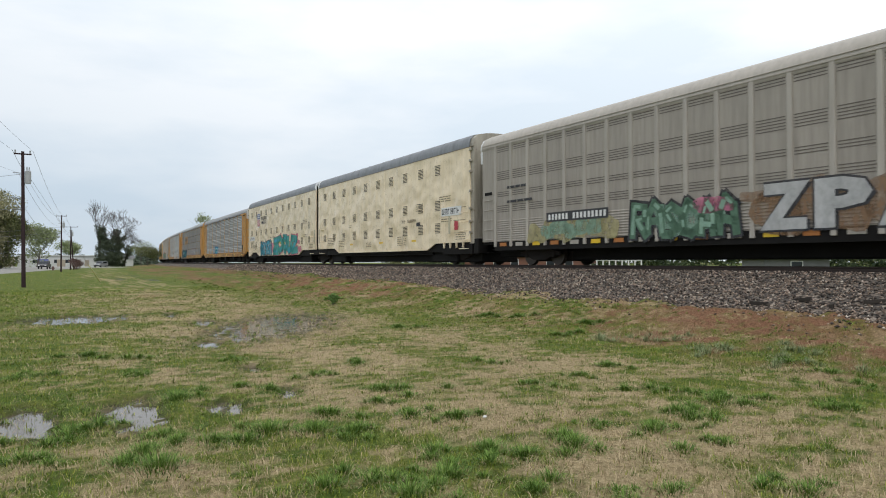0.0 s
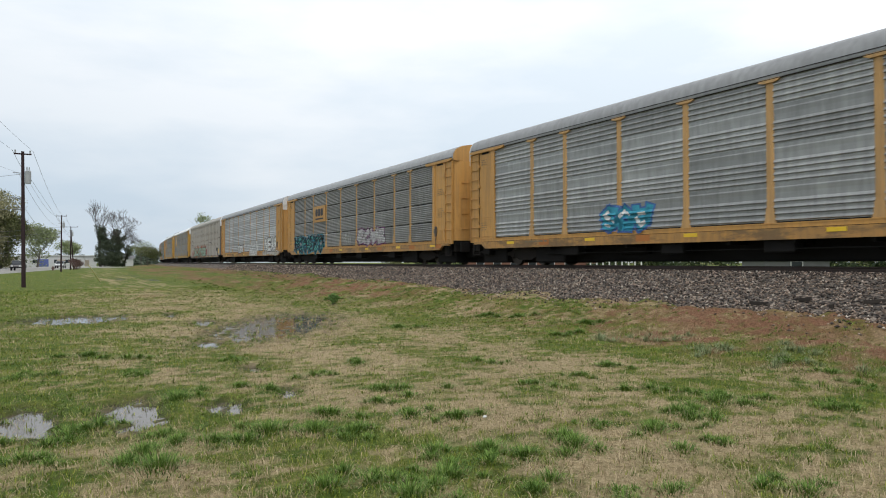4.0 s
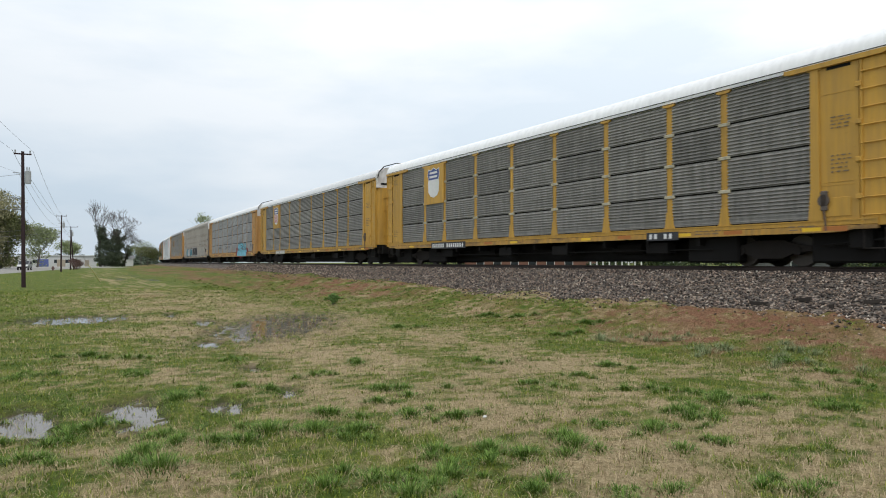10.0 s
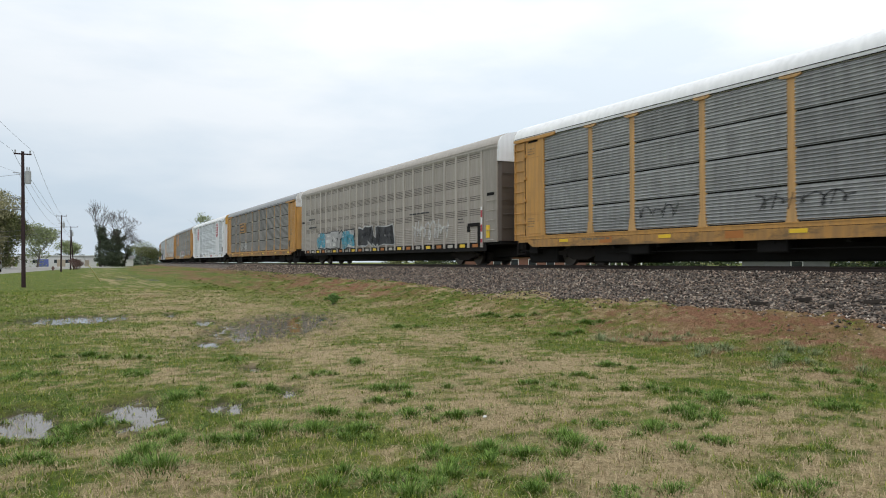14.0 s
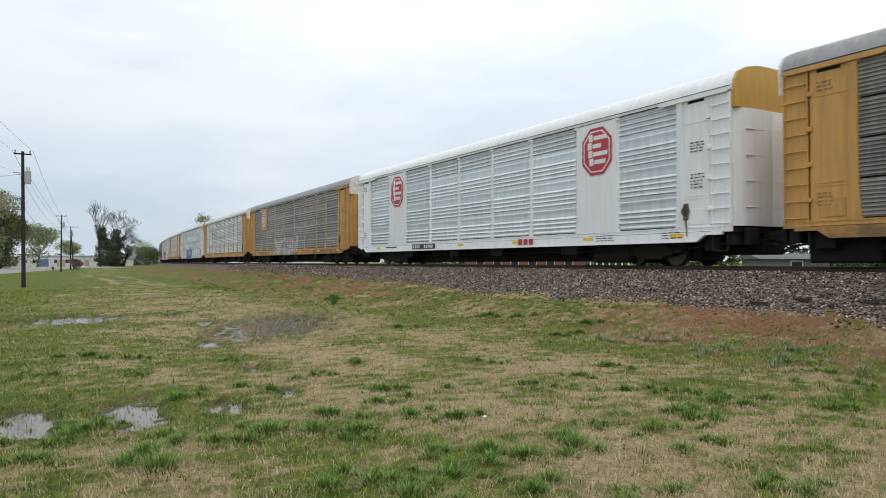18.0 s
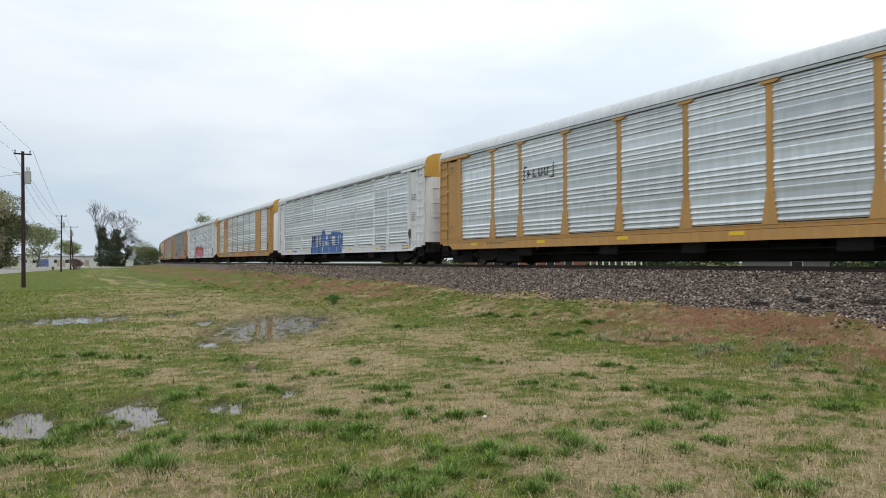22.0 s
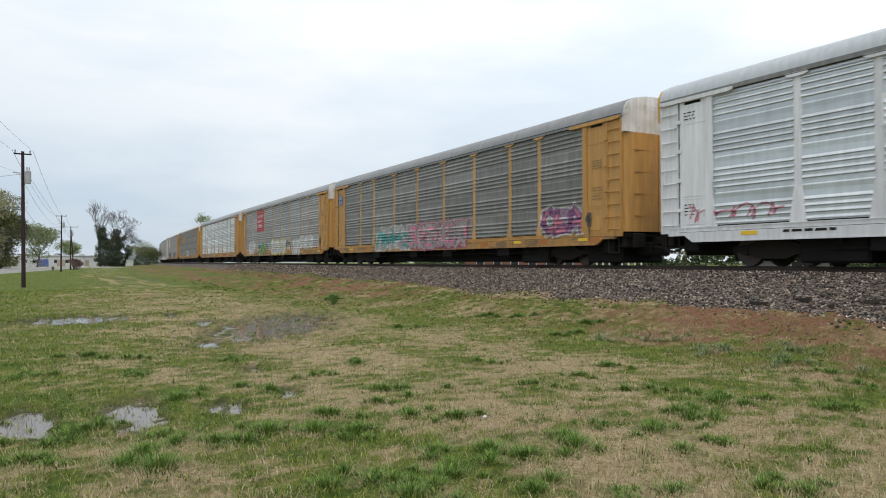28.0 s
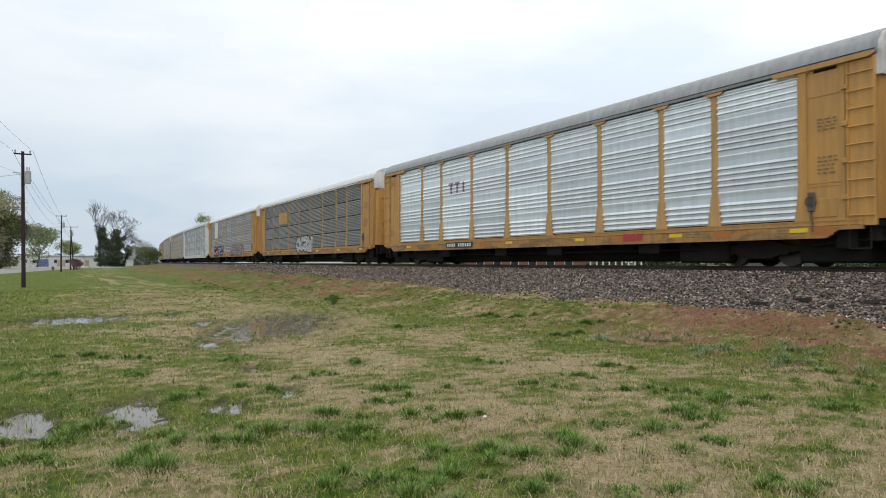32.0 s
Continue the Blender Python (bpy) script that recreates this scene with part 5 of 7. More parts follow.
    def under(sh):
        sh.box(-1.4, 1.4, -h + 0.2, h - 0.2, 0.95, 1.1)
        sh.box(-1.3, 1.3, -h + 4.3, h - 4.3, 0.5, 0.95)
        sh.box(-1.42, 1.3, -h + 1.4, h - 1.4, 0.62, 1.0)
        sh.box(-0.9, 0.9, -h + 3.2, h - 3.2, 0.14, 0.6, 0.05)
        for s in (-1, 1):
            sh.box(-1.2, 1.0, *sorted((s * (h - 4.6), s * (h - 2.0))), 0.12, 0.8, 0.06)
    part("underframe", shared("cream_under", BLACK, under), car, "black steel underframe")

    for end in (-1, 1):
        def rungs(sh, end=end):
            ya, yb = sorted((end * (h - 0.5), end * (h - 1.2)))
            sh.tube([(-1.5, ya, 0), (-1.6, ya, 0), (-1.6, yb, 0), (-1.5, yb, 0)], 0.018, 6)
        for i in range(5):
            part("rung", shared(("cream_rung", end), CREAM, rungs), car, at=(0, 0, 0.75 + i * 0.42))

    def leg(sh):
        sh.prism([(-0.07, 1.06), (0.07, 1.06), (0.04, 0.8), (-0.04, 0.8)], -1.52, -1.44, "x")
    def plate(sh):
        sh.prism([(0.0, 1.06), (1.5, 1.06), (1.3, 0.86), (0.75, 0.86), (0.55, 0.7), (0.0, 0.7)], -1.52, -1.46, "x")
    if first:
        for i in range(4):
            part("end_bracket", shared("cream_leg", CREAM, leg), car, at=(0, -h + 1.0 + i * 0.6, 0))
    else:
        ob = part("end_bracket", shared("cream_plate", CREAM, plate), car, at=(0, h, 0))
        ob.scale = (1, -1, 1)

    def fine(sh):
        r = random.Random(17)
        for y, z, w, q in ((-4.9, 2.75, 0.7, 4), (-7.6, 2.05, 1.0, 2), (-2.6, 1.0, 1.1, 5), (-7.4, 3.05, 1.1, 3), (1.8, 1.0, 0.8, 3), (6.4, 1.1, 1.0, 4), (-9.0, 1.15, 0.9, 3), (8.6, 1.25, 1.3, 5), (4.6, 2.3, 0.4, 2), (-1.2, 2.25, 0.35, 2)):
            bars(sh, y, z, w, 0.11 * q, q, -1.5375, r.randrange(99))
        for z in (1.5, 2.1, 2.7):
            sh.box(-1.542, -1.53, own * (h - 1.25) - 0.55, own * (h - 1.25) + 0.55, z, z + 0.02)
    part("fine_print", shared(("cream_print", first), FAINT, fine), car, "small faded stencilled lines")["kind"] = "stuff"

    def gear(sh):
        y0 = own * (h - 1.6)
        sh.box(-1.46, 1.3, y0 - 1.35, y0 + 1.35, 0.5, 1.04)
        sh.box(-1.0, 1.0, y0 - 1.5, y0 + 1.7, 0.12, 0.6, 0.04)
        sh.box(-1.45, -0.9, own * (h + 0.05) - 0.2, own * (h + 0.05) + 0.2, 0.5, 1.2, 0.03)
    part("bogie_bracket", shared(("cream_gear", first), BLACK, gear), car)

    # made-up black boxes that shut the bright gap above the shared bogie
    def cover(sh):
        ya, yb = sorted((-own * (h - 1.6), -own * (h + 0.27)))
        sh.box(-1.44, 1.44, ya, yb, 0.64, 1.04, 0.03)
        sh.box(-0.7, 0.7, ya, yb, 0.1, 0.7, 0.03)
    part("bogie_cover", shared(("cream_cover", first), BLACK, cover), car)
    def tan_edge(sh):
        sh.box(-1.548, -1.53, -0.08, 0.08, 1.5, 2.5)
    for y in (-own * (h - 0.28), own * (h - 2.2)):
        part("edge_strip", shared("cream_edge", WORN, tan_edge), car, "upright tan strip", at=(0, y, 0))

    def trim(sh):
        for y in (-4.6, -0.4, 4.2):
            sh.box(-1.535, -1.531, y - 0.25, y + 0.25, 1.2, 1.3)
    part("reflectors", shared("cream_reflect", LEMON, trim), car, "yellow reflector strips")
    return car


CARS = {}
J0, PITCH = -269.135, 28.6
SLACK = {2: 0.2, 3: 0.3, 4: 0.25, 6: 0.27, 7: 0.33, 8: 0.25, 12: 0.1, 13: 0.35, 14: 0.5, 15: 0.75, 16: 0.62, 17: 0.76, 18: 0.5, 19: 0.6, 20: 0.6, 21: 0.6, 22: 0.6}        # play in the couplers


def couple(k, car, at=None):
    """Give car its place in the train: metres behind the fixed mark, at 16 s."""
    CARS[k] = (car, J0 + PITCH * k + 14.8 + SLACK.get(k, 0.0) if at is None else at)
    return car


YL = "yellow auto rack car, "
couple(-1, tan_car("tan_auto_rack", "tan grey auto rack car with graffiti along its lower side"), J0 + 14.25 - 13.8)
couple(0, cream_unit("cream_auto_carrier", "tall cream auto carrier unit with slate roof and small vents", True), J0 + 14.25 + 11.05)
couple(1, cream_unit("cream_auto_carrier", "tall cream auto carrier unit with teal and pink graffiti", False), J0 + 14.25 + 11.05 + 21.75)
couple(2, rack_car("auto_rack", YL + "grey corrugated sides, small cyan graffito", YELLOW, GALV_GREY, GREY_ROOF, WHITE))
couple(3, rack_car("auto_rack", YL + "weathered sides, emblem panel, teal graffiti", YELLOW, GALV_WORN, GREY_ROOF, YELLOW, cap_z=5.0, line=LINED))
couple(4, rack_car("auto_rack", YL + "pale grey sides, white block graffiti", YELLOW, GALV_MID, GREY_ROOF, WHITE))
couple(5, tan_car("tan_auto_rack", "tan grey auto rack car with sea green block graffiti"))
couple(6, rack_car("auto_rack", YL + "dark weathered sides, shield emblem, pale roof", YELLOW_BRIGHT, GALV_OLD, PALE_ROOF, WHITE))
couple(7, rack_car("auto_rack", YL + "dark weathered sides, white roof, shield emblem", YELLOW_BRIGHT, GALV_OLD, PALE_ROOF, WHITE, hoop=True))
couple(8, rack_car("auto_rack", YL + "grey sides, white roof, blue block graffiti", YELLOW, GALV_GREY, PALE_ROOF, WHITE, line=LINED, hoop=True))
couple(9, tan_car("tan_auto_rack", "tan grey auto rack car with white and blue graffiti"))
couple(10, rack_car("auto_rack", YL + "dark brown weathered sides, white scrawls", YELLOW, GALV_OLD, GREY_ROOF, WHITE, clips=True))
couple(11, rack_car("white_auto_rack", "white auto rack car with bright sides and red octagon emblems", CLEAN_WHITE, GALV_NEW, PALE_ROOF, YELLOW_BRIGHT, solid=(1, 7)))
couple(12, rack_car("auto_rack", YL + "dark sides, shield emblem, white graffiti", YELLOW, GALV_WORN, GREY_ROOF, WHITE))
couple(13, rack_car("auto_rack", "pale orange auto rack car with bright galvanised sides", ORANGE, GALV_NEW, HAZE_ROOF, WHITE))
couple(14, rack_car("white_auto_rack", "white auto rack car with bright sides and blue graffiti", WHITE, GALV_NEW, HAZE_ROOF, YELLOW_BRIGHT))
couple(15, rack_car("auto_rack", "pale orange auto rack car with two solid side panels", ORANGE, GALV_NEW, HAZE_ROOF, YELLOW_BRIGHT, solid=(1, 7), leaf_mat=CLEAN_WHITE))
couple(16, rack_car("white_auto_rack", "white auto rack car with pink and red graffiti", WHITE, GALV_NEW, HAZE_ROOF, YELLOW_BRIGHT))
couple(17, rack_car("auto_rack", YL + "dark grey sides, teal and pink graffiti", YELLOW, GALV_WORN, GREY_ROOF, WHITE))
couple(18, rack_car("auto_rack", YL + "grey sides, red emblem panel, white graffiti", YELLOW, GALV_GREY, GREY_ROOF, WHITE))
couple(19, rack_car("auto_rack", YL + "bright new galvanised sides, grey roof", YELLOW, GALV_SHINE, GREY_ROOF, WHITE))
couple(20, rack_car("auto_rack", YL + "dark weathered sides, white roof", YELLOW, GALV_WORN, PALE_ROOF, WHITE, line=LINED))
couple(21, rack_car("auto_rack", YL + "grey sides, white roof, dark graffiti", YELLOW, GALV_GREY, PALE_ROOF, WHITE))
couple(22, rack_car("white_auto_rack", "white auto rack car with grey galvanised sides", WHITE, GALV_MID, HAZE_ROOF, YELLOW_BRIGHT))
couple(23, tan_car("tan_auto_rack", "tan grey auto rack car in the train's far part"))
couple(24, tan_car("tan_auto_rack", "tan grey auto rack car with faded white graffiti"))
couple(25, rack_car("auto_rack", YL + "grey corrugated sides and white roof", YELLOW, GALV_MID, PALE_ROOF, WHITE))
couple(26, tan_car("tan_auto_rack", "tan grey auto rack car far down the train"))
couple(27, tan_car("tan_auto_rack", "tan grey auto rack car at the train's far end"))
couple(28, rack_car("auto_rack", YL + "grey corrugated sides and grey roof", YELLOW, GALV_MID, GREY_ROOF, WHITE))


# ---------------------------------------------------------------- writing, emblems and graffiti on the cars
def surface(kind, posts, line):
    """The outline of a car's near side: how far out it stands at y, z."""
    def out(y, z):
        if kind == "tan":
            return 1.562
        if kind == "cream":
            return 1.5545
        if z < Z_SILL1 + 0.005:
            return 1.594
        if any(abs(y - p) < (0.13 if z > Z_SILL1 + 0.5 else 0.21) for p in posts) or abs(y) > 11.75:
            return 1.565 if abs(y) > 11.9 else 1.558 if z < Z_SILL1 + 0.86 else 1.525
        return (1.511 if line is LINED else 1.508) + corrugation(z, line)
    return out


def lay(name, car, faces, mat, kind, k=0, line=None, label="", lift=0.0):
    """Flat outlines (y to the left as read is positive, z up) cut along ridges and posts and laid on the car's side."""
    bm = bmesh.new()
    for ring in faces:
        vs = [bm.verts.new((0.0, y, z)) for y, z in ring]
        if len(vs) > 2:
            try:
                bm.faces.new(vs)
            except ValueError:
                pass
    bmesh.ops.triangulate(bm, faces=bm.faces[:])
    if kind == "rack":
        zs, ys = [v.co.z for v in bm.verts], [v.co.y for v in bm.verts]
        cuts = [Z_SILL1 - 0.004, Z_SILL1 + 0.012, Z_SILL1 + 0.85, Z_SILL1 + 0.87]
        for i in range(4):
            cuts += [Z_SILL1 + 0.01 + i * (BAND_H if line is BANDED else SHEET_H) + q[1] for q in line]
        for c in cuts:
            if min(zs) < c < max(zs):
                bmesh.ops.bisect_plane(bm, geom=bm.verts[:] + bm.edges[:] + bm.faces[:], plane_co=(0, 0, c), plane_no=(0, 0, 1), dist=1e-5)
        for p in POSTS:
            for d in (-0.215, -0.2, -0.135, -0.12, 0.12, 0.135, 0.2, 0.215):
                if min(ys) < p + d < max(ys):
                    bmesh.ops.bisect_plane(bm, geom=bm.verts[:] + bm.edges[:] + bm.faces[:], plane_co=(0, p + d, 0), plane_no=(0, 1, 0), dist=1e-5)
    out = surface(kind, POSTS, line)
    for v in bm.verts:
        v.co.x = -out(v.co.y, v.co.z) - lift
    me = bpy.data.meshes.new(name)
    bm.to_mesh(me)
    bm.free()
    me.materials.append(mat)
    return part(name, me, car, label)


def rect(y, z, w, h):
    return [(y, z), (y - w, z), (y - w, z + h), (y, z + h)]


def words(text, y, z, w, h, offset=0.0):
    """Letters as flat faces, fitted into a box; y is the left end as read."""
    vs, fs = GLYPHS[text, offset]
    return [[(y - vs[i][0] * w, z + vs[i][1] * h) for i in f] for f in fs]


def letter_bars(y, z, w, h, n, seed):
    """Upright and level bars in place of letters."""
    r, step, out = random.Random(seed), w / n, []
    for i in range(n):
        a = y - i * step
        out.append(rect(a, z, step * 0.22, h))
        out.append(rect(a - step * 0.24, z + h * r.choice((0.0, 0.4, 0.8)), step * r.uniform(0.3, 0.5), h * 0.2))
        if r.random() < 0.6:
            out.append(rect(a - step * 0.56, z, step * 0.2, h))
    return out


def blob(r, cy, cz, ry, rz, n=18, wob=0.22):
    a, b, c = r.uniform(0, 6.28), r.uniform(0, 6.28), r.uniform(0, 6.28)
    ring = []
    for i in range(n):
        q = math.tau * i / n
        m = 1 + wob * (0.6 * math.sin(2 * q + a) + 0.5 * math.sin(3 * q + b) + 0.3 * math.sin(5 * q + c))
        ring.append((cy + ry * m * math.copysign(abs(math.cos(q)) ** 0.7, math.cos(q)), cz + rz * m * math.copysign(abs(math.sin(q)) ** 0.7, math.sin(q))))
    return ring


def stroke(points, width):
    """A bent band along points."""
    out = []
    for (a, b), (c, d) in zip(points, points[1:]):
        n = math.hypot(c - a, d - b) or 1.0
        ox, oz = -(d - b) / n * width / 2, (c - a) / n * width / 2
        out.append([(a + ox, b + oz), (c + ox, d + oz), (c - ox, d - oz), (a - ox, b - oz)])
    return out


# bent strokes of spray painted forms, in a unit box
FORMS = [[[(0.15, 0.0), (0.2, 0.55), (0.45, 1.0), (0.75, 0.75), (0.85, 0.0)], [(0.25, 0.38), (0.8, 0.34)]],
         [[(0.85, 0.85), (0.45, 1.0), (0.12, 0.76), (0.5, 0.52), (0.88, 0.28), (0.55, 0.0), (0.1, 0.14)]],
         [[(0.12, 1.0), (0.18, 0.25), (0.5, 0.0), (0.82, 0.25), (0.88, 1.0)]],
         [[(0.2, 0.0), (0.15, 1.0)], [(0.15, 0.95), (0.75, 0.9), (0.8, 0.6), (0.2, 0.5)], [(0.3, 0.5), (0.9, 0.0)]],
         [[(0.9, 0.8), (0.5, 1.0), (0.12, 0.6), (0.2, 0.15), (0.6, 0.0), (0.9, 0.2)]],
         [[(0.15, 0.0), (0.12, 1.0)], [(0.15, 0.95), (0.85, 0.85)], [(0.18, 0.5), (0.75, 0.55)], [(0.15, 0.06), (0.9, 0.1)]],
         [[(0.1, 0.9), (0.9, 1.0), (0.15, 0.1), (0.9, 0.0)]],
         [[(0.5, 1.0), (0.14, 0.6), (0.3, 0.05), (0.75, 0.08), (0.88, 0.6), (0.5, 1.0)]]]


def thick(points, width):
    """A bent band whose pieces overlap at the bends."""
    out = []
    for (a, b), (c, d) in zip(points, points[1:]):
        n = math.hypot(c - a, d - b) or 1.0
        ux, uz = (c - a) / n, (d - b) / n
        e = width * 0.38
        ox, oz = -uz * width / 2, ux * width / 2
        a, b, c, d = a - ux * e, b - uz * e, c + ux * e, d + uz * e
        out.append([(a + ox, b + oz), (c + ox, d + oz), (c - ox, d - oz), (a - ox, b - oz)])
    return out


def bubble(k, y, z, w, h, fill, edge, accent=None, seed=1, count=None, outline=True):
    """A graffito of swelling bent forms that cannot be read: outline, body, shadow strokes and highlights."""
    r = random.Random(seed)
    car, kind, line = side_of(k)
    n = count or max(2, round(w / h * 1.35))
    step = w / n
    wide = min(step * 0.40, h * 0.33)
    lo, hi = z + wide * 0.55, z + h - wide * 0.55
    body, rim, ink, glint = [], [], [], []
    for i in range(n):
        flip, turn = r.random() < 0.35, r.random() < 0.4
        slant, drop, grow = r.uniform(-0.14, 0.14), r.uniform(-0.08, 0.06) * h, r.uniform(1.0, 1.22)
        for path in r.choice(FORMS):
            pts = []
            for u, v in path:
                u, v = (1 - u if flip else u) + r.uniform(-0.05, 0.05), (1 - v if turn else v) + r.uniform(-0.04, 0.04)
                pts.append((y - step * (i + 0.5 + (u - 0.5) * grow + slant * (v - 0.5)), min(max(lo + (hi - lo) * v + drop, lo), hi)))
            body += thick(pts, wide * r.uniform(0.9, 1.15))
            rim += thick(pts, wide + 0.16)
            ink += [[(a - 0.05, b - 0.07) for a, b in q] for q in thick(pts, wide * 1.0)]
            for a, b in zip(pts, pts[1:]):
                if r.random() < 0.55:
                    p, q = r.uniform(0.05, 0.4), r.uniform(0.55, 0.95)
                    glint += thick([(a[0] + (b[0] - a[0]) * p, a[1] + (b[1] - a[1]) * p), (a[0] + (b[0] - a[0]) * q, a[1] + (b[1] - a[1]) * q)], wide * r.uniform(0.25, 0.6))
    tone = FADED if k in (3, 12, 17, 21) else SPRAY
    g = lay("graffito", car, body, tone[fill], kind, k, line, fill + " spray painted graffito", 0.007)
    if outline:
        lay("outline", g, rim, tone[edge], kind, k, line, edge + " outline")
        lay("drop_shadow", g, ink, tone[edge], kind, k, line, edge + " strokes", 0.003)["kind"] = "stuff"
    if accent:
        lay("highlights", g, glint, SPRAY[accent], kind, k, line, accent + " highlights", 0.010)["kind"] = "stuff"
    return g


def blocks(text, y, z, w, h, grow=0.0, offset=0.05):
    """Letters as flat faces, each stretched to fill its own cell."""
    cells = [0.55 if c in "!1" else 1.0 for c in text]
    unit, out, u = w / sum(cells), [], 0.0
    for c, m in zip(text, cells):
        a = y - u * unit - 0.05 * unit
        out += words(c, a + grow, z - grow, m * unit * 0.92 + 2 * grow, h + 2 * grow, offset)
        u += m
    return out


def lettered(k, text, y, z, w, h, fill, edge, offset=0.05, name="graffito"):
    """A graffito whose letters can be read."""
    car, kind, line = side_of(k)
    g = lay(name, car, blocks(text, y, z, w, h, 0.0, offset), SPRAY[fill], kind, k, line, fill + " block letter graffito", 0.007)
    if edge:
        lay("outline", g, blocks(text, y, z, w, h, 0.06, 0.08), SPRAY[edge], kind, k, line, edge + " outline", 0.002)
        lay("drop_shadow", g, [[(a - 0.09, b - 0.05) for a, b in q] for q in blocks(text, y, z, w, h, 0.0, offset)], SPRAY[edge], kind, k, line, edge + " drop shadow", 0.0045)
    return g


def scrawl(k, y, z, w, h, colour, seed=1, loops=6, width=0.05):
    """Thin looping tag strokes that cannot be read."""
    r = random.Random(seed)
    car, kind, line = side_of(k)
    pts, fs = [], []
    for i in range(loops * 10):
        u = i / (loops * 10 - 1)
        pts.append((y - w * (u * 0.9 + 0.05 + 0.05 * math.sin(u * loops * 6.28)), z + h * (0.5 + 0.4 * math.sin(u * loops * 6.28 + 1.3) * (0.6 + 0.4 * math.sin(u * 9 + seed)))))
    fs = stroke(pts, width)
    for _ in range(loops):
        a = y - w * r.uniform(0.05, 0.9)
        fs += stroke([(a, z + h * r.uniform(0, 0.3)), (a - 0.15, z + h * r.uniform(0.7, 1.0))], width)
    return lay("tag", car, fs, FADED[colour], kind, k, line, colour + " scrawled tag", 0.006)


def patch(k, y, z, w, h, mat, name="painted_patch", label="", lift=0.003):
    car, kind, line = side_of(k)
    return lay(name, car, [rect(y, z, w, h)], mat, kind, k, line, label, lift)


def cloud(k, y, z, w, h, colour, seed=1, n=6, lift=0.002):
    r = random.Random(seed)
    car, kind, line = side_of(k)
    fs = [blob(r, y - w * (i + 0.5) / n, z + h * r.uniform(0.35, 0.65), w / n * r.uniform(0.6, 0.9), h * r.uniform(0.35, 0.5)) for i in range(n)]
    return lay("spray_cloud", car, fs, FADED[colour], kind, k, line, colour + " spray paint", lift)


def number_plate(k, y, z, w, h, back=INK, front=CHALK, lift=0.004):
    """A dark plate whose figures are plain bars."""
    car, kind, line = side_of(k)
    g = lay("marking_plate", car, [rect(y, z, w, h)], back, kind, k, line, "marking plate with plain bars", lift)
    r = random.Random(int(abs(y) * 100) + k)
    fs, u = [], 0.12
    while u < w - 0.2:
        m = 0.16 if abs(u - w * 0.4) > 0.15 else 0.0
        if m:
            fs.append(rect(y - u, z + h * 0.2, 0.12, h * 0.6))
        u += 0.2
    lay("bars", g, fs, front, kind, k, line, "", lift + 0.003)["kind"] = "stuff"
    return g


def side_of(k):
    car = CARS[k][0]
    name = car.name
    if name.startswith("tan"):
        return car, "tan", None
    if name.startswith("cream"):
        return car, "cream", None
    return car, "rack", LINED if k in LINED_CARS else BANDED


LINED_CARS = {3, 6, 7, 8, 10, 20}


def shield(parent, y, z, w, h, x, faded=False):
    """A railway shield: blue head with pale bars, red and white stripes below."""
    def at(u, v):
        return (y - u * w, z + v * h)
    outer = [(0.5, 0.0), (0.24, 0.06), (0.09, 0.2), (0.07, 0.45), (0.09, 0.6), (0.03, 0.78), (0.08, 0.97), (0.28, 0.92), (0.5, 1.0), (0.72, 0.92), (0.92, 0.97), (0.97, 0.78), (0.91, 0.6), (0.93, 0.45), (0.91, 0.2), (0.76, 0.06)]

    def slab(name, ring, mat, lo, hi, label=""):
        sh = Shape()
        sh.prism([at(*p) for p in ring], -x - hi, -x - lo, "x")
        return part(name, sh.mesh(name, mat), parent, label)
    s = slab("shield", outer, CHALK, 0.0, 0.008, "railway shield emblem in blue, white and red")
    head = [(0.115, 0.6), (0.065, 0.78), (0.105, 0.94), (0.28, 0.895), (0.5, 0.97), (0.72, 0.895), (0.895, 0.94), (0.935, 0.78), (0.885, 0.6)]
    parent = s
    slab("shield_head", head, BLUEMARK, 0.009, 0.013)
    for v in (0.66, 0.79):
        slab("bar", [(0.2, v), (0.8, v), (0.8, v + 0.07), (0.2, v + 0.07)], CHALK, 0.014, 0.017)
    if not faded:
        for i in range(5):
            u = 0.14 + i * 0.155
            lo = 0.04 + 0.1 * abs(u + 0.045 - 0.5)
            slab("stripe", [(u, lo + 0.05), (u + 0.085, lo + 0.05), (u + 0.085, 0.57), (u, 0.57)], STRIPE, 0.009, 0.013)


def emblem_plate(k, y, z, w, h, mat, label):
    sh = Shape()
    sh.box(-1.578, -1.545, y - w, y, z, z + h, 0.006)
    return part("emblem_panel", sh.mesh("emblem_panel", mat), CARS[k][0], label)


def mark(parent, ring, x, mat, name="mark", hi=0.006):
    sh = Shape()
    sh.prism(ring, -x - hi, -x, "x")
    return part(name, sh.mesh(name, mat), parent)


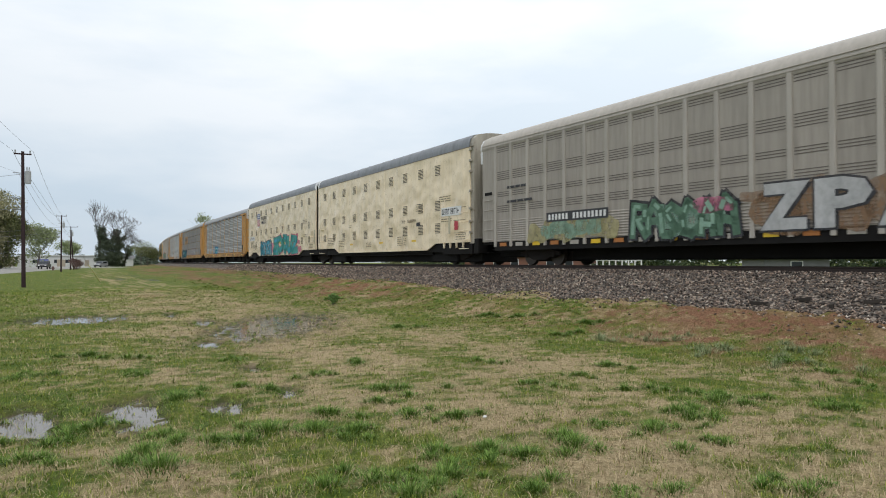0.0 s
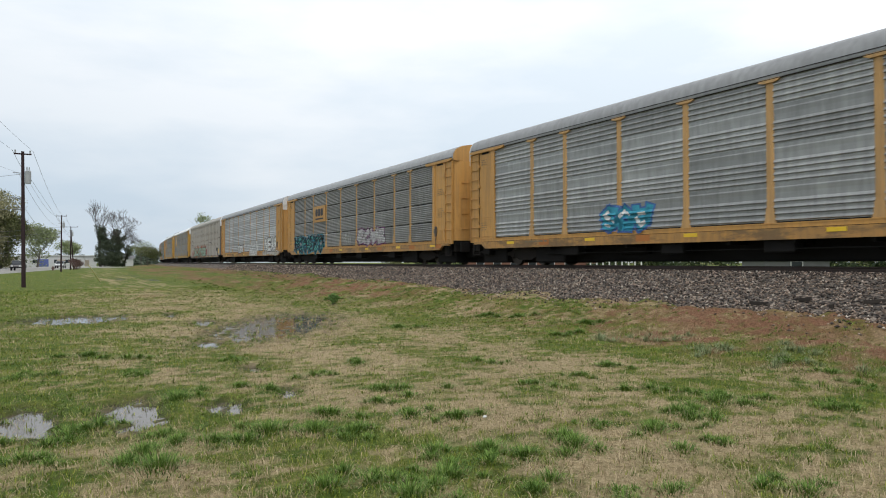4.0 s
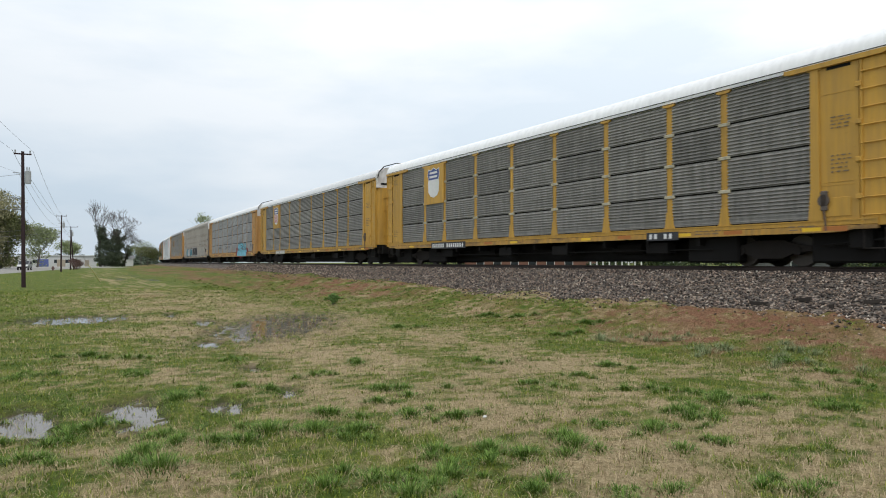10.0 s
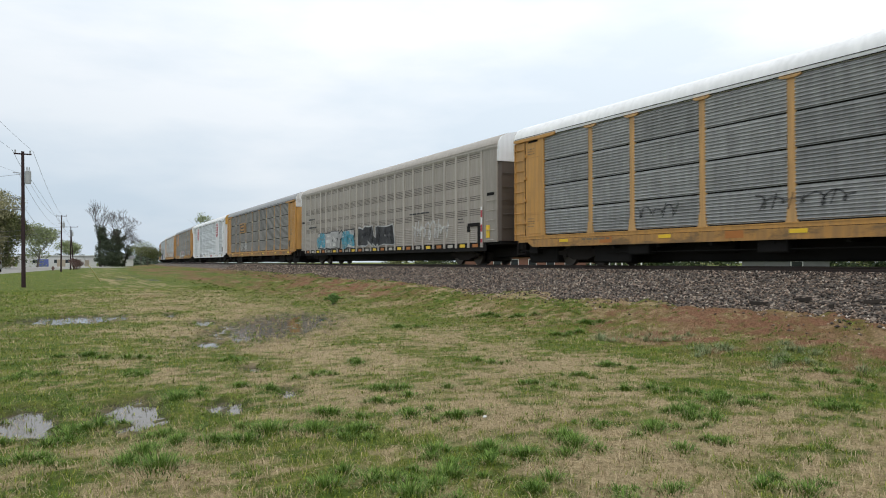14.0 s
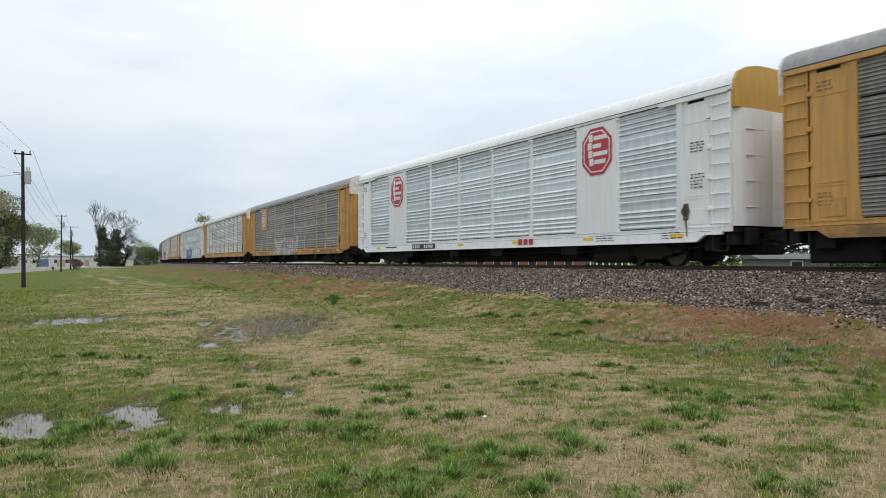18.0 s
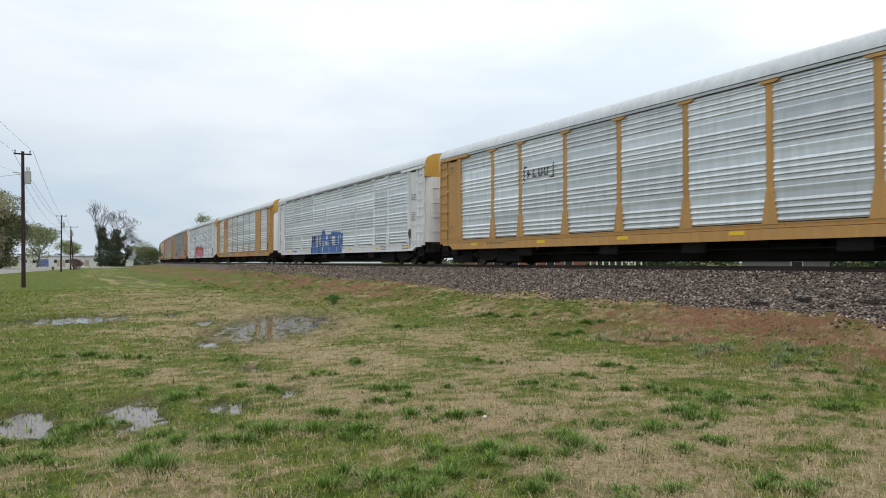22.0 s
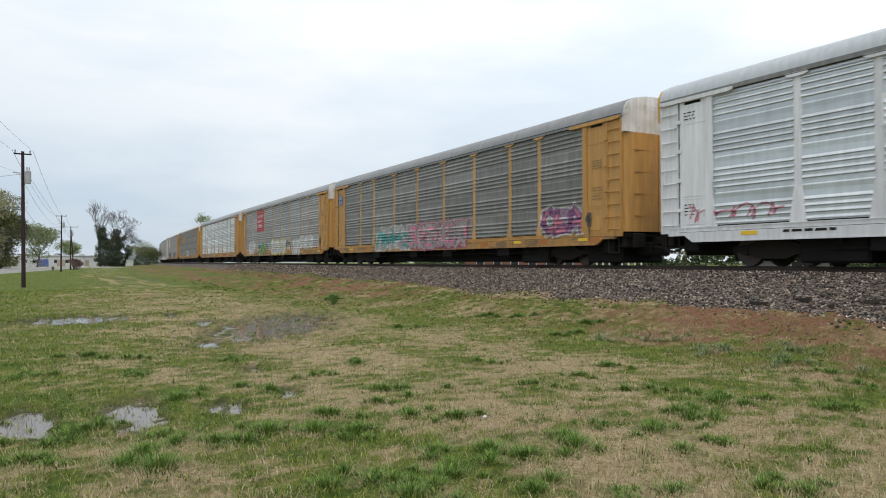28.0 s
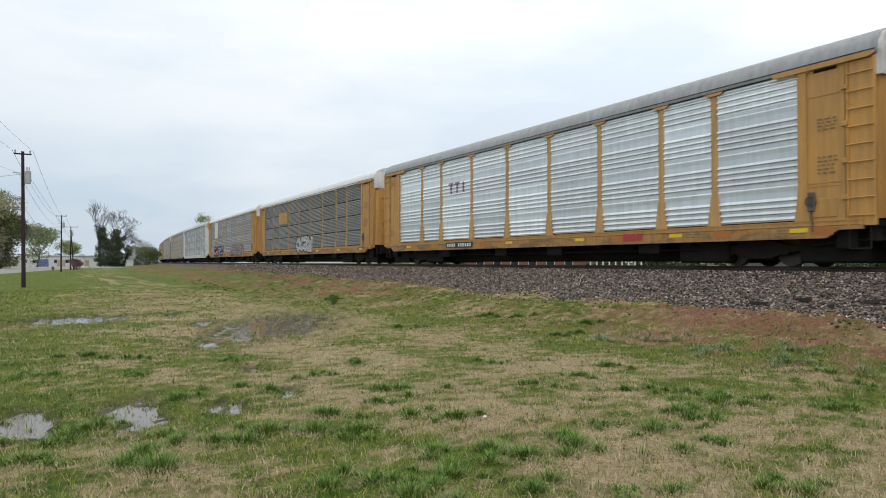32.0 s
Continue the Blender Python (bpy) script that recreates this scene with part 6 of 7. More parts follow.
def octagon(k, y, z, w, h):
    c = [(0.28, 0), (0.72, 0), (1, 0.25), (1, 0.75), (0.72, 1), (0.28, 1), (0, 0.75), (0, 0.25)]
    car = CARS[k][0]
    a = mark(car, [(y - u * w, z + v * h) for u, v in c], 1.574, REDMARK, "octagon_emblem")
    a["label"] = "red octagon emblem with white bars"
    mark(a, [(y - (0.06 + 0.88 * u) * w, z + (0.06 + 0.88 * v) * h) for u, v in c], 1.5805, CHALK, "rim", 0.003)
    mark(a, [(y - (0.09 + 0.82 * u) * w, z + (0.09 + 0.82 * v) * h) for u, v in c], 1.584, REDMARK, "field", 0.003)
    for i, (u0, u1) in enumerate(((0.24, 0.84), (0.2, 0.66), (0.22, 0.86), (0.26, 0.8))):
        v = 0.72 - i * 0.17
        mark(a, rect(y - u0 * w, z + v * h, 0.14 * w, 0.15 * h), 1.588, CHALK, "bar", 0.003)
        mark(a, rect(y - (u0 + 0.17) * w, z + (v + 0.02) * h, (u1 - u0 - 0.17) * w, 0.09 * h), 1.588, CHALK, "bar", 0.003)


# tan car that leads
lead = CARS[-1][0]
cloud(-1, 10.07, 0.9, 4.76, 0.85, "straw", 3, 9)
cloud(-1, 9.2, 1.0, 3.2, 0.7, "sea", 4, 5, 0.004)
number_plate(-1, 8.97, 1.67, 3.35, 0.36, lift=0.008)
bubble(-1, 4.54, 0.84, 4.02, 1.31, "moss", "black", "sea", 11, 6)
cloud(-1, 1.9, 1.6, 1.1, 0.5, "pink", 13, 2, 0.007)
cloud(-1, -0.2, 0.95, 5.6, 1.3, "brown", 14, 6, 0.0)
cloud(-1, 3.4, 1.1, 2.2, 0.8, "sea", 5, 4, 0.006)
cloud(-1, 0.25, 1.7, 1.0, 0.4, "brown", 6, 2, 0.001)
lettered(-1, "ZPA", -0.09, 0.98, 4.6, 1.25, "silver", "black")
# cream units
lay("mark_plate", CARS[0][0], [rect(-7.63, 2.36, 1.9, 0.42)], CHALK, "cream", 0, None, "white plate with a dark mark")
lay("vehicle_mark", CARS[0][0], letter_bars(-7.7, 2.44, 1.7, 0.27, 6, 3), INK, "cream", 0, None, "dark mark as bars", 0.004)
lay("dark_label", CARS[0][0], [rect(-4.95, 2.0, 0.42, 0.2)], INK, "cream", 0, None, "small dark label")
lay("red_label", CARS[0][0], [rect(-8.9, 1.65, 0.32, 0.42)], REDMARK, "cream", 0, None, "small red label", 0.004)
shield(CARS[1][0], 7.1, 3.36, 1.28, 1.41, 1.545)
lay("slogan", CARS[1][0], words("BUILDING", 5.46, 4.04, 1.9, 0.33, 0.02), INK, "cream", 1, None, "black slogan lettering")
lay("slogan", CARS[1][0], words("AMERICA", 5.46, 3.66, 1.82, 0.33, 0.02), INK, "cream", 1, None, "black slogan lettering")
lay("mark_plate", CARS[1][0], [rect(9.95, 2.2, 2.0, 0.4)], CHALK, "cream", 1, None, "white plate with a dark mark")
lay("vehicle_mark", CARS[1][0], letter_bars(9.85, 2.27, 1.75, 0.26, 6, 5), INK, "cream", 1, None, "dark mark as bars", 0.004)
for k, y in ((1, 2.2), (0, -3.2)):
    lay("vehicle_mark", CARS[k][0], letter_bars(y, 2.24, 0.5, 0.16, 3, 7) + letter_bars(y - 0.7, 2.24, 1.0, 0.16, 6, 8), FAINT, "cream", k, None, "black stencilled mark")
bubble(1, 5.63, 0.74, 3.87, 1.35, "cyan", "black", "silver", 21, 5)
r_ = random.Random(22)
for y, z, w, h in ((2.0, 0.85, 1.6, 0.9), (-5.4, 0.95, 1.6, 0.5), (-5.2, 1.5, 1.5, 0.4), (-4.9, 1.95, 1.2, 0.45)):
    cloud(1, y, z, w, h, "pink", int(y * 10), 3)
bubble(1, 0.9, 0.74, 6.9, 1.75, "teal", "rose", "cyan", 23, 5)
cloud(1, -0.9, 1.5, 1.5, 0.7, "yellow", 24, 2, 0.006)
cloud(1, -3.6, 1.0, 1.2, 1.0, "sea", 25, 2, 0.006)
# yellow and white racks
bubble(2, 5.0, 1.15, 2.2, 0.9, "cyan", "blue", "white", 31, 3)
emb = emblem_plate(3, 6.85, 3.02, 2.6, 1.16, YELLOW, "yellow panel with a dark railway emblem")
for i in range(3):
    mark(emb, [(6.35 - i * 0.56 - u, 3.45 + v) for u, v in ((0.06, 0), (0.42, 0), (0.48, 0.1), (0.48, 0.42), (0.42, 0.52), (0.06, 0.52), (0, 0.42), (0, 0.1))], 1.586, INK, "mark")
mark(emb, rect(6.35, 3.2, 1.65, 0.1), 1.586, INK, "bar")
bubble(3, 11.5, 0.74, 6.75, 1.4, "black", "cyan", "teal", 32, 7)
scrawl(3, 10.0, 1.9, 6.0, 0.5, "silver", 33, 7, 0.04)
scrawl(3, 4.2, 1.2, 2.3, 1.1, "silver", 34, 3, 0.05)
scrawl(3, 1.1, 1.2, 1.7, 0.9, "white", 35, 5, 0.06)
bubble(3, -1.68, 1.16, 4.0, 1.05, "white", "plum", "silver", 36, 4)
cloud(4, -6.9, 0.74, 5.6, 0.42, "white", 41, 7)
lettered(4, "NEAR", -7.4, 1.1, 4.6, 1.2, "white", "black")
patch(4, -1.4, 0.76, 3.3, 1.2, FADED["white"], "white_block", "faded white paint block", 0.002)
bubble(4, -1.69, 0.85, 3.02, 1.2, "silver", "white", "white", 42, 3)
bubble(4, 4.04, 1.1, 2.4, 0.85, "white", "black", "silver", 43, 3)
scrawl(4, 1.2, 1.3, 2.0, 0.9, "silver", 44, 4, 0.05)
for i, y in enumerate((7.9, 5.6, 3.6, 1.9, 0.6, -0.7, -1.7)):
    cloud(5, y, 1.15 + 0.35 * (i % 2), 0.8, 1.0, "orange", 51 + i, 2, 0.0)
cloud(5, 9.5, 0.85, 12.2, 1.5, "orange", 55, 22, -0.002)
lettered(5, "ZHUCH!THRE1!", 9.37, 0.98, 11.9, 1.12, "sea", "black")
cloud(5, -2.5, 1.05, 1.0, 0.75, "red", 52, 2, 0.004)
scrawl(5, -2.55, 1.2, 0.8, 0.5, "white", 53, 2, 0.05)
cloud(5, 10.75, 1.05, 1.0, 0.6, "red", 54, 2, 0.004)
for y in (9.15, 8.1, 6.84, 5.64, 4.46, 1.9, 0.7):
    car5, kind5, line5 = side_of(5)
    lay("worn_patch", car5, [blob(random.Random(int(y * 100)), y - 0.25, 4.4, 0.22, 0.17, 12, 0.35)], FADED["silver"], "tan", 5, None, "faded white spot", -0.03)
for k, y in ((6, 9.0), (7, 9.01), (12, 8.97)):
    pl = emblem_plate(k, y, 3.05, 2.0, 1.98, YELLOW_BRIGHT if k != 12 else YELLOW, "yellow panel carrying a shield emblem")
    shield(pl, y - 0.36, 3.36, 1.3, 1.52, 1.586, k == 6)
number_plate(6, 8.2, 0.78, 3.25, 0.31)
number_plate(6, -6.1, 0.8, 1.3, 0.26)
number_plate(7, 8.06, 0.81, 2.81, 0.3, TAN_POST)
cloud(8, -4.0, 0.75, 5.4, 1.0, "red", 80, 6, 0.001)
patch(8, -4.5, 0.76, 4.6, 0.62, SPRAY["sky"], "graffito", "light blue block", 0.005)
lettered(8, "MENA", -4.65, 1.36, 4.3, 0.72, "sky", "black")
scrawl(8, 6.97, 1.5, 2.0, 0.5, "black", 82, 4, 0.05)
scrawl(8, 2.6, 1.5, 3.0, 0.5, "black", 83, 5, 0.05)
scrawl(8, -10.6, 1.4, 1.6, 0.7, "black", 84, 3, 0.06)
bubble(9, 9.4, 1.0, 6.6, 1.2, "silver", "black", "white", 90, 5)
cloud(9, 9.6, 1.0, 1.5, 1.1, "cyan", 94, 2, 0.012)
cloud(9, 4.6, 1.0, 1.9, 1.1, "cyan", 95, 2, 0.012)
bubble(9, 1.9, 1.1, 5.0, 1.2, "black", "silver", None, 93, 5)
scrawl(9, -5.3, 1.13, 4.4, 1.2, "white", 91, 7, 0.11)
for i in range(5):
    patch(9, -12.3, 1.0 + i * 0.32, 0.13, 0.16, REDMARK if i % 2 == 0 else CHALK, "marker_stripe", "red and white marker", 0.02)
    patch(9, -12.3, 1.16 + i * 0.32, 0.13, 0.16, CHALK if i % 2 == 0 else REDMARK, "marker_stripe", "red and white marker", 0.02)
emb = emblem_plate(10, 6.8, 3.15, 2.5, 1.0, YELLOW, "yellow panel with a dark looping emblem")
for ring in stroke([(6.4, 3.98), (6.55, 3.85), (6.55, 3.45), (6.4, 3.32), (4.75, 3.32), (4.6, 3.45), (4.6, 3.85), (4.75, 3.98), (6.4, 3.98)], 0.12) + stroke([(6.2, 3.65), (4.95, 3.65)], 0.16):
    mark(emb, ring, 1.586, INK)
scrawl(10, 6.8, 1.25, 3.5, 0.95, "white", 101, 8, 0.09)
cloud(10, 6.3, 1.25, 2.4, 0.8, "silver", 102, 5)
octagon(11, 8.72, 3.2, 1.5, 1.67)
octagon(11, -7.3, 3.2, 1.5, 1.67)
number_plate(11, 6.09, 0.8, 2.5, 0.26)
lay("red_mark", CARS[11][0], [rect(-3.4 - i * 0.36, 0.82, 0.28, 0.24) for i in range(3)], REDMARK, "rack", 11, BANDED, "red lettering as bars", 0.004)
cloud(12, 4.6, 0.76, 7.0, 1.3, "white", 120, 9, 0.0)
bubble(12, 4.5, 0.78, 3.3, 1.25, "white", "straw", "brown", 121, 4)
bubble(12, 1.3, 0.78, 3.2, 1.35, "white", "silver", "rose", 122, 4)
lay("bracket_mark", CARS[13][0], letter_bars(6.5, 3.52, 1.4, 0.32, 4, 13) + [rect(6.75, 3.4, 0.06, 0.6), rect(6.75, 3.95, 0.2, 0.06), rect(4.9, 3.4, 0.06, 0.6), rect(5.1, 3.4, 0.2, 0.06)], INK, "rack", 13, BANDED, "black emblem as bars", 0.006)
patch(14, 4.4, 0.76, 6.27, 1.3, SPRAY["blue"], "graffito", "blue painted block", 0.003)
car14, kind14, line14 = side_of(14)
lay("graffito", car14, [blob(random.Random(5), 1.95, 1.95, 0.42, 0.42), blob(random.Random(6), -0.6, 2.0, 1.1, 0.2)], SPRAY["blue"], kind14, 14, line14, "blue spray painted swelling", 0.004)
lay("letter_stroke", car14, [rect(3.45, 1.2, 0.34, 0.8), rect(2.78, 1.3, 0.26, 0.72), rect(2.05, 0.82, 0.2, 0.8), rect(1.5, 1.3, 0.75, 0.28), rect(1.25, 1.7, 0.28, 0.3), rect(0.2, 1.28, 0.68, 0.62), rect(-1.0, 1.3, 0.26, 0.68), rect(0.6, 0.8, 0.1, 0.4), rect(-0.9, 0.8, 0.1, 0.4)], SPRAY["silver"], kind14, 14, line14, "pale letter strokes", 0.009)["kind"] = "stuff"
lay("outline", car14, [rect(4.5, 0.78, 0.2, 1.3), rect(4.3, 1.6, 0.5, 0.4)] + thick([(3.0, 2.0), (2.9, 1.5), (2.75, 0.8)], 0.12) + thick([(2.45, 2.05), (2.4, 1.4)], 0.09), SPRAY["black"], kind14, 14, line14, "black outline", 0.012)["kind"] = "stuff"
for ring in stroke([(8.65, 4.7), (8.75, 4.6), (8.75, 4.2), (8.65, 4.1), (7.4, 4.1), (7.3, 4.2), (7.3, 4.6), (7.4, 4.7), (8.65, 4.7)], 0.09) + stroke([(8.5, 4.4), (7.55, 4.4)], 0.13):
    mark(CARS[15][0], ring, 1.574, REDMARK)
lay("red_mark", CARS[15][0], [rect(-3.4 - i * 0.36, 0.82, 0.28, 0.24) for i in range(3)], REDMARK, "rack", 15, BANDED, "red lettering as bars", 0.004)
number_plate(15, 6.0, 0.8, 2.2, 0.26)
patch(16, 6.95, 3.3, 2.6, 0.78, WHITE, "name_panel", "white name panel", 0.002)
lay("name_mark", CARS[16][0], [rect(6.7, 3.66, 0.8, 0.05)] + [rect(5.9 - i * 0.3, 3.5, 0.22, 0.3) for i in range(2)] + [rect(5.2, 3.5 + i * 0.13, 0.75, 0.08) for i in range(3)], INK, "rack", 16, BANDED, "black emblem as bars", 0.006)
cloud(16, 5.4, 0.76, 8.8, 1.6, "pink", 160, 10, 0.001)
bubble(16, 5.2, 0.9, 8.6, 1.35, "pink", "white", "rose", 161, 8)
cloud(16, 4.4, 1.7, 3.2, 0.5, "orange", 162, 5, 0.012)
cloud(16, 0.2, 1.8, 3.6, 0.45, "orange", 163, 5, 0.012)
scrawl(16, 5.0, 1.75, 8.2, 0.75, "teal", 164, 9, 0.09)
scrawl(16, 12.6, 1.25, 3.4, 0.6, "rose", 165, 5, 0.06)
GALV_CIRCLE = plain("faded_blue_grey_emblem", (0.30, 0.36, 0.46), 0.6)
ring0 = [(math.cos(math.tau * i / 20), math.sin(math.tau * i / 20)) for i in range(20)]
cm = mark(CARS[17][0], [(12.3 + 0.34 * a, 4.22 + 0.38 * b) for a, b in ring0], 1.55, BLUEMARK, "round_emblem")
mark(cm, [(12.3 + 0.27 * a, 4.22 + 0.31 * b) for a, b in ring0], 1.557, GALV_CIRCLE, "disc", 0.002)
mark(cm, rect(12.53, 4.17, 0.46, 0.1), 1.560, BLUEMARK, "bar", 0.003)
mark(cm, rect(12.35, 3.96, 0.1, 0.52), 1.5635, BLUEMARK, "bar", 0.002)
bubble(17, 6.55, 0.8, 4.27, 1.4, "silver", "white", "teal", 171, 4)
cloud(17, 5.9, 1.3, 2.6, 0.4, "teal", 172, 4, 0.012)
bubble(17, 2.5, 0.78, 6.1, 1.4, "silver", "rose", "pink", 173, 6)
cloud(17, 2.0, 0.76, 5.0, 0.5, "plum", 174, 7, 0.001)
bubble(17, -9.2, 1.1, 2.3, 1.15, "plum", "white", "rose", 175, 3)
rp = patch(18, 6.98, 3.02, 2.6, 1.98, REDMARK, "emblem_panel", "red panel with white lettering bars", 0.002)
lay("bars", rp, [q for z_, n_, w_ in ((4.3, 8, 2.1), (3.86, 7, 1.7), (3.42, 7, 1.75)) for q in letter_bars(6.75, z_, w_, 0.24, n_, n_ + int(z_ * 10))], CHALK, "rack", 18, BANDED, "", 0.007)["kind"] = "stuff"
bubble(18, 10.06, 0.85, 2.28, 1.35, "white", "silver", "silver", 181, 2)
cloud(18, 6.35, 0.9, 3.3, 1.0, "teal", 182, 5)
cloud(18, 5.6, 0.95, 2.0, 0.8, "lime", 183, 3, 0.004)
bubble(18, 1.45, 0.79, 4.33, 1.3, "white", "yellow", "silver", 184, 4)
scrawl(18, -2.5, 1.35, 1.8, 0.6, "black", 185, 4, 0.09)
bubble(18, -4.9, 0.76, 2.2, 1.25, "white", "silver", "silver", 186, 3)
bubble(18, -7.1, 1.16, 2.9, 1.05, "white", "silver", "silver", 187, 3)
for i in range(104):
    y_ = 11.5 - i * 0.22
    if abs(y_ - 8.9) > 1.3 and abs(y_ - 4.5) > 1.7 and not -3.0 < y_ < 1.6:
        patch(18, y_, 1.2, 0.22, 0.13, REDMARK if i % 2 == 0 else CHALK, "marker_stripe", "red and white marker tape", 0.004)
lay("name_mark", CARS[19][0], [rect(6.1 - i * 0.56, 3.4, 0.14, 0.5) for i in range(3)] + [rect(6.25 - i * 0.56, 3.82, 0.44, 0.12) for i in range(2)], SPRAY["plum"], "rack", 19, BANDED, "dark red emblem as bars", 0.006)
number_plate(19, 6.4, 0.8, 2.4, 0.26)
lay("red_mark", CARS[19][0], [rect(-5.4 - i * 0.3, 0.82, 0.24, 0.24) for i in range(3)], REDMARK, "rack", 19, BANDED, "red lettering as bars", 0.004)
emblem_plate(20, 6.8, 3.3, 2.4, 0.95, YELLOW, "yellow emblem panel")
bubble(20, 1.9, 0.85, 3.9, 1.3, "white", "black", "silver", 201, 4)
emblem_plate(21, 8.9, 3.05, 1.9, 1.95, WHITE, "white emblem panel")
bubble(21, 9.4, 0.85, 6.0, 1.2, "plum", "black", "silver", 211, 6)
bubble(21, -1.0, 0.85, 7.0, 1.1, "silver", "black", "rose", 212, 6)
bubble(24, 3.0, 0.85, 4.0, 1.1, "white", "black", "cyan", 241, 4)


# ---------------------------------------------------------------- trees
BARK = plain("grey_bark", (0.14, 0.12, 0.105), 0.9)


def leaf_material(name, stops):
    m, n, l, b = material(name, 0.65)
    b.inputs["Specular IOR Level"].default_value = 0.2
    ge = n.new("ShaderNodeNewGeometry")
    l.new(ramp(n, l, ge.outputs["Random Per Island"], stops), b.inputs["Base Color"])
    return m


# evergreen leaves are lightened: the haze before them is in their colour
LEAF_HAZED = leaf_material("hazed_evergreen_leaf", [(0.0, (0.15, 0.15, 0.085)), (1.0, (0.38, 0.355, 0.19))])
LEAF_OLIVE = leaf_material("olive_leaf", [(0.0, (0.07, 0.085, 0.035)), (1.0, (0.20, 0.21, 0.085))])
# spring leaves likewise paled for haze
LEAF_SPRING = leaf_material("hazed_spring_leaf", [(0.0, (0.15, 0.19, 0.085)), (1.0, (0.34, 0.38, 0.2))])
LEAF_IVY = leaf_material("ivy_leaf", [(0.0, (0.045, 0.062, 0.042)), (1.0, (0.12, 0.145, 0.085))])
LEAF_HEDGE = leaf_material("dark_hedge_leaf", [(0.0, (0.016, 0.028, 0.012)), (1.0, (0.06, 0.085, 0.03))])
# far leaves carry the haze of distance in their colour
LEAF_BLUE = leaf_material("hazy_far_leaf", [(0.0, (0.06, 0.08, 0.06)), (1.0, (0.14, 0.17, 0.12))])


def limbs(seed, height, radius, spread, levels=4, split=3, lean=0.25, up=0.3):
    """Branching limbs: list of (from, to, r0, r1), and the twig ends."""
    r = random.Random(seed)
    out, tips = [], []

    def grow(p, d, length, rad, level):
        q, k = p, 3 if level < 2 else 2
        for _ in range(k):
            d = (d + Vector((r.uniform(-1, 1), r.uniform(-1, 1), r.uniform(-0.3, 0.6))) * 0.16).normalized()
            e = q + d * length / k
            out.append((q, e, rad, rad * 0.86))
            q, rad = e, rad * 0.86
        tips.append((q, level))
        if level >= levels:
            return
        for i in range(split + (1 if level == 0 else 0)):
            a = math.tau * (i + r.random() * 0.7) / split
            side = Vector((math.cos(a), math.sin(a), up))
            nd = (d * (1 - spread) + side * spread).normalized()
            grow(q if i < 2 else p + (q - p) * r.uniform(0.45, 0.95), nd, length * r.uniform(0.6, 0.82), rad * r.uniform(0.5, 0.68), level + 1)
    grow(Vector((0, 0, -0.2)), Vector((r.uniform(-lean, lean), r.uniform(-lean, lean), 1)).normalized(), height, radius, 0)
    return out, tips


def leaves(points, n, radius, size, seed, name, mat):
    """Many small four-cornered leaves in uneven clumps round the points."""
    r = np.random.RandomState(seed)
    c = np.array(points)
    pick = r.randint(0, len(c), n)
    off = r.normal(0, 1, (n, 3))
    off *= (radius * r.uniform(0.2, 1.0, n) ** 0.5 / np.maximum(0.3, np.linalg.norm(off, axis=1)))[:, None]
    p = c[pick] + off * np.array([1, 1, 0.8])
    a = r.normal(0, 1, (n, 3))
    a /= np.linalg.norm(a, axis=1)[:, None]
    b = np.cross(a, r.normal(0, 1, (n, 3)))
    b /= np.linalg.norm(b, axis=1)[:, None]
    s = (size * r.uniform(0.5, 1.4, n))[:, None]
    v = np.stack([p - a * s, p - b * s * 0.6, p + a * s, p + b * s * 0.6], 1).reshape(-1, 3)
    return mesh_from_arrays(name, v, np.arange(4 * n).reshape(-1, 4), mat)


def tree(name, label, at, height, radius, mat, n, clump, size, seed, spread=0.5, levels=4, low=0.0, stretch=(1, 1, 1), min_level=2, skirt=0):
    t = thing(name, label, "tree", at=at)
    seg, tips = limbs(seed, height * 0.36, radius, spread, levels)
    sh = Shape()
    for a, b, ra, rb in seg:
        sh.rod(a, b, max(ra, 0.012), max(rb, 0.01), 6)
    part("trunk", sh.mesh("trunk", BARK), t)
    pts = [tuple(p[i] * stretch[i] for i in range(3)) for p, lv in tips if lv >= min_level and p.z > low]
    rq = random.Random(seed)
    wide = height * 0.3 * stretch[0]
    for _ in range(skirt):
        a, q = rq.uniform(0, math.tau), rq.uniform(0.3, 1.0)
        pts.append((wide * q * math.cos(a), wide * q * math.sin(a), rq.uniform(0.06, 0.6) * height))
    part("crown", leaves(pts, n, clump, size, seed, "crown", mat), t)
    return t


DEAD_BARK = plain("dark_wet_bark", (0.075, 0.062, 0.055), 0.9)


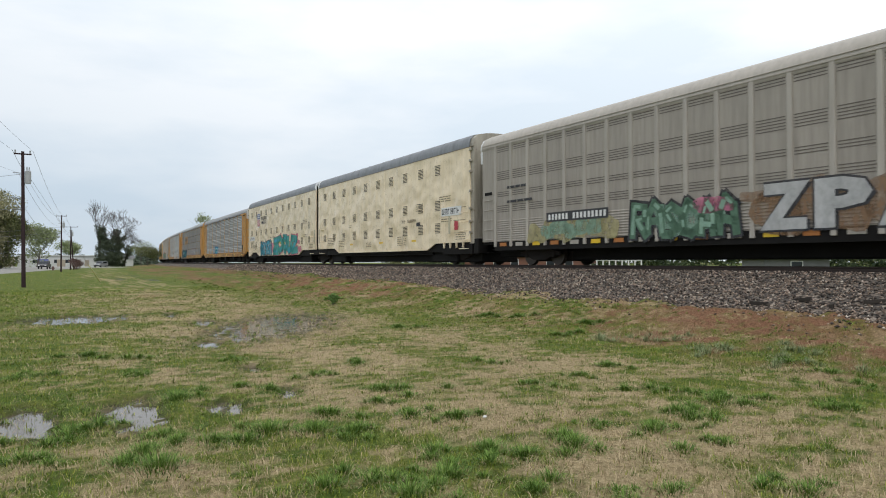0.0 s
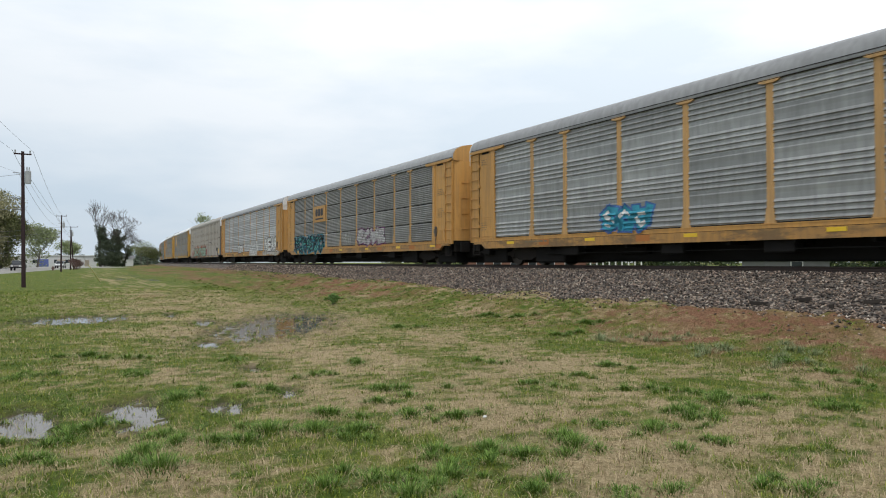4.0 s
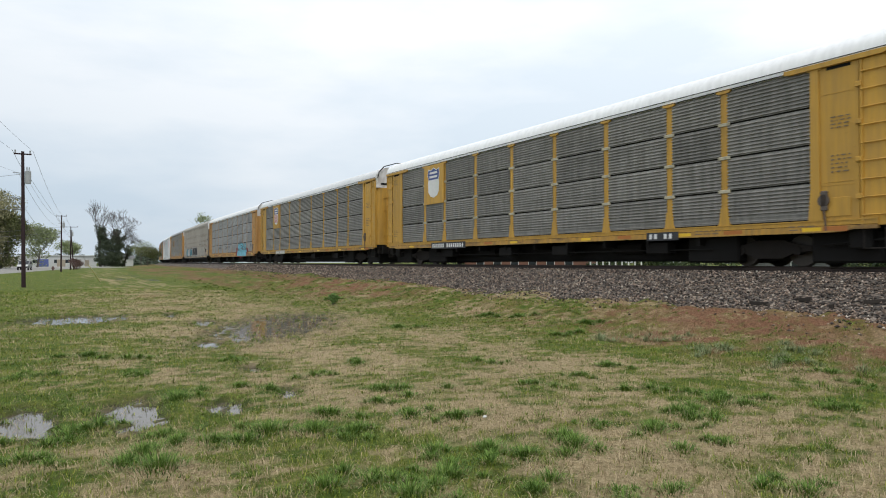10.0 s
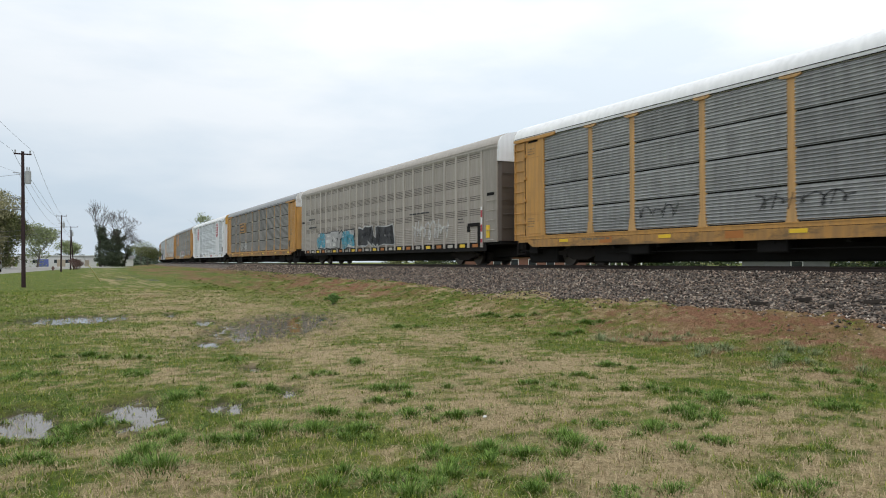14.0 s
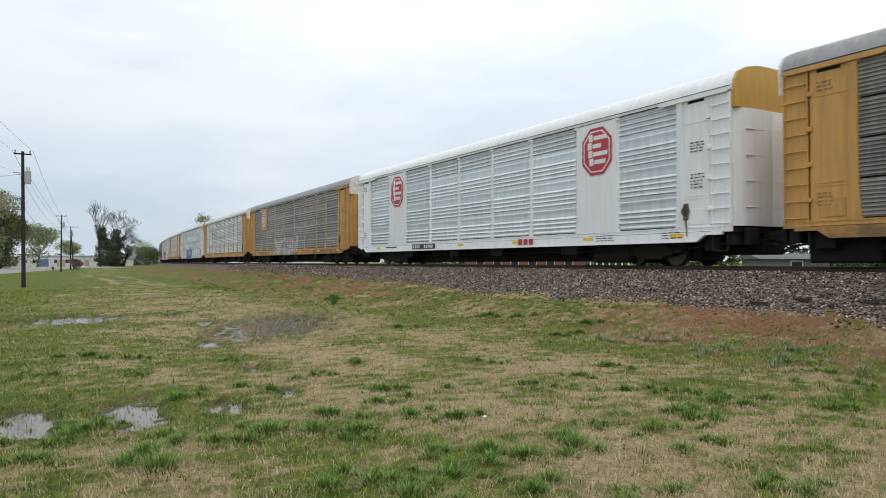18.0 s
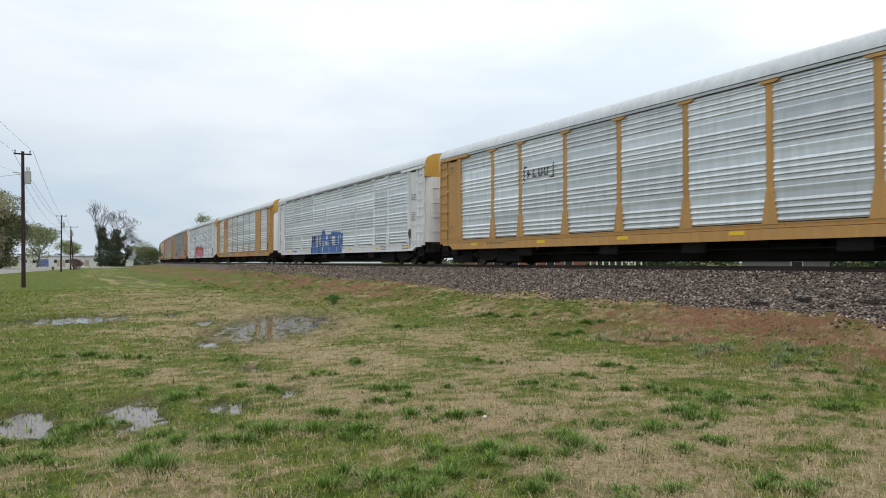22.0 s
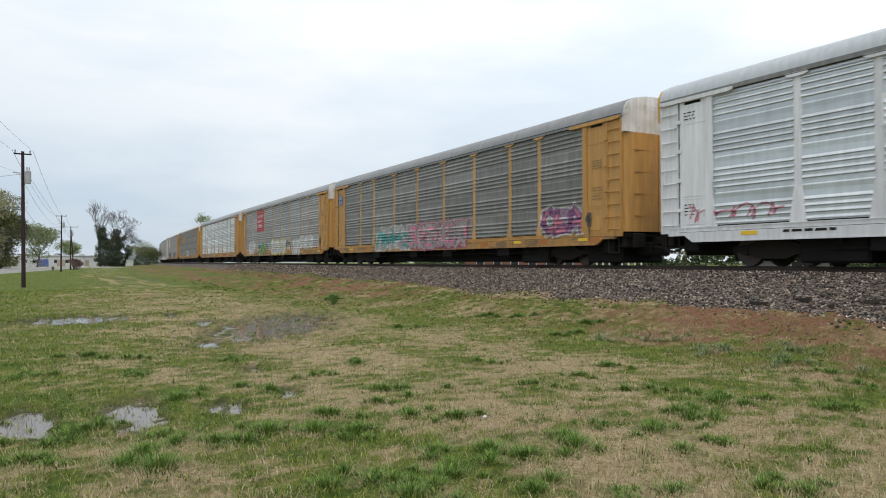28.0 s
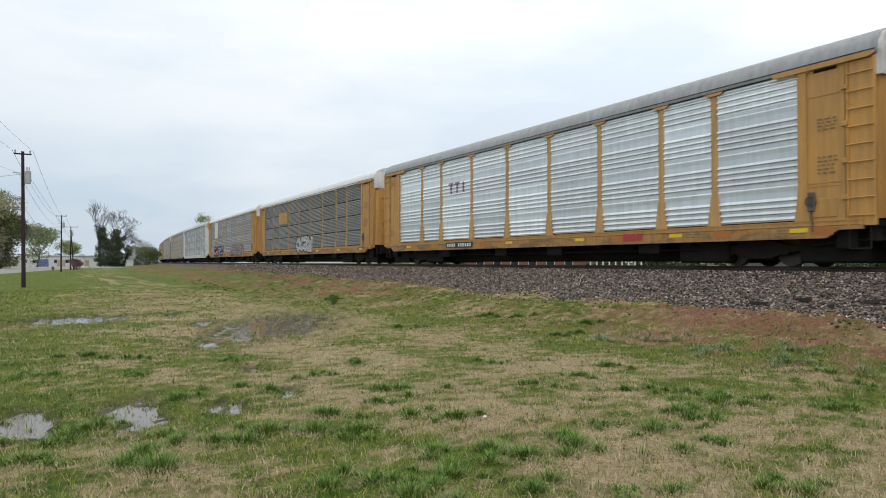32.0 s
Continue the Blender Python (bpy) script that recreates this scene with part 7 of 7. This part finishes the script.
def bare_tree(at):
    """A half-dead tree: bare limbs above, its trunk and lower limbs wrapped in ivy."""
    t = thing("ivy_covered_tree", "half dead bare tree wrapped in dark green ivy", "tree", at=at)
    sh = Shape()
    pts = []
    r = random.Random(9)
    for seed, dx, h, lean, spread, levels, wide in ((72, 2.6, 7.6, 0.05, 0.5, 5, 0.85), (78, 4.4, 5.4, 0.25, 0.62, 5, 0.95), (75, -2.4, 9.3, 0.03, 0.42, 4, 0.55)):
        seg, tips = limbs(seed, h, 0.45, spread, levels, 3, lean, 0.3)
        for a, b, ra, rb in seg:
            q = Vector((dx, 0, 0))
            a, b = Vector((a.x * wide, a.y * wide, a.z)), Vector((b.x * wide, b.y * wide, b.z))
            sh.rod(a + q, b + q, max(ra, 0.036), max(rb, 0.03), 4)
            if ra > 0.1 and a.z < 15:
                for _ in range(3):
                    pts.append(tuple(a.lerp(b, r.random()) + q))
    part("trunk", sh.mesh("trunk", DEAD_BARK), t, "bare grey trunk and limbs")
    for cx, tall, half in ((-1.9, 13.0, 2.6), (2.4, 12.0, 2.9), (0.4, 9.0, 4.6)):
        for _ in range(170):
            z = 0.4 + tall * r.random() ** 1.1
            w = half * min(1.0, 0.5 + z / 5.0) * (1.05 - z / (tall + 1.0)) ** 0.55
            a = r.uniform(0, math.tau)
            q = w * r.random() ** 0.5
            pts.append((cx + q * math.cos(a), q * math.sin(a), z + r.uniform(-0.6, 0.6)))
    part("ivy", leaves(pts, 32000, 0.8, 0.17, 12, "ivy", LEAF_IVY), t, "dark green ivy")
    return t


tree("evergreen_tree", "large dense dark evergreen tree beside the road", (-14.0, 190.0, 0), 22.0, 0.6, LEAF_HAZED, 60000, 2.6, 0.2, 61, 0.6, 4, 0.5, (1.1, 1.0, 0.95), 1, 110)
tree("evergreen_tree", "olive green shade tree beside the road", (-7.2, 194.0, 0), 15.0, 0.4, LEAF_OLIVE, 16000, 1.9, 0.24, 62, 0.5, 4, 0.3, (0.65, 0.7, 0.95), 1, 70)
tree("spring_tree", "pale green tree in first leaf behind the road", (0.6, 235.0, 0), 13.5, 0.3, LEAF_SPRING, 8000, 1.6, 0.22, 63, 0.5, 4, 0.0, (0.8, 0.8, 1.0), 2, 30)
tree("spring_tree", "pale green tree in first leaf behind the road", (10.0, 292.0, 0), 11.0, 0.25, LEAF_SPRING, 4000, 1.6, 0.24, 64, 0.55)
bare_tree((21.6, 259.0, 0))
LEAF_RUSSET = leaf_material("russet_shrub_leaf", [(0.0, (0.07, 0.04, 0.035)), (1.0, (0.17, 0.10, 0.08))])
tree("roadside_bush", "reddish brown bush beside a utility pole", (7.2, 157.0, 0), 3.2, 0.08, LEAF_RUSSET, 1800, 0.5, 0.1, 69, 0.6, 3, 0.1, (1, 1, 0.9), 1, 12)
tree("track_bush", "bushy young tree beside the ballast", (24.6, 186.0, 0.2), 6.4, 0.14, LEAF_OLIVE, 5200, 0.8, 0.13, 66, 0.6, 4, 0.2, (1, 1, 0.9), 1)
tree("track_bush", "thin budding young tree beside the ballast", (24.2, 196.0, 0.2), 7.5, 0.12, LEAF_SPRING, 1600, 0.9, 0.11, 67, 0.45, 4, 0.5)
tree("spring_tree", "tall pale green tree beyond the railway", (55.5, 264.0, 0), 20.5, 0.4, LEAF_SPRING, 7000, 1.3, 0.22, 68, 0.42, 4, 0.0, (0.55, 0.55, 1.0))


def wood(name, label, x0, y0, x1, y1, height, n, mat, seed, depth=12.0, size=0.5):
    r = np.random.RandomState(seed)
    k = 70
    u = r.uniform(0, 1, k)
    hs = height * r.uniform(0.45, 1.0, k)
    pts = []
    for i in range(k):
        for _ in range(5):
            pts.append((x0 + (x1 - x0) * u[i] + r.normal(0, 1.5), y0 + (y1 - y0) * u[i] + r.uniform(-depth, depth) * 0.5, hs[i] * r.uniform(0.1, 0.9)))
    return tagged(new(name, leaves(pts, n, height * 0.24, size, seed, name, mat)), label, "trees", kind="stuff")


wood("far_wood", "low hazy wood on the horizon", -60, 560, 110, 640, 9.0, 9000, LEAF_BLUE, 81, 20, 0.7)
wood("far_wood", "low hazy wood beside the railway", 33, 330, 58, 420, 7.0, 5000, LEAF_BLUE, 82, 14, 0.5)
wood("hedge_row", "dark green hedge beyond the railway", 98, -30, 108, 190, 6.0, 16000, LEAF_HEDGE, 83, 6, 0.3)
wood("hedge_row", "low dark shrubs beyond the railway", 66, -26, 90, 150, 2.3, 9000, LEAF_HEDGE, 85, 5, 0.22)
wood("far_wood", "green wood beyond the railway", 120, -40, 190, 380, 9.0, 9000, LEAF_OLIVE, 84, 30, 0.6)

def small_shrub(at, label, size, seed):
    """A low leafy shrub of a few stems."""
    t = thing("shrub", label, "shrub", at=at)
    r = random.Random(seed)
    pts = []
    for i in range(9):
        a, q = r.uniform(0, math.tau), r.uniform(0.1, 0.5) * size
        tip = Vector((q * math.cos(a), q * math.sin(a), size * r.uniform(0.5, 1.0)))
        sh = Shape().rod((0, 0, -0.05), tip, 0.008, 0.004, 5)
        part("stem", sh.mesh("stem", BARK), t)
        pts += [tuple(tip * f) for f in (0.45, 0.7, 0.9, 1.0)]
    part("foliage", leaves(pts, 900, 0.16 * size, 0.028, seed, "foliage", LEAF_BUSH), t)
    return t


LEAF_BUSH = leaf_material("fresh_green_shrub_leaf", [(0.0, (0.06, 0.13, 0.03)), (1.0, (0.2, 0.33, 0.09))])
for px_, py_, q_, k_ in ((9.30, 23.31, 0.42, 3),):
    pz_ = float(ground_z(np.array([px_]), np.array([py_]))[0])
    small_shrub((px_, py_, pz_), "small fresh green shrub on the grassy bank", q_, k_)

# ---------------------------------------------------------------- road, poles, wires, buildings
ASPHALT = plain("pale_worn_asphalt", (0.27, 0.26, 0.24), 0.85, 0, 0.3, 2.0)
POLEWOOD = plain("dark_weathered_pole_timber", (0.042, 0.026, 0.028), 0.85)
WIRE = plain("grey_black_cable", (0.2, 0.205, 0.22), 0.6)
GALV_CAN = plain("grey_transformer_paint", (0.36, 0.37, 0.38), 0.5)
verge = [(-9.5, 20), (-8.0, 62), (-3.9, 105.8), (3.8, 161), (11.2, 202), (34, 240), (80, 290), (140, 340)]
road_line = [(x - 5.5, y) for x, y in verge]
sh = Shape()
v, f = [], []
for i, (x, y) in enumerate(road_line):
    a = road_line[max(0, i - 1)]
    b = road_line[min(len(road_line) - 1, i + 1)]
    d = Vector((b[0] - a[0], b[1] - a[1], 0)).normalized()
    n = Vector((-d.y, d.x, 0))
    for o, z in ((-5.5, -0.06), (-5.3, 0.075), (0, 0.115), (5.3, 0.075), (5.5, -0.06)):
        v.append(Vector((x, y, z)) + n * o)
for i in range(len(road_line) - 1):
    for j in range(4):
        f.append((i * 5 + j, i * 5 + j + 1, i * 5 + j + 6, i * 5 + j + 5))
sh.add(v, f)
tagged(new("road", sh.mesh("road", ASPHALT)), "pale worn asphalt road running beside the railway", "road", kind="structure")
sh = Shape()
sh.prism([(-45, 110), (-17, 110), (-8, 150), (0, 201), (22, 240), (22, 270), (-45, 270)], -0.06, 0.065, "z")
tagged(new("pavement", sh.mesh("pavement", plain("pale_concrete", (0.32, 0.31, 0.29), 0.85))), "pale concrete yard before the low building", "yard", kind="structure")


def pole(at, height, label, arm=1.6, can=True, lean=0.0):
    t = thing("utility_pole", label, "utility pole", "utility poles along the road", at)
    sh = Shape().rod((0, 0, -0.5), (lean, 0, height), 0.125, 0.085, 12)
    part("post", sh.mesh("post", POLEWOOD), t)
    sh = Shape().box(-arm / 2, arm / 2, -0.045, 0.045, height - 0.2, height - 0.12, 0.01)
    c = part("crossarm", sh.mesh("crossarm", POLEWOOD), t, at=(lean, 0, 0))
    for x in (-arm / 2 + 0.08, arm / 2 - 0.08):
        sh = Shape().rod((x, 0, height - 0.13), (x, 0, height + 0.08), 0.035, 0.05, 8)
        part("insulator", sh.mesh("insulator", GALV_CAN), c)
    if can:
        sh = Shape().rod((0.3, -0.1, height - 2.0), (0.3, -0.1, height - 1.24), 0.17, 0.17, 14).rod((0.3, -0.1, height - 1.24), (0.3, -0.1, height - 1.18), 0.18, 0.1, 14)
        sh.rod((0.24, -0.1, height - 1.2), (0.24, -0.1, height - 0.95), 0.04, 0.03, 8).rod((0.36, -0.1, height - 1.2), (0.36, -0.1, height - 0.98), 0.04, 0.03, 8)
        part("transformer", sh.mesh("transformer", GALV_CAN), t, "grey transformer can", at=(lean, 0, 0))
    for z in (height - 1.35, height - 2.9, height - 3.6):
        sh = Shape().rod((-0.5, 0, z), (0.1, 0, z), 0.025, 0.025, 6)
        part("bracket", sh.mesh("bracket", WIRE), t, at=(lean, 0, 0))
    return t


H1 = 8.46
pole((-0.58, 49.6, 0), H1, "dark timber utility pole with grey transformer on the lawn", 0.95, True, -0.14)
pole((3.58, 124.6, 0), 9.1, "dark timber utility pole with small transformer", 1.5)
pole((6.2, 158.0, 0), 8.9, "dark timber utility pole with crossarm", 2.6, True)
pole((6.9, 160.0, 0), 8.2, "leaning timber brace pole beside another pole", 0.6, False, -0.6)
pole((30.9, 298.4, 0), 6.5, "thin far utility pole beside the road", 1.2, False)


def cable(a, b, sag, r=0.012):
    a, b = Vector(a), Vector(b)
    sh = Shape()
    n = 14
    pts = [a.lerp(b, i / n) - Vector((0, 0, sag * 4 * (i / n) * (1 - i / n))) for i in range(n + 1)]
    sh.tube(pts, r, 5)
    return tagged(new("overhead_cable", sh.mesh("overhead_cable", WIRE)), "thin black overhead cable between poles", "cable", "overhead cables")


P1, P2, P3 = (-0.72, 49.6), (3.58, 124.6), (6.2, 158.0)
for dx, z, sag in ((-0.55, H1 + 0.05, 0.9), (0.55, H1 + 0.05, 0.9), (-0.2, H1 - 1.35, 1.0), (-0.2, H1 - 2.9, 1.2), (-0.2, H1 - 3.6, 1.3)):
    cable((P1[0] + dx, P1[1], z), (P2[0] + dx, P2[1], z + 0.3), sag, 0.011)
    cable((P2[0] + dx, P2[1], z + 0.3), (P3[0] + dx, P3[1], z + 0.1), 0.5, 0.015)
    cable((P1[0] + dx, P1[1], z), (-5.0 + dx if z > H1 else -9.0, 16.0, z + 0.4), 0.3, 0.006)
for z0, ex, ey, ez in ((H1 - 1.4, -22, 60, 6.2), (H1 - 2.9, -22, 62, 5.2), (H1 - 3.55, -20, 56, 5.6)):
    cable((P1[0], P1[1], z0), (ex, ey, ez), 0.6, 0.01)
for z0 in (7.2, 6.4, 5.6):
    cable((P2[0], P2[1], z0), (-26, 130, z0 - 0.6), 0.9, 0.016)
# stay wire with its yellow guard
guy = thing("stay_wire", "thin steel stay wire with a yellow guard at its foot", "stay wire", at=(4.66, 63.94, 0))
top = Vector((-0.58 - 4.66, 49.6 - 63.94, H1 - 1.2))
sh = Shape().rod((0, 0, 0), top, 0.008, 0.008, 5)
part("wire", sh.mesh("wire", WIRE), guy)
sh = Shape().rod(top * 0.0, top * 0.19, 0.032, 0.03, 8)
part("guard", sh.mesh("guard", plain("yellow_plastic", (0.62, 0.55, 0.22), 0.5)), guy, "yellow plastic guard")
# hydrant
hyd = thing("fire_hydrant", "small dark fire hydrant on the verge", "hydrant", at=(2.9, 147.0, 0))
sh = Shape().rod((0, 0, 0), (0, 0, 0.65), 0.17, 0.15, 12).rod((0, 0, 0.65), (0, 0, 0.85), 0.2, 0.06, 12).rod((-0.3, 0, 0.48), (0.3, 0, 0.48), 0.09, 0.09, 10)
part("barrel", sh.mesh("barrel", plain("dark_red_hydrant_paint", (0.12, 0.05, 0.04), 0.5)), hyd)

GLASS, gn_, gl_, gb_ = material("dark_window_glass", 0.08)
gb_.inputs["Base Color"].default_value = (0.03, 0.035, 0.04, 1)
SIDING = plain("white_metal_siding", (0.62, 0.62, 0.61), 0.6, 0, 0.35, 0.8)
BEIGE = plain("beige_brick_wall", (0.42, 0.36, 0.29), 0.85, 0, 0.25, 2.0)
BRICK = plain("red_brown_brick_wall", (0.22, 0.11, 0.08), 0.85, 0, 0.3, 2.0)
GREY_WALL = plain("weathered_grey_siding", (0.19, 0.19, 0.19), 0.8, 0, 0.4, 0.9)
SHINGLE = plain("grey_shingle", (0.15, 0.15, 0.15), 0.85, 0, 0.3, 3.0)
TRIM = plain("white_trim_paint", (0.75, 0.75, 0.74), 0.6)
BLUE_TARP = plain("blue_painted_panel", (0.10, 0.13, 0.36), 0.6)


def building(name, label, at, rz, w, d, h, wall, roof, windows, flat=True, ridge=1.4, doors=()):
    """A low building: walls, roof, framed windows, doors."""
    t = thing(name, label, "building", at=at, rz=rz)
    sh = Shape().box(-w / 2, w / 2, -d / 2, d / 2, -0.3, h)
    part("wall", sh.mesh("wall", wall), t)
    sh = Shape()
    if flat:
        sh.box(-w / 2 - 0.4, w / 2 + 0.4, -d / 2 - 0.4, d / 2 + 0.4, h, h + 0.28, 0.03)
    else:
        sh.prism([(-d / 2 - 0.5, h - 0.05), (d / 2 + 0.5, h - 0.05), (0, h + ridge)], -w / 2 - 0.5, w / 2 + 0.5, "x")
    part("roof", sh.mesh("roof", roof), t)
    for i, (x, z, ww, hh) in enumerate(windows):
        sh = Shape()
        for a, b, c, e in ((x - ww / 2 - 0.08, x + ww / 2 + 0.08, z - 0.08, z), (x - ww / 2 - 0.08, x + ww / 2 + 0.08, z + hh, z + hh + 0.08), (x - ww / 2 - 0.08, x - ww / 2, z, z + hh), (x + ww / 2, x + ww / 2 + 0.08, z, z + hh)):
            sh.box(a, b, -d / 2 - 0.06, -d / 2 + 0.02, c, e)
        fr = part("window", sh.mesh("window", TRIM), t)
        sh = Shape().box(x - ww / 2, x + ww / 2, -d / 2 - 0.03, -d / 2 + 0.01, z, z + hh)
        part("pane", sh.mesh("pane", GLASS), fr)
    for x, ww, hh, mat in doors:
        sh = Shape().box(x - ww / 2, x + ww / 2, -d / 2 - 0.07, -d / 2 + 0.01, 0, hh)
        part("door", sh.mesh("door", mat), t)
    return t


building("low_shop", "long low white building with flat roof beyond the road", (7.0, 278.0, 0), -0.03, 24, 9, 3.7, SIDING, SIDING,
         [(-10 + i * 3.2, 1.3, 1.6, 1.2) for i in range(6)], doors=((-4.5, 3.4, 2.6, BLUE_TARP), (1.0, 2.6, 2.5, BEIGE), (9, 1.4, 2.3, BEIGE)))
building("low_shop", "low beige building with white fascia beyond the road", (-16.0, 276.0, 0), 0.05, 20, 9, 3.4, BEIGE, SIDING, [(-4, 1.0, 1.6, 1.2), (2, 1.0, 1.6, 1.2)], doors=((5.5, 1.2, 2.1, SIDING),))
building("low_shed", "grey low shed at the end of the yard", (27.0, 292.0, 0), -0.1, 12, 8, 3.0, SIDING, SHINGLE, [(-3, 1.0, 1.2, 1.0)], False, 1.2)
# beyond the railway, seen between the wheels
building("brick_house", "low red brick house with white windows beyond the railway", (77.0, 98.0, -0.15), 2.2 - math.pi / 2 - 1.57, 22, 9, 2.75, BRICK, SHINGLE, [(-8 + i * 3.2, 0.9, 1.3, 1.3) for i in range(6)], False, 0.5)
building("grey_shed", "small pale grey shed with grey roof beyond the railway", (64.0, 41.0, -0.15), 0.95 - 1.57, 6, 6, 2.1, GREY_WALL, SHINGLE, [(0, 0.9, 1.0, 0.9)], False, 0.5)
fence = thing("picket_fence", "white timber fence beyond the railway", "fence", at=(64.8, 69.4, -0.15))
fd = Vector((69.5 - 64.8, 64.7 - 69.4, 0))
PICK = Shape().box(-0.09, 0.09, -0.05, 0.05, 0, 2.25).mesh("post", SIDING)
for i in range(9):
    part("post", PICK, fence, at=tuple(fd * (i / 8)))
for z in (0.6, 1.2, 2.0):
    sh = Shape().rod(Vector((0, 0, z)), fd + Vector((0, 0, z)), 0.06, 0.06, 6)
    part("rail", sh.mesh("rail", TRIM), fence)


# ---------------------------------------------------------------- vehicles on the road
def road_car(name, label, paint_mat, pickup=False):
    """A road vehicle facing -y, wheels on the ground."""
    t = thing(name, label, "car", "vehicles on the road")
    prof = [(-2.35, 0.45), (-2.4, 0.75), (-2.25, 0.98), (-1.2, 1.1), (-0.55, 1.72), (0.4, 1.78), (1.9 if not pickup else 0.7, 1.72 if not pickup else 1.7), (2.3 if not pickup else 0.9, 1.1), (2.45, 1.05), (2.45, 0.5)]
    sh = Shape().prism(prof, -0.9, 0.9, "x")
    part("body", sh.mesh("body", paint_mat), t)
    sh = Shape().prism([(-1.22, 1.12), (-0.58, 1.7), (-0.62, 1.72), (-1.27, 1.13)], -0.78, 0.78, "x")
    part("windscreen", sh.mesh("windscreen", GLASS), t)
    for s in (-1, 1):
        sh = Shape().prism([(-0.95, 1.14), (-0.45, 1.62), (1.6 if not pickup else 0.55, 1.62), (1.9 if not pickup else 0.65, 1.14)], s * 0.9, s * 0.915, "x")
        part("side_window", sh.mesh("side_window", GLASS), t)
        sh = Shape().box(s * 0.62 - 0.18, s * 0.62 + 0.18, -2.43, -2.3, 0.72, 0.9, 0.016)
        part("headlight", sh.mesh("headlight", TRIM), t)
        for y in (-1.5, 1.5):
            sh = Shape().rod((s * 0.72, y, 0.35), (s * 0.93, y, 0.35), 0.36, 0.36, 16)
            w = part("wheel", sh.mesh("wheel", BLACK), t)
            sh = Shape().rod((s * 0.925, y, 0.35), (s * 0.94, y, 0.35), 0.2, 0.2, 12)
            part("rim", sh.mesh("rim", GALV_CAN), w)
    sh = Shape().box(-0.8, 0.8, -2.46, -2.36, 0.45, 0.62, 0.02)
    part("bumper", sh.mesh("bumper", BLACK), t)
    return t


suv = road_car("silver_car", "silver grey car driving along the road", plain("silver_car_paint", (0.32, 0.33, 0.34), 0.3, 0.4, 0.1))
truck = road_car("dark_pickup", "dark pickup truck driving along the road", plain("black_car_paint", (0.03, 0.03, 0.035), 0.3, 0.2, 0.1), True)


# ---------------------------------------------------------------- the train runs
def on_road(s):
    """A point of the near lane, s metres beyond the second bend of the road."""
    pts = [Vector((x + 1.6, y, 0)) for x, y in [(-15.0, -160)] + road_line]
    s += sum((b - a).length for a, b in zip(pts[:3], pts[1:4])) + 44.5
    for a, b in zip(pts, pts[1:]):
        if s <= (b - a).length or b is pts[-1]:
            return a + (b - a).normalized() * s
        s -= (b - a).length


def motions():
    for car, at in CARS.values():
        rows = []
        for i in range(33):
            s = at - travelled(i)
            rows.append((float(i), Matrix.Translation(on_track(s, 0.0, RAIL_Z)) @ pose(0, 0, 0, 0, 0, -math.degrees(s / BEND))))
        walk(car, rows)
    # two vehicles come along the road one behind the other
    for vehicle, lag in ((suv, 0.0), (truck, -6.9)):
        rows = []
        for i in range(33):
            p, q = on_road(7.0 * (10.0 + lag - i)), on_road(7.0 * (10.0 + lag - i) + 1.0)
            rows.append((float(i), pose(p.x, p.y, 0.1, 0, 0, -math.degrees(math.atan2(q.x - p.x, q.y - p.y)))))
        walk(vehicle, rows)


motions()
